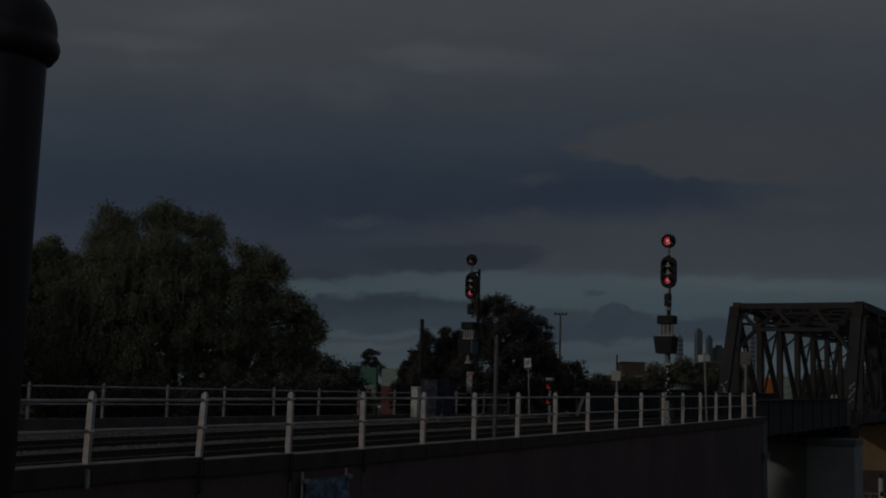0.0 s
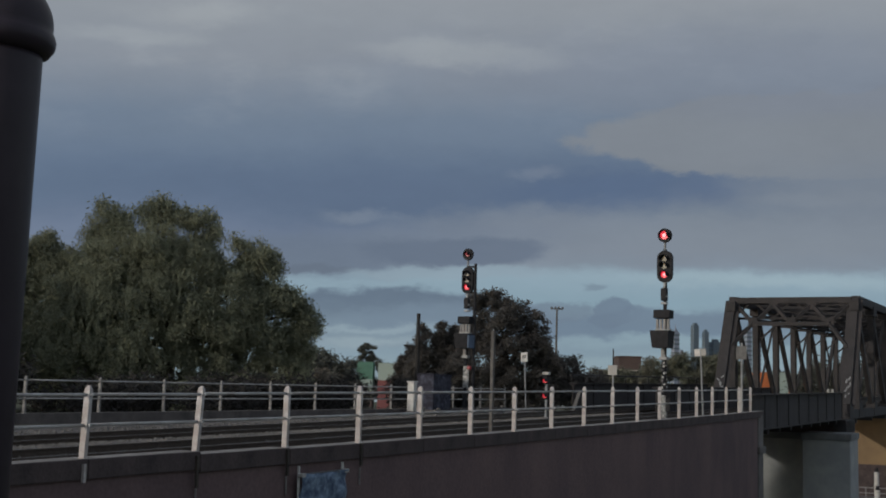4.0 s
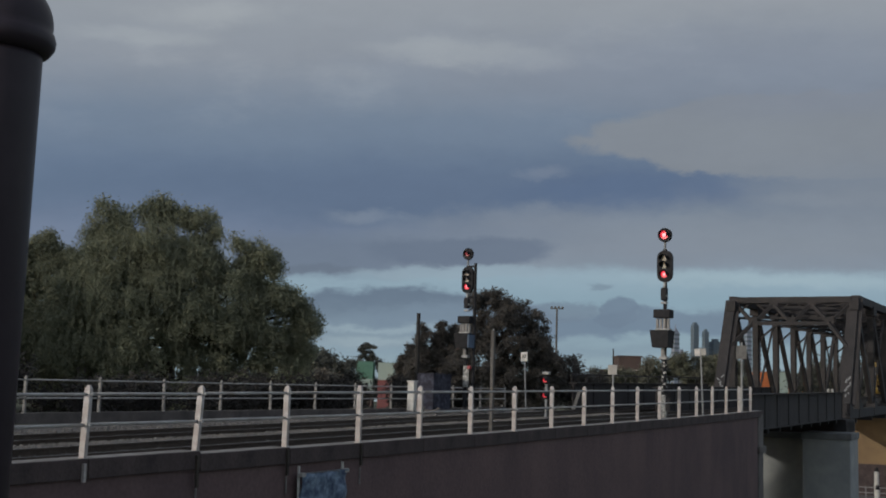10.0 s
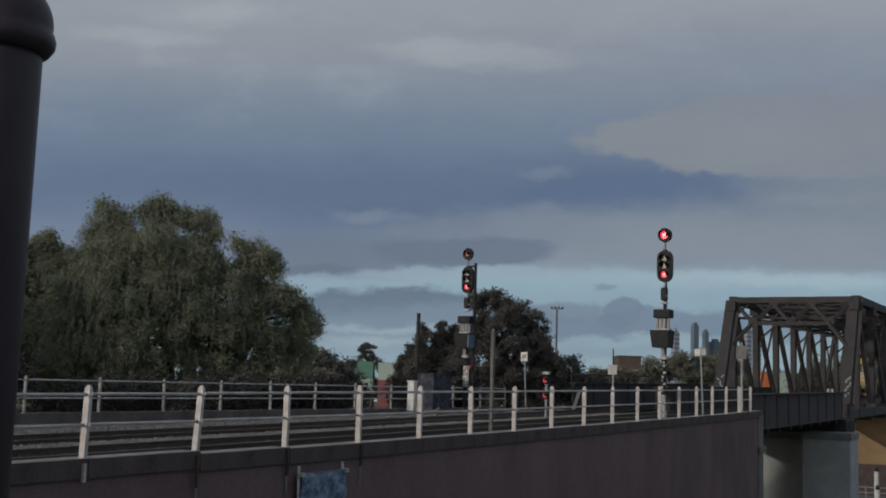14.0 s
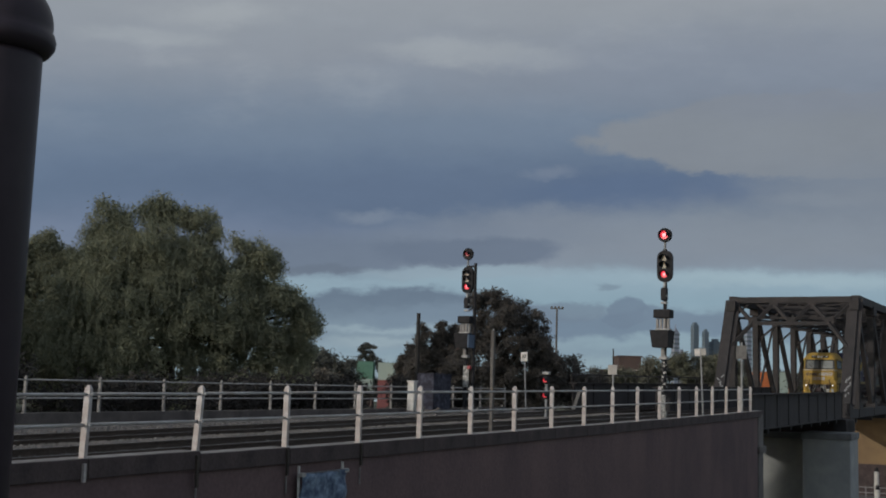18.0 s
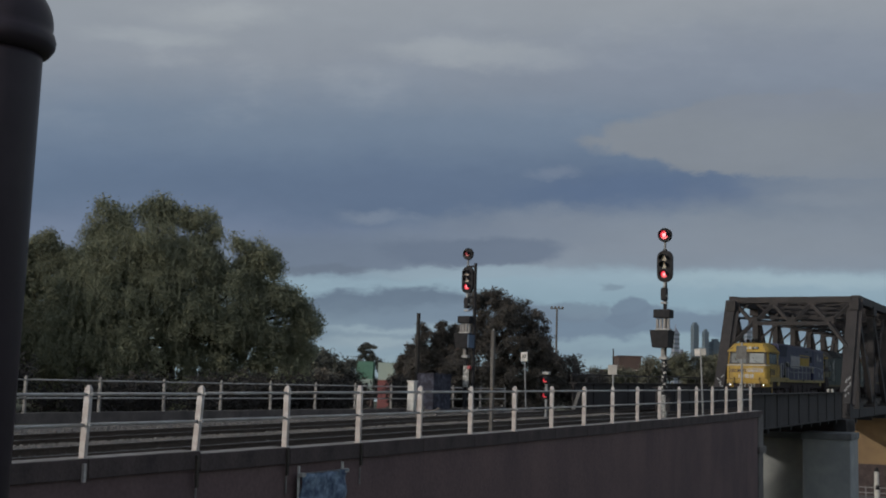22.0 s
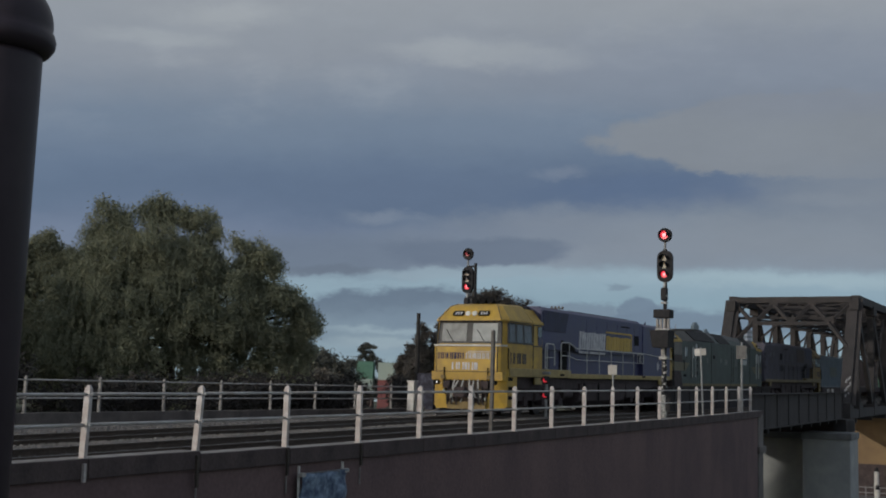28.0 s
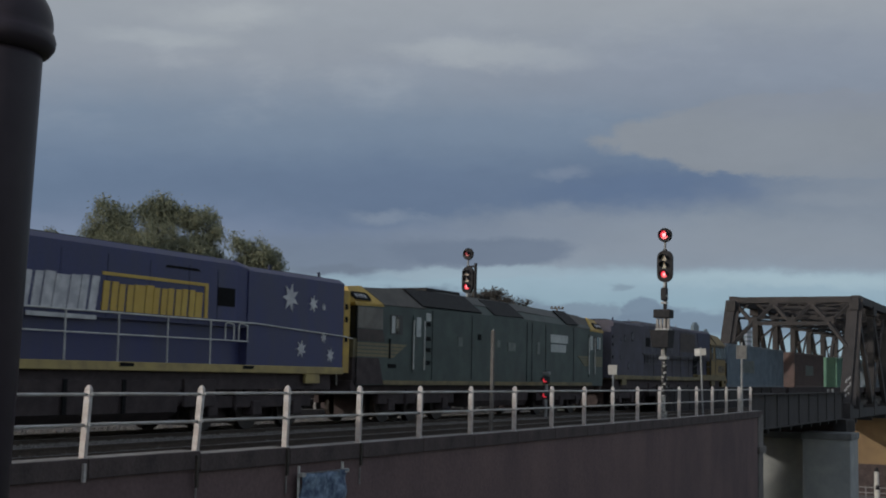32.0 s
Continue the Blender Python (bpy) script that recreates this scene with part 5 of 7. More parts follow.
        for side in (-1, 1):
            w = side * 1.418
            for k in range(4):
                z, e = 1.93 + 0.107 * k, 2.3 + 0.22 * k
                pts = [(a + f * 0.1, w, z), (a + f * e, w, z), (a + f * (e + 0.2), w, z + 0.085), (a + f * 0.1, w, z + 0.085)]
                part("yellow_stripe", plate(B(), pts, 0.014), CREAM, root, "dull yellow side stripe")
            part("roof_shoulder", plate(B(), [(a + f * 1.7, side * 1.425, 3.455), (a + f * 4.4, side * 1.425, 3.49), (a + f * 3.5, side * 0.985, 4.05), (a + f * 1.1, side * 1.02, 3.94)], 0.014), ROOF_BROWN, root, "brown-stained roof shoulder")
            if f > 0:
                part("quarter_panel", plate(B(), [(a + 0.12, w, 2.74), (a + 1.6, w, 2.74), (a + 1.6, w, 3.34), (a + 0.12, w, 3.34)], 0.016), CAB_TAN, root, "dull grey-brown cab quarter panel")
                part("brown_band", plate(B(), [(a + 0.12, w, 2.37), (a + 1.75, w, 2.37), (a + 1.6, w, 2.72), (a + 0.12, w, 2.72)], 0.016), CAB_BROWN, root, "grimy brown band under the cab quarter panel")
                part("drain_slot", side_plate(B(), a + 2.0, a + 2.09, 1.9, 2.48, w + side * 0.012), RUBBER, root)
                part("nose_grime", plate(B(), [(a + 0.12, w, 1.14), (a + 1.7, w, 1.14), (a + 1.4, w, 1.9), (a + 0.12, w, 1.9)], 0.016), UNDER, root)
            cw, cd = (2.1, 3.55) if f > 0 else (0.3, 1.15)
            win = part("cab_window", side_plate(B(), min(a + f * cw, a + f * (cw + 0.75)), max(a + f * cw, a + f * (cw + 0.75)), 2.62, 3.2, w), CAB_GREY, root)
            for d, glass in ((0.05, PALE), (0.31, GLASS_DARK)):
                part("pane", side_plate(B(), min(a + f * (cw + d), a + f * (cw + d + 0.2)), max(a + f * (cw + d), a + f * (cw + d + 0.2)), 2.66, 3.16, w + side * 0.008), glass, win)
            door = part("cab_door", side_plate(B(), min(a + f * cd, a + f * (cd + 0.65)), max(a + f * cd, a + f * (cd + 0.65)), 1.5, 3.25, w), GREEN, root)
            part("door_window", side_plate(B(), min(a + f * (cd + 0.2), a + f * (cd + 0.5)), max(a + f * (cd + 0.2), a + f * (cd + 0.5)), 2.6, 3.2, w + side * 0.008), PALE, door)
            for c in (-0.02, 0.72):
                part("grab_rail", tube_path(B(), [(a + f * (cd + c), side * 1.46, 1.6), (a + f * (cd + c), side * 1.46, 3.1)], 0.022), SILVER, door)
            if f > 0:
                for z in (1.75, 2.15, 2.5, 2.95):
                    part("step_hole", side_plate(B(), a + 4.45, a + 4.75, z, z + 0.13, w), RUBBER, root)
                part("lamp_plate", side_plate(B(), a + 4.43, a + 4.75, 3.12, 3.36, w), PALE, root)
    for side in (-1, 1):
        for u0, u1 in ((4.1, 8.9), (9.7, 12.7), (16.9, 18.6)):
            bm = plate(B(), [(u0 + 0.2, side * 1.40, 3.56), (u1 - 0.1, side * 1.40, 3.58), (u1 - 0.7, side * 0.98, 4.1), (u0 - 0.3, side * 0.98, 4.08)], 0.05)
            g_ob = part("roof_grille", bm, GRILLE, root, "dark sloping grille")
        w = side * 1.418
        up = part("notice_plate", side_plate(B(), 15.3, 17.2, 2.78, 3.1, w), PALE, root, "pale grey plate")
        part("notice_plate", side_plate(B(), 15.35, 17.0, 2.42, 2.72, w), PALE, root, "pale grey plate")
        for u0, u1, z0, z1 in ((6.9, 7.25, 2.4, 2.7), (11.1, 11.8, 2.35, 2.65), (10.1, 10.4, 2.45, 2.7), (13.9, 14.2, 2.3, 2.75)):
            part("patch", side_plate(B(), u0, u1, z0, z1, w), PATCH, root)
        for u in (5.0, 8.0, 12.9, 13.4, 14.8, 17.9):
            part("panel_seam", side_plate(B(), u, u + 0.02, 1.3, 3.45, side * 1.413), GRILLE, root)
        part("vent", side_plate(B(), 8.5, 8.75, 2.65, 2.85, w), RUBBER, root)
        part("side_stripe", side_plate(B(), 1.8, L - 1.8, 1.13, 1.26, w), SILL_CREAM, root, "dull yellow sill stripe")
        part("lifting_hole", side_plate(B(), 2.1, 2.6, 1.62, 1.74, w), RUBBER, root)
    part("roof_hatch", box(B(), 5.6, 8.1, -0.9, 0.9, 4.1, 4.24, 0.03), GRILLE, root, "dark exhaust hatch")
    part("roof_hatch", box(B(), 9.6, 12.6, -0.75, 0.75, 4.08, 4.16, 0.03), GREY_ROOF, root)
    part("underframe", box(B(), 0.8, L - 0.8, -1.15, 1.15, 0.85, 1.13), UNDER, root)
    part("fuel_tank", prism(B(), [(-1.2, 0.4), (1.2, 0.4), (1.35, 0.6), (1.35, 1.0), (-1.35, 1.0), (-1.35, 0.6)], 8.4, 13.2), UNDER, root, "black fuel tank")
    bogie(root, 4.7)
    bogie(root, L - 4.7)
    return root


PATCH = mat("faded_patch", (0.17, 0.195, 0.18), 0.6, vary=0.1, bump=0)


def container_wagon(label, m, colour, length=18.4):
    root = thing("container_wagon", m, label, "wagon", "train")
    part("deck", box(B(), 0.3, length - 0.3, -1.3, 1.3, 0.82, 1.05, 0.02), UNDER, root)
    for w in (-1.25, 1.25):
        part("side_sill", box(B(), 0.3, length - 0.3, w - 0.08, w + 0.08, 0.62, 1.06, 0.02), UNDER, root)
    for u in (2.2, length - 2.2):
        bogie(root, u, 1.75, 2)
    for u in (0.05, length - 0.05):
        part("coupler", box(B(), u - 0.35, u + 0.35, -0.15, 0.15, 0.72, 1.0, 0.03), UNDER, root)
    return root


def container(label, m, colour, length=12.19, height=2.6, marked=True):
    root = thing("shipping_container", m, label, "container", "containers on the train")
    n = int(length / 0.28)
    for side in (-1, 1):
        pts = []
        for k in range(n):
            u = 0.12 + (length - 0.24) * k / n
            d = (length - 0.24) / n
            pts += [(u, 1.20), (u + d * 0.3, 1.20), (u + d * 0.5, 1.165), (u + d * 0.8, 1.165)]
        pts += [(length - 0.12, 1.20), (length - 0.12, 1.12), (0.12, 1.12)]
        prof = [(a, b * side) for a, b in pts]
        part("corrugated_side", prism(B(), prof, 0.12, height - 0.1, "z"), colour, root)
    for u in (0.06, length - 0.06):
        part("end_frame", box(B(), u - 0.06, u + 0.06, -1.22, 1.22, 0.0, height, 0.01), colour, root)
    for side in (-1, 1):
        part("top_rail", box(B(), 0, length, side * 1.18 - 0.04, side * 1.18 + 0.04, height - 0.12, height), colour, root)
        part("bottom_rail", box(B(), 0, length, side * 1.18 - 0.04, side * 1.18 + 0.04, 0.0, 0.14), colour, root)
        if marked:
            word_shapes(root, "owner_bar", PATCH, 4.4, 7.6, 0.9, 1.7, side * 1.215, (1.0, 1.0, 0.6, 1.0), 0.0)
    part("roof_sheet", box(B(), 0.05, length - 0.05, -1.16, 1.16, height - 0.08, height - 0.02), colour, root)
    part("floor_sheet", box(B(), 0.05, length - 0.05, -1.16, 1.16, 0.02, 0.1), colour, root)
    return root


BOX_BLUE = mat("container_blue", (0.15, 0.2, 0.235), 0.6, vary=0.1, scale=1.5, second=(0.09, 0.115, 0.14), bump=0.05)
BOX_RED = mat("container_rust_red", (0.13, 0.078, 0.07), 0.65, vary=0.12, scale=1.5, second=(0.08, 0.055, 0.05), bump=0.05)
BOX_GREEN = mat("container_green", (0.11, 0.23, 0.165), 0.6, vary=0.12, scale=1.5, second=(0.08, 0.18, 0.13), bump=0.05)

TRAIN = []


def joins_train(maker, u, *args, turn=0.0, lift=0.0, **more):
    before = len(WHEELSETS)
    ob = maker(*args, **more)
    mine = WHEELSETS[before:]
    TRAIN.append((ob, u, turn, lift, mine))
    return ob


joins_train(blue_locomotive, 0.0, "lead_locomotive", "yellow-cabbed blue diesel locomotive leading the train, headlights lit", along(0, 0, 0))
joins_train(green_locomotive, 21.85, "second_locomotive", "weathered dark green diesel locomotive with yellow ends", along(0, 0, 0))
joins_train(blue_locomotive, 66.1, "third_locomotive", "dirty blue diesel locomotive coupled cab backwards", along(0, 0, 0), turn=180.0, lit=False, BLUE=BLUE_DIRTY, YELLOW=YELLOW_DIRTY)
for k in range(5):
    u = 66.7 + 18.9 * k
    joins_train(container_wagon, u, "grimy black flat wagon carrying a shipping container", along(0, 0, 0), None)
    colour, tone = ((BOX_BLUE, "pale blue"), (BOX_RED, "rust-red"), (BOX_GREEN, "faded green"), (BOX_BLUE, "pale blue"), (BOX_RED, "rust-red"))[k]
    joins_train(container, u + (0.4 if k == 0 else 3.0), tone + " corrugated steel container on a flat wagon", along(0, 0, 0), colour, lift=1.06, length=17.4 if k == 0 else 12.19)


# ---- signals, signs and boxes by the line ----
RED_LAMP = mat("red_lamp_glow", (0.5, 0.02, 0.03), 0.3, bump=0, emit=(1.0, 0.05, 0.08, 0.85))
RED_CORE = mat("red_lamp_core", (0.8, 0.2, 0.2), 0.3, bump=0, emit=(1.0, 0.28, 0.32, 1.5))
RED_SMALL = mat("red_lamp_small", (0.4, 0.03, 0.04), 0.3, bump=0, emit=(1.0, 0.06, 0.09, 0.5))
RED_DIM = mat("red_lamp_dim", (0.25, 0.05, 0.06), 0.3, bump=0, emit=(1.0, 0.2, 0.22, 0.2))
RED_FAINT = mat("red_lamp_faint", (0.3, 0.04, 0.05), 0.4, bump=0, emit=(1.0, 0.1, 0.1, 0.06))
LENS_DARK = mat("signal_lens", (0.1, 0.12, 0.12), 0.15, vary=0.1, bump=0, spec=0.8)
LENS_PALE = mat("signal_lens_pale", (0.45, 0.42, 0.4), 0.2, vary=0.1, bump=0, spec=0.8)
GALV = mat("galvanised", (0.36, 0.37, 0.37), 0.55, 0.2, vary=0.12, scale=5, second=(0.22, 0.22, 0.22), bump=0.05)
SIGN_WHITE = mat("sign_white", (0.68, 0.67, 0.63), 0.6, vary=0.1, scale=5, second=(0.45, 0.43, 0.4), bump=0)
SIGN_OFF = mat("sign_weathered", (0.4, 0.39, 0.36), 0.6, vary=0.15, scale=5, second=(0.3, 0.29, 0.27), bump=0)
SIGN_GREY = mat("sign_grey", (0.14, 0.137, 0.132), 0.6, vary=0.15, scale=5, bump=0)
STICKER = mat("peeling_paint", (0.55, 0.55, 0.52), 0.8, vary=0.3, scale=9, second=(0.05, 0.05, 0.05), blotch=0.9)
GRAFFITI = mat("painted_over_steel", (0.105, 0.11, 0.15), 0.8, vary=0.5, scale=4.5, second=(0.03, 0.03, 0.042), blotch=0.3, spec=0.2)
SHIELD_BLUE = mat("faded_blue_steel", (0.1, 0.15, 0.23), 0.7, vary=0.2, scale=4, second=(0.06, 0.09, 0.14))
TIMBER = mat("grey_timber", (0.155, 0.145, 0.135), 0.9, vary=0.25, scale=4, second=(0.095, 0.088, 0.082), bump=0.3)
BLUE_CLOTH = mat("blue_cloth", (0.27, 0.36, 0.45), 0.9, vary=0.35, scale=7, second=(0.06, 0.085, 0.14), blotch=0.5, bump=0.4, bump_scale=30)


def lamp_unit(parent, x, y, z, lens, core=None, r=0.1):
    """A lens with its hood, facing the -x way."""
    lens_ob = part("lens", rod(B(), (x, y, z), (x - 0.03, y, z), r, n=16), lens, parent)
    if core:
        part("lamp_core", rod(B(), (x - 0.031, y, z), (x - 0.042, y, z), r * 0.45, n=12), core, lens_ob)
    bm = B()
    n = 12
    for k in range(n):
        a0, a1 = math.pi * (-0.12 + 1.24 * k / n), math.pi * (-0.12 + 1.24 * (k + 1) / n)
        c = [(x - dx, y + rr * math.cos(a), z + rr * math.sin(a)) for a, dx, rr in ((a0, 0, r * 1.1), (a1, 0, r * 1.1), (a1, 0.22, r * 1.06), (a0, 0.22, r * 1.06))]
        plate(bm, c, 0.008)
    part("hood", bm, SIGNAL_BLACK, lens_ob)


def capsule(bm, half, z0, z1, x0, x1, n=10):
    prof = [(half * math.cos(math.pi * k / n), z1 - half + half * math.sin(math.pi * k / n)) for k in range(n + 1)]
    prof += [(half * math.cos(math.pi + math.pi * k / n), z0 + half + half * math.sin(math.pi + math.pi * k / n)) for k in range(n + 1)]
    return prism(bm, prof, x0, x1)


def signal_on_mast(m, label, mast_off, lit_top, scale=1.0):
    root = thing("railway_signal", m, label, "railway signal", "railway signals")
    # heads face down the line (-x)
    part("mast", rod(B(), (0.05, mast_off, 0), (0.05, mast_off, 6.1 if mast_off else 5.9), 0.075, 0.065, n=12), SIGNAL_BLACK, root, "black tubular mast")
    top = part("marker_head", rod(B(), (-0.08, 0, 6.5), (0.05, 0, 6.5), 0.25, n=24), SIGNAL_BLACK, root, "round black upper head")
    lamp_unit(top, -0.08, 0, 6.5, RED_LAMP if lit_top else RED_DIM, RED_CORE if lit_top else None, 0.15 if lit_top else 0.1)
    part("neck", rod(B(), (0, 0, 5.9), (0, 0, 6.28), 0.045, n=8), GALV, root, "pale neck tube")
    head = part("main_head", capsule(B(), 0.285, 4.82, 5.96, -0.05, 0.08), SIGNAL_BLACK, root, "black three-lamp head with rounded ends")
    for k, z in enumerate((5.68, 5.42, 5.1)):
        lamp_unit(head, -0.05, 0, z, (LENS_DARK, LENS_DARK, RED_LAMP)[k] if lit_top else (LENS_PALE, LENS_PALE, RED_LAMP)[k], RED_CORE if k == 2 else None, 0.12)
    part("neck", rod(B(), (0, 0, 4.3), (0, 0, 4.84), 0.05, n=8), STICKER, root, "pale neck tube")
    part("bracket", box(B(), -0.04, 0.06, min(0, mast_off) - 0.05, max(0, mast_off) + 0.05, 5.92, 6.0), SIGNAL_BLACK, root)
    part("bracket", box(B(), -0.04, 0.06, min(0, mast_off) - 0.05, max(0, mast_off) + 0.05, 4.6, 4.68), SIGNAL_BLACK, root)
    part("junction_box", box(B(), -0.1, 0.1, -0.09, 0.12, 4.18, 4.62, 0.02), SIGNAL_BLACK, root)
    for z in (4.05, 4.3):
        part("clamp", box(B(), -0.09, 0.09, -0.1, 0.1, z, z + 0.07), GALV, root)
    # indicator hoods
    up = part("upper_indicator", box(B(), -0.3, 0.1, -0.31, 0.31, 3.54, 3.84, 0.03), SIGNAL_BLACK, root, "black indicator box with pale lamps under it")
    for y in (-0.2, -0.06, 0.08, 0.21):
        part("pale_lamp", rod(B(), (-0.12, y, 3.18), (-0.12, y, 3.52), 0.055, n=8), LENS_PALE, up)
    part("tray", box(B(), -0.2, 0.08, -0.26, 0.26, 3.12, 3.17), GALV, up)
    bm = loft(B(), [[(-0.42, -0.29, 2.5), (0.1, -0.29, 2.5), (0.1, 0.29, 2.5), (-0.42, 0.29, 2.5)],
                    [(-0.5, -0.345, 3.1), (0.1, -0.345, 3.1), (0.1, 0.345, 3.1), (-0.5, 0.345, 3.1)]])
    part("route_indicator", bm, SIGNAL_BLACK, root, "black hooded route indicator")
    part("pale_lamp", rod(B(), (-0.05, 0.02, 2.2), (-0.05, 0.02, 2.48), 0.08, n=8), LENS_PALE, root)
    part("ring", box(B(), -0.12, 0.12, -0.16, 0.16, 2.08, 2.2, 0.03), GALV, root)
    part("lower_mast", rod(B(), (0.0, 0, 0), (0.0, 0, 2.6), 0.085, n=12), SIGNAL_BLACK, root)
    return root


sig = signal_on_mast(on(24.38, -6.55, 0.05, turn=-6), "tall black railway signal showing two reds beside the wall railing", 0.0, True)
for k in range(11):
    z = 0.95 + 0.125 * k
    y = 0.05 * math.sin(k * 2.3)
    part("sticker", box(B(), -0.1, -0.084, y - 0.04, y + 0.035, z, z + 0.06 + 0.03 * (k % 2), 0.006), SIGN_OFF if k % 3 else SIGN_GREY, sig, "torn pale sticker on the mast")
    part("sticker", box(B(), y - 0.04, y + 0.035, -0.1, -0.084, z + 0.04, z + 0.1, 0.006), SIGN_OFF if k % 2 else SIGN_GREY, sig, "torn pale sticker on the mast")
part("mast_foot", rod(B(), (0, 0, 0), (0, 0, 0.85), 0.13, n=12), STICKER, sig, "pale scuffed mast foot")
part("cable_box", box(B(), -0.1, 0.12, -0.3, -0.1, 0.3, 0.95, 0.02), SIGNAL_BLACK, sig)

sig = signal_on_mast(on(31.9, 4.67, 0.05, turn=-6) @ Matrix.Diagonal((1.0, 1.0, 1.045, 1)), "tall black railway signal with a red lamp beyond the tracks", -0.36, False)
part("mast_lamp", rod(B(), (-0.25, -0.3, 1.68), (-0.12, -0.3, 1.68), 0.075, n=12), RED_FAINT, sig, "small red mast lamp")
part("mast_plate", box(B(), -0.16, -0.12, -0.26, 0.02, 0.85, 1.75, 0.01), STICKER, sig)
part("side_shield", box(B(), -0.5, 0.05, -0.42, -0.36, 2.5, 3.05), SHIELD_BLUE, sig, "faded blue side shield")


def dwarf_signal():
    root = thing("dwarf_signal", on(25.23, -1.8, -0.15, turn=-6), "low two-lamp railway signal showing red between the tracks", "railway signal", "railway signals")
    part("post", rod(B(), (0, 0, 0), (0, 0, 1.5), 0.05, n=10), GALV, root)
    for z in (1.48, 0.92):
        head = part("lamp_case", box(B(), -0.1, 0.1, -0.1, 0.1, z - 0.14, z + 0.14, 0.03), SIGNAL_BLACK, root)
        lamp_unit(head, -0.1, 0, z, RED_SMALL, None, 0.085)
    part("foot", box(B(), -0.14, 0.14, -0.14, 0.14, 0, 0.12, 0.02), CONCRETE, root)
    part("top_cap", box(B(), -0.1, 0.08, -0.14, 0.14, 1.69, 1.8, 0.02), GALV, root, "pale top cap")
    return root


dwarf_signal()


def sign_post(m, label, post_top, plates, lean=0.0, thick=0.035, material=None):
    root = thing("track_sign", m @ pose(0, 0, 0, lean, 0, 0), label, "sign", "track signs")
    part("post", rod(B(), (0, 0, 0), (0, 0, post_top), thick, n=8), material or GALV, root)
    for y0, y1, z0, z1, stuff in plates:
        pl = part("plate", box(B(), -0.055, -0.035, y0, y1, z0, z1, 0.004), stuff, root)
        h = z1 - z0
        if stuff is SIGN_WHITE and h > 0.3:
            part("strokes", box(box(B(), -0.06, -0.055, y0 + 0.1, y0 + 0.17, z0 + h * 0.35, z1 - h * 0.25), -0.06, -0.055, y1 - 0.17, y1 - 0.1, z0 + h * 0.35, z1 - h * 0.25), SIGN_GREY, pl, "faint illegible strokes")
    return root


sign_post(on(21.95, -5.5, -0.2, turn=-12), "weathered white track sign on a thin post", 2.1, [(-0.175, 0.175, 1.77, 2.1, SIGN_OFF)])
sign_post(on(30.45, -6.35, 0.0, turn=-12), "leaning post with two small pale plates", 2.75, [(-0.25, -0.02, 2.42, 2.68, SIGN_OFF), (0.02, 0.25, 2.4, 2.69, SIGN_WHITE)], lean=-2.5)
sign_post(on(37.4, -6.25, 0.05, turn=-12), "grey square sign on a stout pale post", 3.1, [(-0.25, 0.25, 2.36, 2.95, SIGN_GREY)], thick=0.05)
sign_post(on(38.8, 4.6, -0.1, turn=-8), "white speed board on a leaning pale post", 2.6, [(-0.19, 0.19, 2.3, 2.75, SIGN_WHITE)], lean=-2.8)
fat = thing("marker_stump", on(36.75, -6.35, 0.0), "thick white weathered stump beside the railing", "post")
part("stump", loft(B(), [[(-0.1, -0.1, 0), (0.09, -0.1, 0), (0.09, 0.1, 0), (-0.1, 0.1, 0)], [(-0.12, -0.1, 0.45), (0.08, -0.1, 0.45), (0.08, 0.1, 0.45), (-0.12, 0.1, 0.45)],
                         [(-0.05, -0.07, 1.15), (0.07, -0.07, 1.15), (0.07, 0.07, 1.15), (-0.05, 0.07, 1.15)]]), SIGN_OFF, fat)

pole = thing("timber_post", on(9.4, -6.6, -0.05, turn=0), "plain weathered grey post behind the railing", "post")
part("shaft", box(B(), -0.05, 0.05, -0.042, 0.042, -0.2, 2.62, 0.012), TIMBER, pole)
part("cap_nail", rod(B(), (0, 0, 2.62), (0, 0, 2.66), 0.015, n=6), GALV, pole)


def cabinet(m, label, lx, ly, h, material, legs=False):
    root = thing("equipment_cabinet", m, label, "cabinet", "lineside cabinets")
    base = 0.12 if not legs else 0.3
    part("plinth", box(B(), -lx / 2 - 0.03, lx / 2 + 0.03, -ly / 2 - 0.03, ly / 2 + 0.03, 0, base, 0.01), CONCRETE, root)
    part("case", box(B(), -lx / 2, lx / 2, -ly / 2, ly / 2, base, h, 0.02), material, root)
    part("lid", box(B(), -lx / 2 - 0.03, lx / 2 + 0.03, -ly / 2 - 0.03, ly / 2 + 0.03, h, h + 0.05, 0.015), material, root)
    door = part("door", box(B(), -lx / 2 + 0.06, lx / 2 - 0.06, -ly / 2 - 0.015, -ly / 2, base + 0.05, h - 0.06, 0.004), material, root)
    part("handle", box(B(), lx / 2 - 0.2, lx / 2 - 0.16, -ly / 2 - 0.04, -ly / 2 - 0.015, h * 0.5, h * 0.5 + 0.14), GALV, door)
    return root


cabinet(on(27.5, 5.0, -0.15), "plain white steel lineside cabinet", 0.27, 0.3, 1.3, SIGN_WHITE)
cabinet(on(30.1, 5.3, -0.15), "dark blue graffiti-covered equipment cabinet", 1.7, 0.8, 1.6, GRAFFITI)


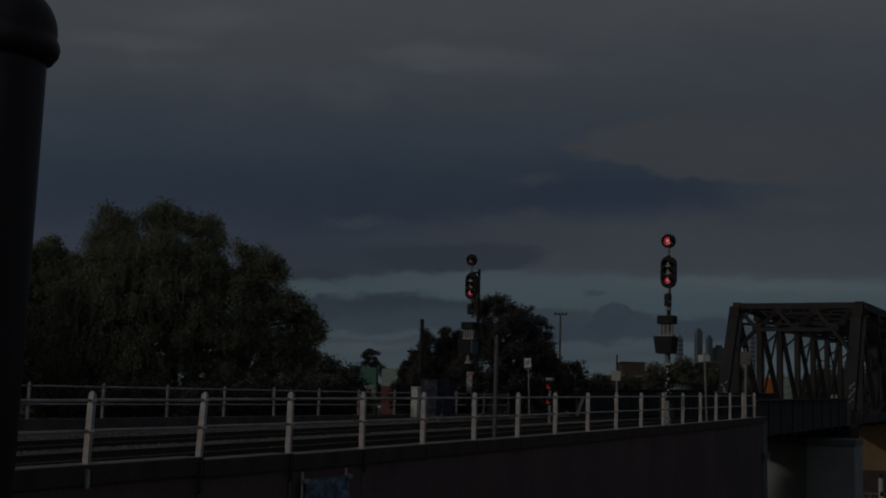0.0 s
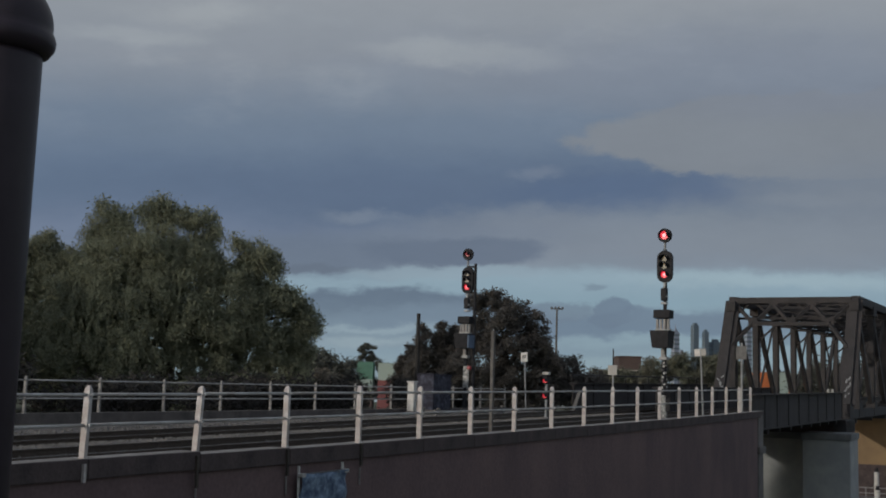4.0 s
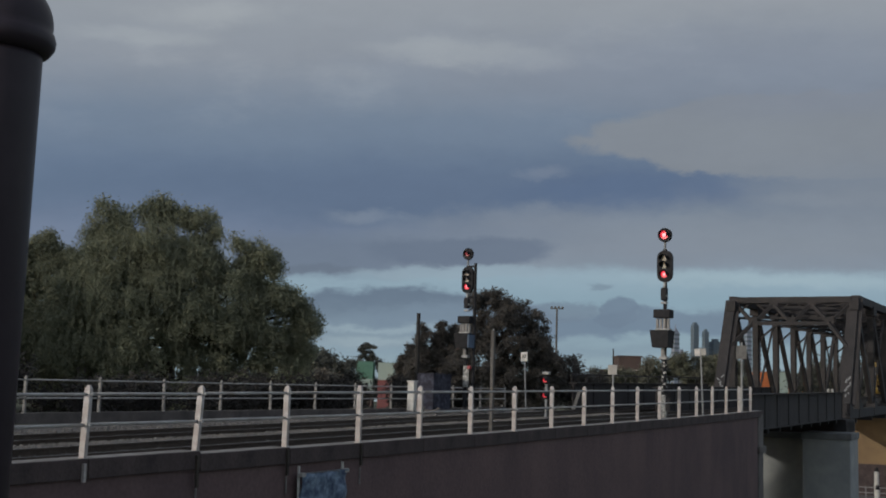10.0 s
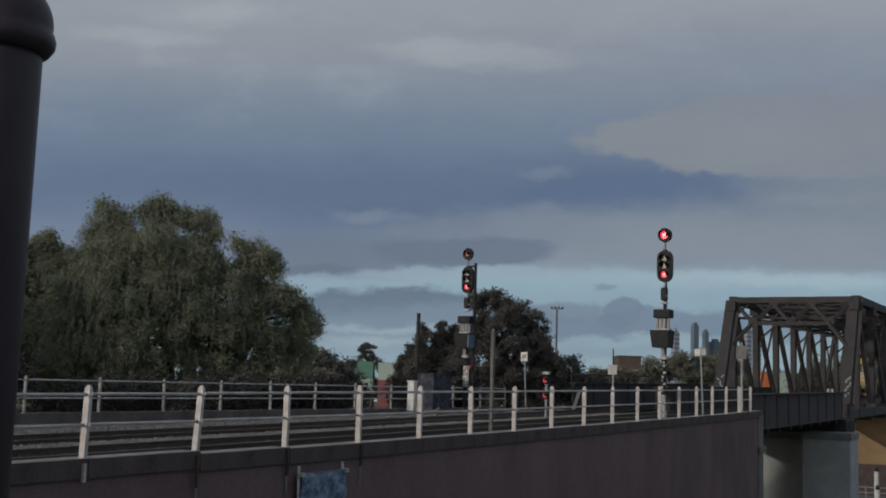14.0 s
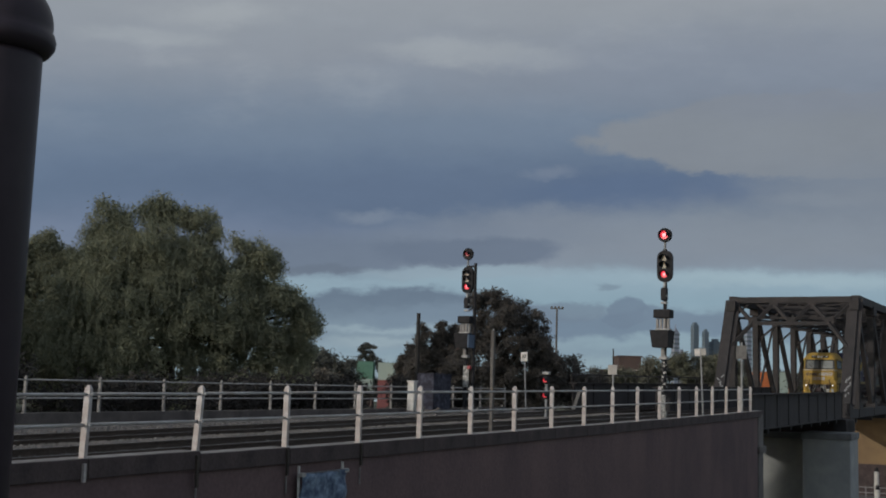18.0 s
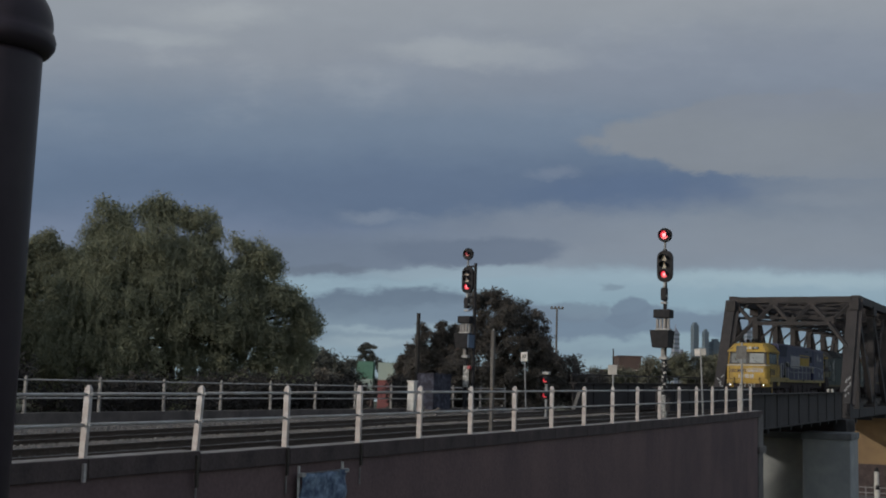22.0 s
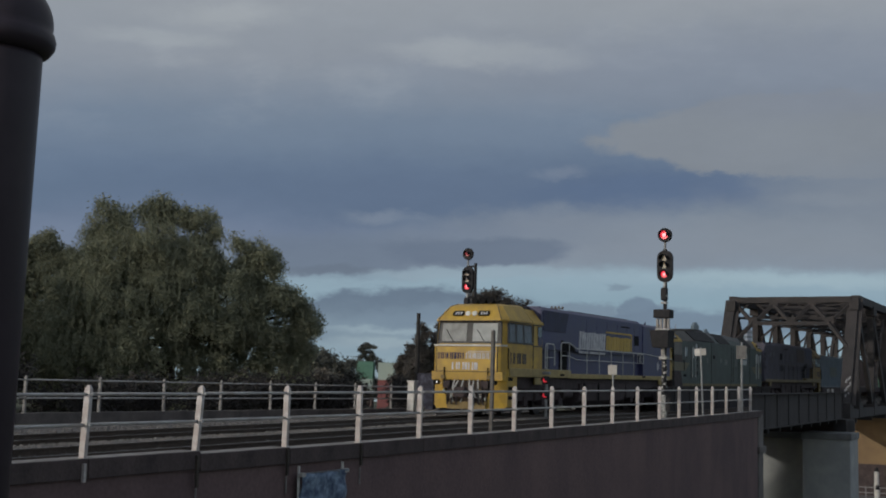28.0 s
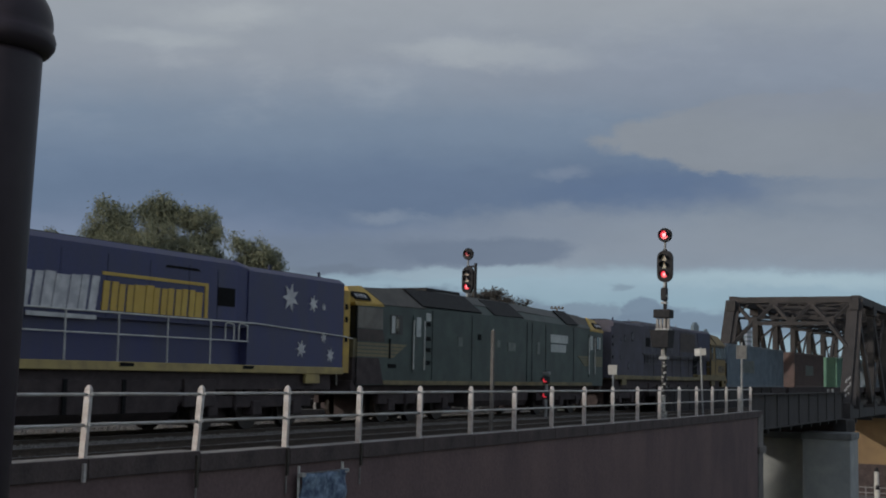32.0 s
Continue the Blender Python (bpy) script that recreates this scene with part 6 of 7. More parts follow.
def tarpaulin():
    root = thing("blue_cloth_banner", along(0.29, fence_w(0.29) - 0.25, -0.01), "faded blue cloth hung between two stakes against the wall", "banner")
    nx, nz = 22, 18
    verts, faces = [], []
    for j in range(nz + 1):
        for i in range(nx + 1):
            x, z = -0.76 + 1.52 * i / nx, -0.31 - 1.5 * j / nz
            sag = 0.02 * math.sin(math.pi * i / nx)
            verts.append((x, 0.025 * math.sin(i * 1.1 + j * 0.35) + 0.09 * noise.noise(Vector((i * 0.3, j * 0.3, 0))), z - sag * (1 - j / nz)))
    for j in range(nz):
        for i in range(nx):
            k = j * (nx + 1) + i
            faces.append((k, k + 1, k + nx + 2, k + nx + 1))
    cloth = part("cloth", (verts, [], faces), BLUE_CLOTH, root, smooth=True)
    solid = cloth.modifiers.new("thickness", "SOLIDIFY")
    solid.thickness = 0.012
    for x in (-0.75, 0.75):
        part("stake", rod(B(), (x, 0.09, -3.2), (x, 0.09, -0.18), 0.026, n=8), SIGN_WHITE, root)
        part("tie", box(B(), x - 0.08, x + 0.06, -0.03, 0.07, -0.37, -0.3, 0.01), SIGN_OFF, root)
    part("batten", box(B(), -0.7, 0.7, 0.03, 0.08, -0.36, -0.31, 0.008), SIGN_GREY, root, "grey batten along the top of the cloth")
    return root


tarpaulin()


def near_post():
    """The dark post beside the camera."""
    base = Vector((-0.812, 2.2, -1.0))
    root = thing("lamp_post", Matrix.Translation(base) @ pose(0, 0, 0, 0, 0.6, 0), "glossy black round steel post with a domed cap", "post")
    h = 2.56
    part("shaft", lathe(B(), [(0.0758, 0), (0.0755, h - 0.02), (0.0745, h)], 64), POST_BLACK, root, smooth=True)
    prof = [(0.0755, h - 0.008), (0.086, h - 0.004), (0.0945, h + 0.008), (0.0965, h + 0.019), (0.0935, h + 0.03), (0.0895, h + 0.036)]
    for k in range(0, 13):
        a = math.pi / 2 * k / 12
        prof.append((0.0895 * math.cos(a) + 0.0005, h + 0.045 + 0.086 * math.sin(a)))
    part("domed_cap", lathe(B(), prof, 48), POST_BLACK, root, "black domed cap with a beaded rim", smooth=True)
    part("base_flange", lathe(B(), [(0.14, 0), (0.14, 0.03), (0.09, 0.05)], 32), POST_BLACK, root)
    return root


near_post()

# ballast stones that catch the eye along the near edge
def stones():
    rng = np.random.default_rng(4)
    verts, faces = [], []
    base = np.array([(1, 0, 0), (-1, 0, 0), (0, 1, 0), (0, -1, 0), (0, 0, 1), (0, 0, -1)], float)
    tri = np.array([(0, 2, 4), (2, 1, 4), (1, 3, 4), (3, 0, 4), (2, 0, 5), (1, 2, 5), (3, 1, 5), (0, 3, 5)])
    count = 24000
    s = rng.uniform(-10, 34, count)
    band = rng.choice(4, count, p=[0.32, 0.14, 0.14, 0.4])
    w = np.choose(band, [rng.uniform(-2.3, -1.15, count), rng.uniform(-6.2, -4.9, count), rng.uniform(1.3, 4.5, count), rng.uniform(-4.9, 1.3, count)])
    for k in range(count):
        size = rng.uniform(0.022, 0.055)
        pts = base * size * rng.uniform(0.6, 1.3, (6, 3))
        a = rng.uniform(0, 6.28)
        c, d = math.cos(a), math.sin(a)
        pts = pts @ np.array([(c, d, 0), (-d, c, 0), (0, 0, 1)])
        z = -0.155 if w[k] > -5.3 else -0.16 - 0.15 * (-5.3 - w[k])
        if -2.2 < w[k] < -1.25:
            z = -0.085
        n = len(verts)
        verts.extend((pts + np.array((s[k], w[k], z))).tolist())
        faces.extend((tri + n).tolist())
    ob = part("ballast_stones", (verts, [], faces), BALLAST, m=along(0, 0, 0))
    return tagged(ob, "loose grey-brown ballast stones between the tracks", "ballast", kind="stuff")


stones()


# ---- trees, far side and distance ----
def leaves(rng, centres, radii, count, size, droop=0.0, squash=0.8, airy_above=1e9):
    """Small leaf sprays spread through clumps: denser near each clump's skin."""
    centres, radii = np.array(centres, float), np.array(radii, float)
    share = radii ** 2.2 * np.where(centres[:, 2] > airy_above, 0.5, 1.0)
    pick = rng.choice(len(radii), count, p=share / share.sum())
    d = rng.normal(size=(count, 3))
    d /= np.linalg.norm(d, axis=1)[:, None]
    r = radii[pick] * rng.uniform(0.0, 1.0, count) ** 0.6 * rng.uniform(0.7, 1.35, count)
    p = centres[pick] + d * r[:, None] * np.array((1, 1, squash))
    p[:, 2] -= droop * rng.uniform(0, 1, count) ** 2 * radii[pick]
    a = rng.normal(size=(count, 3))
    a[:, 2] = a[:, 2] * 0.7 - droop * 0.9
    a /= np.linalg.norm(a, axis=1)[:, None]
    b = np.cross(a, rng.normal(size=(count, 3)))
    b /= np.linalg.norm(b, axis=1)[:, None]
    ln = size * rng.uniform(0.7, 1.5, count)[:, None]
    wd = ln * 0.3
    quad = np.stack([p - a * ln * 0.5, p + b * wd * 0.5, p + a * ln * 0.5, p - b * wd * 0.5], 1).reshape(-1, 3)
    return quad


def hanging(rng, clumps, count, leaf, per=13):
    """Pendulous twigs: leaves strung down from points on the clumps' skins."""
    share = clumps[:, 3] ** 2
    pick = rng.choice(len(clumps), count, p=share / share.sum())
    d = rng.normal(size=(count, 3))
    d[:, 2] = np.abs(d[:, 2]) * 0.6 - 0.25
    d /= np.linalg.norm(d, axis=1)[:, None]
    start = clumps[pick, :3] + d * clumps[pick, 3:4] * rng.uniform(0.75, 1.18, (count, 1))
    drop = rng.uniform(0.35, 1.15, count)
    lean_to = d * np.array((0.25, 0.25, 0.0))
    f = np.linspace(0.0, 1.0, per)[None, :, None]
    p = start[:, None, :] + f * lean_to[:, None, :] - np.concatenate([np.zeros((count, per, 2)), (f * drop[:, None, None])], 2)
    p = p.reshape(-1, 3) + rng.normal(size=(count * per, 3)) * 0.035
    n = len(p)
    a = rng.normal(size=(n, 3)) * 0.45
    a[:, 2] -= 0.9
    a /= np.linalg.norm(a, axis=1)[:, None]
    b = np.cross(a, rng.normal(size=(n, 3)))
    b /= np.linalg.norm(b, axis=1)[:, None]
    ln = leaf * rng.uniform(0.6, 1.2, n)[:, None]
    wd = ln * 0.26
    return np.stack([p - a * ln * 0.5, p + b * wd * 0.5, p + a * ln * 0.5, p - b * wd * 0.5], 1).reshape(-1, 3)


def quads_mesh(name, quad, material, parent, label=""):
    me = bpy.data.meshes.new(name)
    n = len(quad) // 4
    me.vertices.add(len(quad))
    me.vertices.foreach_set("co", quad.astype(np.float32).ravel())
    me.loops.add(n * 4)
    me.loops.foreach_set("vertex_index", np.arange(n * 4, dtype=np.int32))
    me.polygons.add(n)
    me.polygons.foreach_set("loop_start", np.arange(0, n * 4, 4, dtype=np.int32))
    me.update(calc_edges=True)
    me.materials.append(material)
    ob = new(name, me)
    ob.parent = parent
    if label:
        tagged(ob, label)
    return ob


def tree(x, y, z, height, clumps, count, leaf, material, label, seed, droop=0.2, spread=None, trunk_r=0.28, name="tree", group="trees by the line", squash=0.8, strands=0, airy_above=1e9):
    """clumps: (dx, dy, dz, radius) from the foot."""
    rng = np.random.default_rng(seed)
    root = thing(name, Matrix.Translation((x, y, z)), label, "tree", group)
    bm = B()
    fork = Vector((0.1, 0.0, height * 0.3))
    rod(bm, (0, 0, -0.4), fork, trunk_r, trunk_r * 0.72, n=9)
    for dx, dy, dz, r in clumps:
        if dz > height * 0.3 and r > height * 0.07:
            mid = fork.lerp(Vector((dx, dy, dz)), 0.5) + Vector((rng.uniform(-0.3, 0.3), rng.uniform(-0.3, 0.3), 0.2))
            rod(bm, fork, mid, trunk_r * 0.5, trunk_r * 0.3, n=6)
            rod(bm, mid, (dx, dy, dz), trunk_r * 0.3, trunk_r * 0.08, n=5)
    part("trunk", bm, BARK, root, "grey-brown trunk and limbs")
    fine_c, fine_r = [], []
    for dx, dy, dz, r in clumps:
        k = max(8, int(26 * r))
        for _ in range(k):
            v = rng.normal(size=3)
            v /= np.linalg.norm(v)
            reach = r * rng.uniform(0.35, 1.08)
            fine_c.append((dx + v[0] * reach, dy + v[1] * reach, dz + v[2] * reach * 0.85))
            fine_r.append(rng.uniform(0.28, 0.62) * min(1.0, 0.55 + 0.4 * r))
    quads = leaves(rng, fine_c, fine_r, count, leaf, droop, squash, airy_above)
    if strands:
        quads = np.concatenate([quads, hanging(rng, np.array(clumps, float), strands, leaf)])
    quads_mesh("crown", quads, material, root)
    return root


# big willow-like tree on the far side: foot on the ground, crown to ten metres
tree(-12.2, 58.0, 0.3, 9.6, [(-3.0, 0, 8.75, 0.8), (-3.45, 0.2, 8.1, 0.75), (-2.5, 0.1, 8.2, 0.9), (-3.2, 0.0, 7.3, 0.8), (-1.15, 0.2, 8.85, 0.7), (-0.6, 0, 9.2, 0.68), (-0.1, 0.2, 8.75, 0.72), (0.7, 0.1, 8.7, 0.66), (1.3, 0, 8.7, 0.66), (1.65, 0.1, 8.05, 0.6), (1.2, 0.3, 7.6, 0.8),
                             (-0.8, -0.5, 7.5, 1.4), (0.6, -0.4, 7.0, 1.2), (-2.2, -0.5, 6.6, 1.5), (0.2, -0.7, 5.9, 1.7), (2.0, -0.3, 6.3, 1.05), (2.95, 0, 7.5, 0.55), (3.75, 0.3, 7.35, 0.62), (4.35, 0, 6.75, 0.66), (3.2, 0.2, 6.4, 0.8),
                             (2.7, -0.4, 5.2, 1.5), (4.2, 0, 5.2, 1.15), (5.2, 0, 4.9, 0.85), (5.95, 0.3, 4.5, 0.7), (6.3, 0.1, 3.8, 0.55), (5.7, 0.2, 3.5, 0.7), (6.2, 0.2, 2.8, 0.4), (5.4, 0, 2.5, 0.4), (4.4, -0.5, 3.7, 0.95), (3.0, -0.9, 3.8, 1.1),
                             (1.0, -1.0, 4.2, 1.7), (-1.2, -1.0, 4.6, 2.0), (-3.0, -0.8, 5.0, 1.9), (-3.4, -1.0, 3.0, 2.1), (-1.2, -1.2, 2.6, 1.7), (0.9, -1.1, 2.5, 0.75), (2.5, -0.6, 2.3, 0.5), (3.9, -0.2, 2.2, 0.45), (3.2, -0.5, 0.9, 0.8), (1.4, -0.8, 0.9, 1.1), (-1.4, -1.0, 0.9, 1.7), (5.2, -0.2, 0.9, 0.6),
                             (-3.9, 0, 6.2, 0.8)] + [(0.5 + 0.2 * k, 0.5 * math.sin(k * 1.9), 1.1 + 2.2 * (k * 0.618 % 1.0), 0.3 + 0.16 * (k * 0.37 % 1.0)) for k in range(29)], 265000, 0.15, LEAF,
     "large grey-green willow-like tree with a broad drooping crown", 11, droop=0.75, trunk_r=0.4, strands=3800, airy_above=7.2)
tree(-17.6, 59.0, 0.3, 8.0, [(-0.6, 0, 7.45, 0.7), (-1.5, 0, 6.9, 0.7), (0.3, 0, 6.7, 0.8), (-0.5, 0, 6.4, 1.2), (-1.8, 0, 5.6, 1.4), (0.8, 0, 5.6, 1.4), (-0.6, -0.5, 4.4, 2.1), (1.6, -0.4, 4.2, 1.8), (-2.2, -0.4, 3.2, 2.0), (0.3, -0.8, 2.2, 2.2), (2.2, 0, 2.0, 1.8), (-2.5, 0, 1.4, 1.8), (-1.0, 0, 1.0, 1.5), (0.9, 0.3, 0.9, 1.5), (2.4, 0.2, 0.7, 1.3)], 110000, 0.155, LEAF,
     "grey-green tree with a pointed top beside the large willow", 12, droop=0.5, strands=1500)
# trees added along the line, out of view, to shade the two trees' feet
for k, (x, y, top) in enumerate(((-29.0, 55.0, 7.9), (-25.5, 50.0, 8.2), (-22.5, 45.5, 7.9))):
    cl = [(0.9 * math.sin(j * 2.4 + k), 0.9 * math.cos(j * 2.4 + k), top - 1.0 - 0.95 * j, 1.25 + 0.16 * j) for j in range(8)]
    tree(x, y, 0.2, top, cl, 16000, 0.34, LEAF, "unseen grey-green tree added to shade the foot of the willow", 61 + k, droop=0.4)
# dark conifers and gums behind the signal
tree(3.7, 76.0, 0.6, 7.2, [(-1.4, 0, 6.2, 0.8), (-0.6, 0, 6.5, 0.8), (0.6, 0, 6.0, 0.9), (1.6, 0, 5.2, 0.9), (0, -0.3, 4.9, 1.7), (-1.5, 0, 4.4, 1.3), (1.9, 0, 3.9, 1.2), (2.6, 0, 3.0, 0.9), (0.2, -0.4, 3.0, 2.1), (-1.6, -0.3, 2.5, 1.6), (2.3, -0.2, 1.7, 1.5), (0, -0.4, 1.3, 1.8)], 50000, 0.19, LEAF_DARK,
     "dark bushy evergreen tree behind the signal", 13, droop=0.1)
for k, (dx, top, r) in enumerate(((-1.3, 5.2, 0.85), (-0.2, 5.45, 0.75), (0.45, 5.2, 0.85), (-2.45, 3.3, 0.8), (-1.9, 4.0, 0.9), (1.3, 4.9, 0.9))):
    cl = [(0.12 * math.sin(j * 2.2 + k), 0, top - 0.25 - 0.5 * j, r * (0.28 + 0.13 * j)) for j in range(9) if top - 0.25 - 0.5 * j > 0.4]
    tree(dx + 0.2, 80.0 + 0.5 * k, 0.6, top, cl, 24000, 0.17, LEAF_DARK, "dark ragged conifer beyond the tracks", 20 + k, droop=0.25, trunk_r=0.13)
for k, (x, top) in enumerate(((0.2, 10.6), (1.9, 11.6), (3.6, 10.9))):
    cl = [(0.2 * math.sin(j * 2.2 + k), 0, top - 0.5 - 1.0 * j, 0.42 + 0.22 * j) for j in range(9)]
    tree(x, 174.0 + k, 0.0, top, cl, 14000, 0.34, LEAF_DARK, "dark far conifer behind the small house", 41 + k, droop=0.25, trunk_r=0.2)
tree(8.2, 78.0, 0.6, 3.6, [(-1.6, 0, 3.2, 1.0), (-0.4, 0, 2.6, 1.0), (1.0, 0, 1.8, 1.0), (-1.0, 0, 1.6, 1.3), (0.2, 0, 1.0, 1.3), (1.8, 0, 0.8, 0.9), (-2.6, 0, 1.4, 1.4)], 16000, 0.22, LEAF_DARK, "dark low evergreen bush", 27)


def hedge(pts, count, leaf, material, label, seed, name="shrubbery"):
    """Scrub of many clumps along a stretch."""
    rng = np.random.default_rng(seed)
    root = thing(name, Matrix.Identity(4), label, "bushes", kind="stuff")
    quads_mesh("foliage", leaves(rng, [p[:3] for p in pts], [p[3] for p in pts], count, leaf, 0.15), material, root)
    return root


rng0 = random.Random(5)
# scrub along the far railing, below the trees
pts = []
# raised before the trees so its dark leaves stand in for shade
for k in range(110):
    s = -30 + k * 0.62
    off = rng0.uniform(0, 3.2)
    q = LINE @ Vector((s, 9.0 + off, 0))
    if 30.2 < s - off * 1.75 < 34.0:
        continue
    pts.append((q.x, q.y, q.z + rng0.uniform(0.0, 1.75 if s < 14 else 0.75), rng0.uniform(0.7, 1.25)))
hedge(pts, 75000, 0.2, LEAF_SCRUB_SHADE, "dark scrub along the far side of the line, standing in for tree shade", 31)
LEAF_OLIVE = mat("leaf_olive", (0.175, 0.182, 0.118), 0.85, vary=0.3, scale=0.16, second=(0.12, 0.116, 0.09), bump=0, island=0.4)
LEAF_BROWN = mat("leaf_brown", (0.17, 0.15, 0.12), 0.85, vary=0.3, scale=0.5, second=(0.09, 0.08, 0.066), bump=0, island=0.4)
LEAF_FAR = mat("leaf_far", (0.088, 0.09, 0.072), 0.85, vary=0.3, scale=0.2, second=(0.055, 0.058, 0.05), bump=0, island=0.4)
pts = []
for k in range(70):
    x = -14 + k * 0.36
    low = -7.2 < x < -3.6
    pts.append((x, 118 + rng0.uniform(-4, 4), rng0.uniform(-0.3, 0.1) if low else rng0.uniform(0.8, (4.7 if x < -8 else 3.0) + 1.2 * max(0, math.sin(k * 0.5))), rng0.uniform(0.5, 0.9) if low else rng0.uniform(0.9, 1.5)))
hedge(pts, 42000, 0.38, LEAF_FAR, "far grey-green shrubs and low trees", 32)
pts = []
for k in range(78):
    x = -11.6 + k * 0.08
    pts.append((x, 100 + rng0.uniform(-3, 3), rng0.uniform(0.3, 3.2 - 0.36 * max(0.0, x + 9.6)), rng0.uniform(0.35, 0.75)))
hedge(pts, 15000, 0.24, LEAF_BROWN, "bare brownish shrubs before the stacked containers", 37)
pts = []
for k in range(420):
    x = 22 + (k % 70) * 0.4
    hump = 7.0 + 1.2 * noise.noise(Vector((x * 0.31, 3.3, 0))) - 2.4 * (1 - smooth01(x, 23.4, 25.6)) + 2.3 * smooth01(x, 32.5, 34.5)
    z = rng0.uniform(-0.5, hump)
    pts.append((x + rng0.uniform(-0.8, 0.8), 215 + rng0.uniform(-6, 6), z, rng0.uniform(0.7, 1.5)))
hedge(pts, 130000, 0.4, LEAF_OLIVE, "olive-brown trees on the far bank", 33)
pts = [(62 + rng0.uniform(-8, 9), 196 + rng0.uniform(-6, 6), rng0.uniform(-3, 8.5), rng0.uniform(1.6, 2.8)) for k in range(46)]
hedge(pts, 20000, 0.6, LEAF_FAR, "dark trees behind the bridge", 34)
pts = []
for k in range(150):
    x = 64 + 24 * (k * 0.618 % 1.0)
    pts.append((x, 272 + rng0.uniform(-4, 4), rng0.uniform(-1, 8.8 + 1.5 * math.sin(x * 0.9)), rng0.uniform(1.0, 2.0)))
hedge(pts, 110000, 0.6, LEAF_FAR, "dark woods behind the stacked containers by the bridge", 38)
pts = []
for k in range(90):
    x = -19 + k * 0.18
    pts.append((x, 206 + rng0.uniform(-2, 2), rng0.uniform(1.0, 6.6 + 1.4 * math.sin(k * 0.33) * math.sin(k * 0.11)), rng0.uniform(0.7, 1.2)))
hedge(pts, 30000, 0.4, LEAF_FAR, "grey-green trees behind the stacked containers", 36)
pts = [(-11.8 + rng0.uniform(-1.2, 1.2), 210 + rng0.uniform(-1, 1), 8.9 + rng0.uniform(-1.4, 1.0), rng0.uniform(0.4, 0.65)) for k in range(30)]
tree(-11.8, 210.0, 0.0, 10.0, [(p[0] + 11.8, p[1] - 210, p[2], p[3] * 0.8) for p in pts], 6500, 0.3, LEAF_FAR, "small sparse gum tree in the distance", 35, name="gum_tree")

DISTANT = mat("distant_glass", (0.13, 0.17, 0.2), 0.5, vary=0.08, scale=0.02, second=(0.105, 0.14, 0.17), bump=0)
DISTANT_PALE = mat("distant_concrete", (0.27, 0.295, 0.35), 0.7, vary=0.08, scale=0.02, second=(0.22, 0.245, 0.3), bump=0)
DISTANT_BAND = mat("distant_window", (0.15, 0.19, 0.225), 0.5, vary=0.08, scale=0.02, bump=0)


def tower(x, y, half, top, label, material, cap=False):
    root = thing("tower_block", Matrix.Translation((x, y, 0)) @ pose(0, 0, 0, 0, 0, 20), label, "skyscraper", "city skyline")
    part("shaft", box(B(), -half, half, -half, half, -2, top, 0.6), material, root)
    n = int((top - 20) / 9)
    first = None
    for k in range(n):
        m = Matrix.Translation((0, 0, 24 + 9.0 * k))
        if first is None:
            first = part("window_band", box(B(), -half - 0.15, half + 0.15, -half - 0.15, half + 0.15, -2.0, 2.0), DISTANT_BAND, root, m=m)
        else:
            twin(first, m)
    part("crown", box(B(), -half * 0.6, half * 0.6, -half * 0.6, half * 0.6, top, top + 5, 0.5), DISTANT_PALE if cap else material, root)
    if cap:
        part("spire", rod(B(), (0, 0, top + 5), (0, 0, top + 16), 2.0, 0.3, n=6), DISTANT_PALE, root)
    return root


tower(472, 2600, 6.0, 156, "slim pale skyscraper with a bright crown", DISTANT_PALE, True)
tower(511, 2600, 6.0, 171, "tall blue-grey glass skyscraper", DISTANT)
tower(532.5, 2600, 5.0, 158, "tall grey glass skyscraper", DISTANT)
tower(556, 2620, 9.0, 140, "broad lower grey tower block", DISTANT)
tower(618, 2600, 5.5, 165, "pale skyscraper seen through the bridge", DISTANT_PALE)
tower(638, 2600, 4.5, 155, "pale skyscraper seen through the bridge", DISTANT_PALE)
tower(492, 2640, 5.0, 118, "low pale tower block", DISTANT_PALE)

BRICK_RED = mat("far_brick", (0.105, 0.072, 0.063), 0.85, vary=0.15, scale=0.3, second=(0.075, 0.052, 0.046))
ROOF_DARK = mat("far_roof", (0.11, 0.075, 0.065), 0.8, vary=0.15, scale=0.3)
TILE_RED = mat("far_tile_roof", (0.24, 0.09, 0.07), 0.8, vary=0.2, scale=0.6)
FAR_WALL = mat("far_render", (0.4, 0.36, 0.32), 0.85, vary=0.12, scale=0.3, second=(0.28, 0.25, 0.22))


def house(m, label, lx, ly, h, roof_h, wall, roof, windows=4):
    root = thing("house", m, label, "building", "far buildings")
    part("wall", box(B(), -lx / 2, lx / 2, -ly / 2, ly / 2, 0, h), wall, root)
    if roof_h > 0:
        part("roof", prism(B(), [(-ly / 2 - 0.3, h), (ly / 2 + 0.3, h), (0, h + roof_h)], -lx / 2 - 0.3, lx / 2 + 0.3), roof, root)
    else:
        part("roof", box(B(), -lx / 2 - 0.2, lx / 2 + 0.2, -ly / 2 - 0.2, ly / 2 + 0.2, h, h + 0.35), roof, root)
    for k in range(windows):
        x = -lx / 2 + lx * (k + 0.5) / windows
        win = part("window", box(B(), x - 0.55, x + 0.55, -ly / 2 - 0.05, -ly / 2 + 0.05, h * 0.5, h * 0.8), FAR_WALL, root)
        part("pane", box(B(), x - 0.45, x + 0.45, -ly / 2 - 0.08, -ly / 2 - 0.05, h * 0.52, h * 0.78), GLASS_DARK, win)
    return root


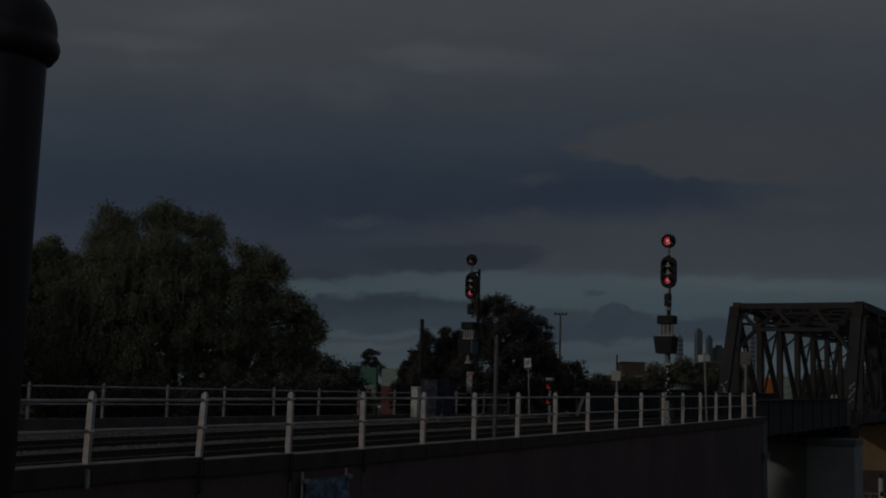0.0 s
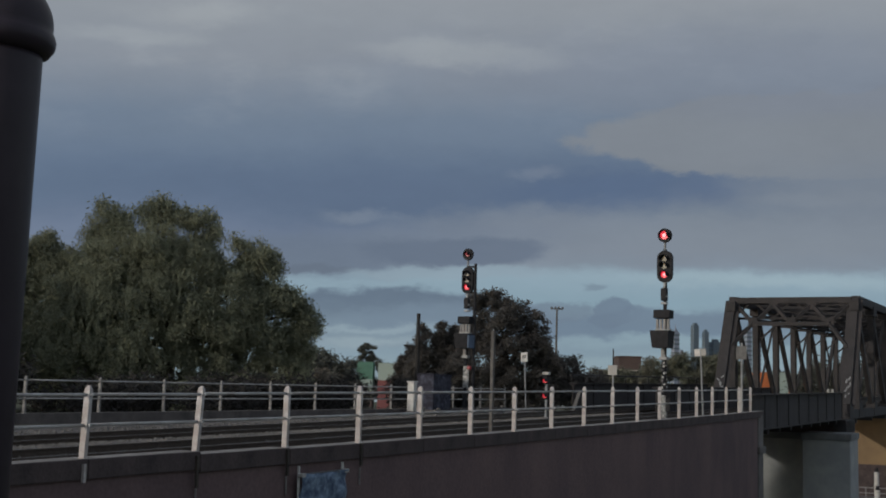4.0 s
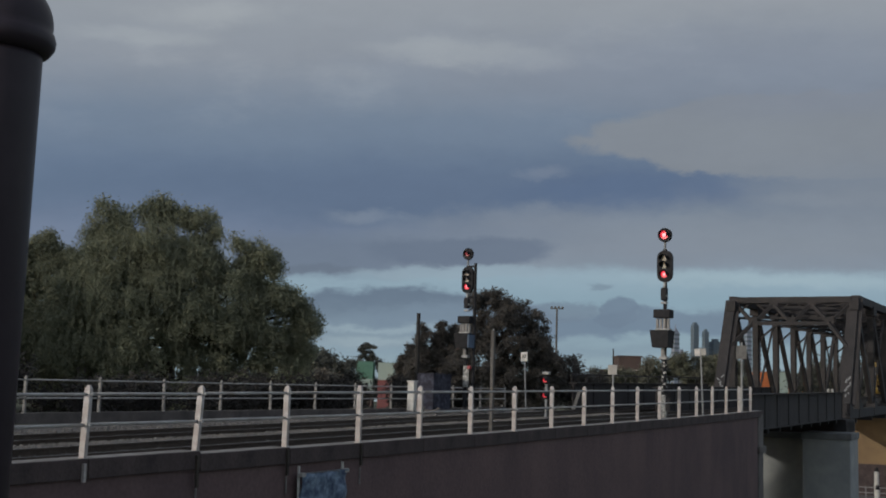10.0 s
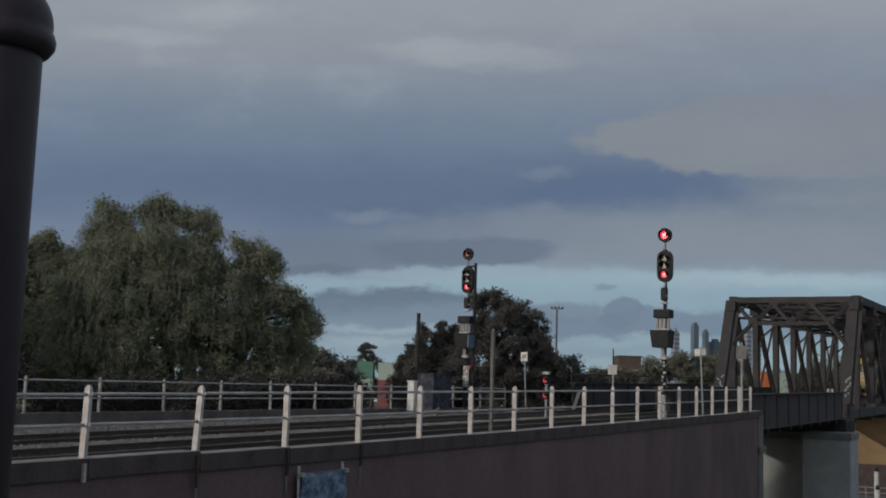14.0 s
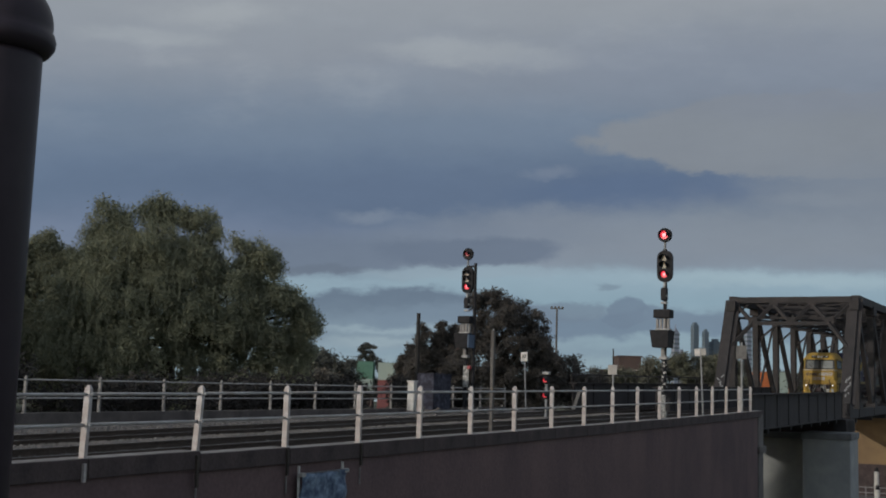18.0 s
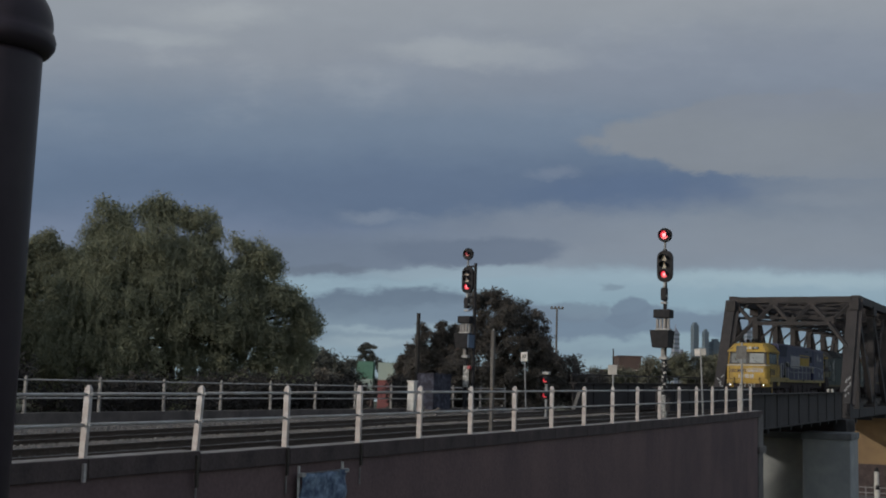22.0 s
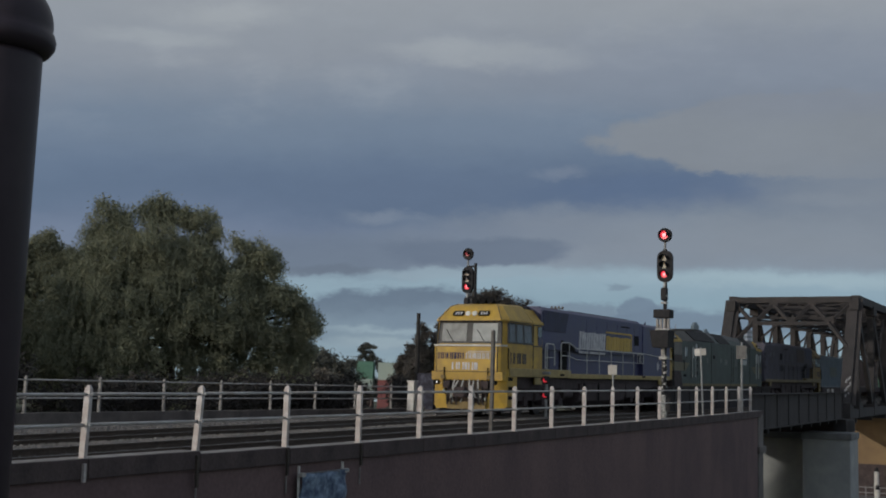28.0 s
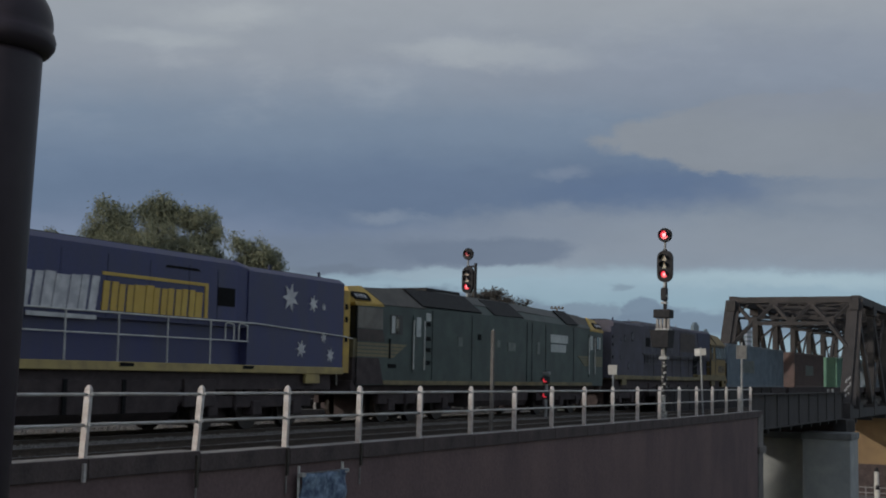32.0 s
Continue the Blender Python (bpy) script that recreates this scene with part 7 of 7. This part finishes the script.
house(Matrix.Translation((44.0, 305, -1.5)), "brown brick warehouse with a flat roof", 5.2, 10, 14.2, 0, BRICK_RED, ROOF_DARK, 5)
house(Matrix.Translation((2.1, 162, -1.0)), "small house with a red tiled roof among trees", 3.4, 5, 7.4, 1.6, FAR_WALL, TILE_RED, 2)
house(Matrix.Translation((33.5, 250, -1.5)), "small pale gabled house on the far bank", 5, 6, 8.2, 1.6, FAR_WALL, ROOF_DARK, 2)
house(Matrix.Translation((50.5, 240, -1.5)), "pale shed on the far bank", 6, 6, 6.6, 1.0, FAR_WALL, BRICK_RED, 3)


def stacked(x, y, z, turn, label, colour, length=6.06):
    ob = container(label, Matrix.Translation((x, y, z)) @ pose(0, 0, 0, 0, 0, turn), colour, length=length, height=2.6, marked=False)
    ob["group"] = "stacked containers"
    return ob


BOX_PALE = mat("container_pale_green", (0.3, 0.36, 0.32), 0.6, vary=0.12, scale=1.5, second=(0.28, 0.34, 0.3), bump=0.05)
BOX_CRIMSON = mat("container_red", (0.22, 0.065, 0.06), 0.6, vary=0.12, scale=1.5, second=(0.15, 0.05, 0.05), bump=0.05)
BOX_ORANGE = mat("container_orange", (0.5, 0.15, 0.04), 0.6, vary=0.12, scale=1.5, second=(0.36, 0.1, 0.03), bump=0.05)
for x, z, turn, colour, tone in ((-11.2, -1.0, 90, BOX_RED, "dull red"), (-11.2, 1.6, 90, BOX_PALE, "pale"), (-11.2, 4.2, 90, BOX_GREEN, "bright green"), (-8.0, -1.1, 83, BOX_CRIMSON, "red"), (-8.0, 1.5, 83, BOX_CRIMSON, "red"), (-8.0, 4.1, 83, BOX_PALE, "pale green")):
    stacked(x, 195.0, z, turn, tone + " shipping container in a stack beyond the line", colour)
for x, y, z, colour, tone in ((62.0, 258, -1.5, BOX_ORANGE, "orange"), (62.0, 258, 1.1, BOX_ORANGE, "orange"), (62.0, 258, 3.7, BOX_ORANGE, "orange"), (62.3, 258, 6.3, BOX_ORANGE, "orange"), (66.5, 256, -1.5, BOX_PALE, "pale"), (66.5, 256, 1.1, BOX_PALE, "pale"), (66.5, 256, 3.7, BOX_PALE, "pale"), (66.5, 256, 6.3, BOX_PALE, "pale"),
                              (61.6, 228, 1.1, BOX_ORANGE, "orange"), (61.6, 228, 3.7, BOX_ORANGE, "orange"), (61.6, 228, -1.5, BOX_PALE, "pale"), (54.0, 262, 3.7, BOX_PALE, "pale"), (54.0, 262, 1.1, BOX_PALE, "pale"), (54.0, 262, -1.5, BOX_PALE, "pale")):
    stacked(x, y, z, 0, tone + " shipping container stacked beyond the bridge", colour, length=3.4)


def floodlight_mast():
    root = thing("floodlight_mast", Matrix.Translation((23.3, 260, 0)), "tall thin sports-ground floodlight mast", "light mast")
    part("pole", rod(B(), (0, 0, -1), (0, 0, 20.6), 0.3, 0.17, n=8), TIMBER, root)
    part("crossbar", box(B(), -1.3, 1.3, -0.08, 0.08, 20.35, 20.55), TIMBER, root)
    for k in range(4):
        part("lamp", box(B(), -1.25 + 0.72 * k, -0.85 + 0.72 * k, -0.25, 0.15, 20.55, 20.9, 0.05), TIMBER, root)
    return root


floodlight_mast()


def utility_pole():
    root = thing("utility_pole", Matrix.Translation((-1.21, 70.0, 0.4)), "dark wooden utility pole with a short crossarm", "utility pole")
    part("pole", rod(B(), (0, 0, -0.5), (0.0, 0, 5.35), 0.13, 0.1, n=8), TIMBER_DARK, root)
    part("crossarm", box(B(), -0.75, 0.12, -0.06, 0.06, 3.55, 3.65), TIMBER_DARK, root)
    part("pin", rod(B(), (-0.6, 0, 3.65), (-0.6, 0, 3.8), 0.03, n=6), GALV, root)
    return root


def distant_pole():
    root = thing("utility_pole", Matrix.Translation((26.75, 200.0, -1.5)), "thin dark pole rising from the trees of the far bank", "utility pole")
    part("pole", rod(B(), (0, 0, 0), (0, 0, 11.4), 0.14, 0.1, n=8), TIMBER_DARK, root)
    part("pole_cap", rod(B(), (0, 0, 11.4), (0, 0, 11.55), 0.13, 0.05, n=8), TIMBER_DARK, root)
    return root


TIMBER_DARK = mat("dark_timber", (0.05, 0.045, 0.04), 0.9, vary=0.25, scale=4, bump=0.2)
utility_pole()
distant_pole()

# ---- far bank under the bridge ----
SAND_WALL = mat("tan_wall", (0.27, 0.185, 0.095), 0.85, vary=0.15, scale=0.4, second=(0.2, 0.135, 0.075))
bank = thing("quay_wall", along(0, 0, 0), "tan rendered quay wall on the far bank, partly in the bridge's shade", "wall", kind="structure")
part("wall_face", box(B(), 105.0, 107.0, -60, 22, -5.9, -1.7), SAND_WALL, bank)
part("wall_foot", box(B(), 104.7, 107.0, -60, 22, -12, -5.9), COPING, bank, "dark wall foot")
part("wall_top", box(B(), 104.85, 107.2, -60, 22, -1.7, -1.4), CONCRETE, bank)


def pontoon():
    root = thing("river_pontoon", along(0, 0, 0), "grey floating pontoon with a low rail on the river", "pontoon")
    part("deck", box(B(), 96, 100, -14, 6, -8.75, -8.35, 0.03), CONCRETE, root)
    for k in range(7):
        part("rail_post", rod(B(), (96.2, -13.5 + 2.6 * k, -8.35), (96.2, -13.5 + 2.6 * k, -7.3), 0.04, n=6), GALV, root)
    for z in (-7.35, -7.8):
        part("rail", rod(B(), (96.2, -13.6, z), (96.2, 4, z), 0.04, n=6), GALV, root)
    return root


pontoon()
# the first is an unidentified pale upright shape, built as a pile
for s, w, z0, z1, label, material in ((96.1, -4.0, -8.8, -6.0, "pale upright shape with a dark top by the river, unidentified", SIGN_WHITE), (92.0, -4.6, -9.2, -7.2, "white mooring pile with a dark cap on the river", SIGN_WHITE)):
    root = thing("river_upright", along(s, w, 0), label, "pile", "mooring piles")
    part("shaft", rod(B(), (0, 0, z0), (0, 0, z1), 0.2, n=10), material, root)
    part("cap", rod(B(), (0, 0, z1), (0, 0, z1 + 0.35), 0.17, 0.12, n=10), SIGNAL_BLACK, root)


# ---- marks and clutter about the bridge ----
def scrawl(parent, p, right, up, wide, high, seed, material):
    """A painted scrawl of short flat strokes on a steel face."""
    rng = random.Random(seed)
    p, right, up = Vector(p), Vector(right), Vector(up)
    out = right.cross(up).normalized() * 0.006
    for k in range(7):
        a = p + right * (wide * rng.uniform(-0.5, 0.5)) + up * (high * (k / 7 - 0.5))
        b = a + right * (wide * rng.uniform(-0.5, 0.5)) + up * (high * rng.uniform(0.08, 0.22))
        t = (b - a).normalized().cross(out.normalized()) * 0.05
        part("graffiti_stroke", plate(B(), [a + t + out, b + t + out, b - t + out, a - t + out], 0.008), material, parent)


bridge = bpy.data.objects["truss_bridge"]
MARK = mat("graffiti_and_flange_light", (0.32, 0.32, 0.32), 0.7, vary=0.2, scale=6, bump=0)
for w in (W_NEAR, W_FAR):
    d = Vector((NODES[1] - NODES[0], 0, TOP)).normalized()
    scrawl(bridge, Vector((NODES[0], w, 0)) + d * 1.3 + Vector((-0.28, 0, 0.05)), (0, -1, 0), d, 0.42, 1.5, 3 if w < 0 else 8, MARK)
# walkway rail over the approach span; light on its far flange painted pale
span = bpy.data.objects["girder_span"]
for k in range(12):
    s = WALL_END + 1.0 + 2.1 * k
    part("rail_post", rod(B(), (s, W_FAR + 0.3, 1.1), (s + 0.05 * math.sin(k * 2.0), W_FAR + 0.3, 1.62), 0.03, n=6), BRIDGE_STEEL, span)
part("walk_rail", rod(B(), (WALL_END + 0.9, W_FAR + 0.3, 1.6), (64.4, W_FAR + 0.3, 1.6), 0.035, n=6), BRIDGE_STEEL, span)
for k, ln in ((0, 0.5), (1, 0.8), (2, 0.3), (3, 0.9)):
    s = WALL_END + 1.1 + 1.3 * k
    part("flange_light_patch", box(B(), s, s + ln, W_FAR - 0.08, W_FAR + 0.2, 1.175, 1.19), MARK, span, "pale patch painted as light caught on the flange")
strut = thing("leaning_board", on(WALL_END + 0.3, W_FAR - 0.35, -0.1, turn=-6), "pale weathered board leaning against the girder's end", "board")
part("board", beam(B(), (0, 0.3, 0), (0, -0.05, 0.95), 0.05, 0.16), SIGN_GREY, strut)
for s, lean in ((63.4, 1.5), (65.4, -2.0)):
    root = thing("marker_post", along(s, W_NEAR + 0.55, -0.2) @ pose(0, 0, 0, lean, 0, 0), "short white post at the end of the girder span", "post", "bridge marker posts")
    part("shaft", box(B(), -0.07, 0.07, -0.07, 0.07, 0, 1.25, 0.015), SIGN_OFF, root)
    part("foot", box(B(), -0.14, 0.14, -0.14, 0.14, 0, 0.1, 0.01), SIGN_GREY, root)
# litter and stubs along the far side of the line
rng6 = random.Random(9)
for k in range(16):
    s, w = 27.0 + 12.0 * rng6.random(), 3.6 + 1.8 * rng6.random()
    h = rng6.uniform(0.12, 0.4)
    bit = thing("lineside_stub", on(s, w, -0.2, turn=rng6.uniform(0, 90)), "small weathered pale stub beside the track", "marker", "lineside stubs")
    part("block", loft(B(), [[(-0.08, -0.07, 0), (0.09, -0.07, 0), (0.09, 0.08, 0), (-0.08, 0.08, 0)], [(-0.06, -0.06, h), (0.07, -0.05, h), (0.06, 0.06, h), (-0.05, 0.06, h)]]), SIGN_GREY if k % 3 else CONCRETE, bit)


# ---- what moves ----
def motions():
    way = [(0.0, 197.0), (4.0, 172.0), (8.0, 148.0), (12.0, 129.0), (16.0, 108.1), (18.0, 95.55), (19.0, 88.96), (20.0, 82.17), (21.5, 71.6), (23.0, 60.74), (25.0, 45.68), (26.5, 34.05), (28.0, 22.18), (29.0, 14.15), (30.0, 6.04), (31.0, -2.13), (32.0, -10.36)]

    def reach(t):
        for (t0, a), (t1, b) in zip(way, way[1:]):
            if t <= t1:
                return a + (b - a) * (t - t0) / (t1 - t0)
        return way[-1][1]

    for ob, u, turn, lift, wheels in TRAIN:
        rows = []
        for t, s in way:
            a, b = s + u + (3 if not turn else -3), s + u + (18 if not turn else -18)
            yaw = math.degrees(math.atan((bend(b) - bend(a)) / (b - a)))
            w = bend(a) - (a - s - u) * math.tan(radians(yaw))
            rows.append((t, along(s + u, w, lift) @ pose(0, 0, 0, 0, 0, turn + yaw)))
        walk(ob, rows)
        for ws, at in wheels:
            rows = [(0.0, 0.0)] + [(18.0 + 0.1 * k, reach(18.0 + 0.1 * k)) for k in range(141)]
            rows[0] = (0.0, rows[1][1])
            spin = -1 if turn else 1
            walk(ws, [(t, pose(at, 0, 0.5) @ Matrix.Rotation(spin * s / 0.55 % (2 * math.pi), 4, "Y")) for t, s in rows])
    walk(CLOUDS, [(0.0, Matrix.Translation(EYE) @ Matrix.Rotation(0.012, 4, "Z")), (32.0, Matrix.Translation(EYE) @ Matrix.Rotation(-0.012, 4, "Z"))])


motions()
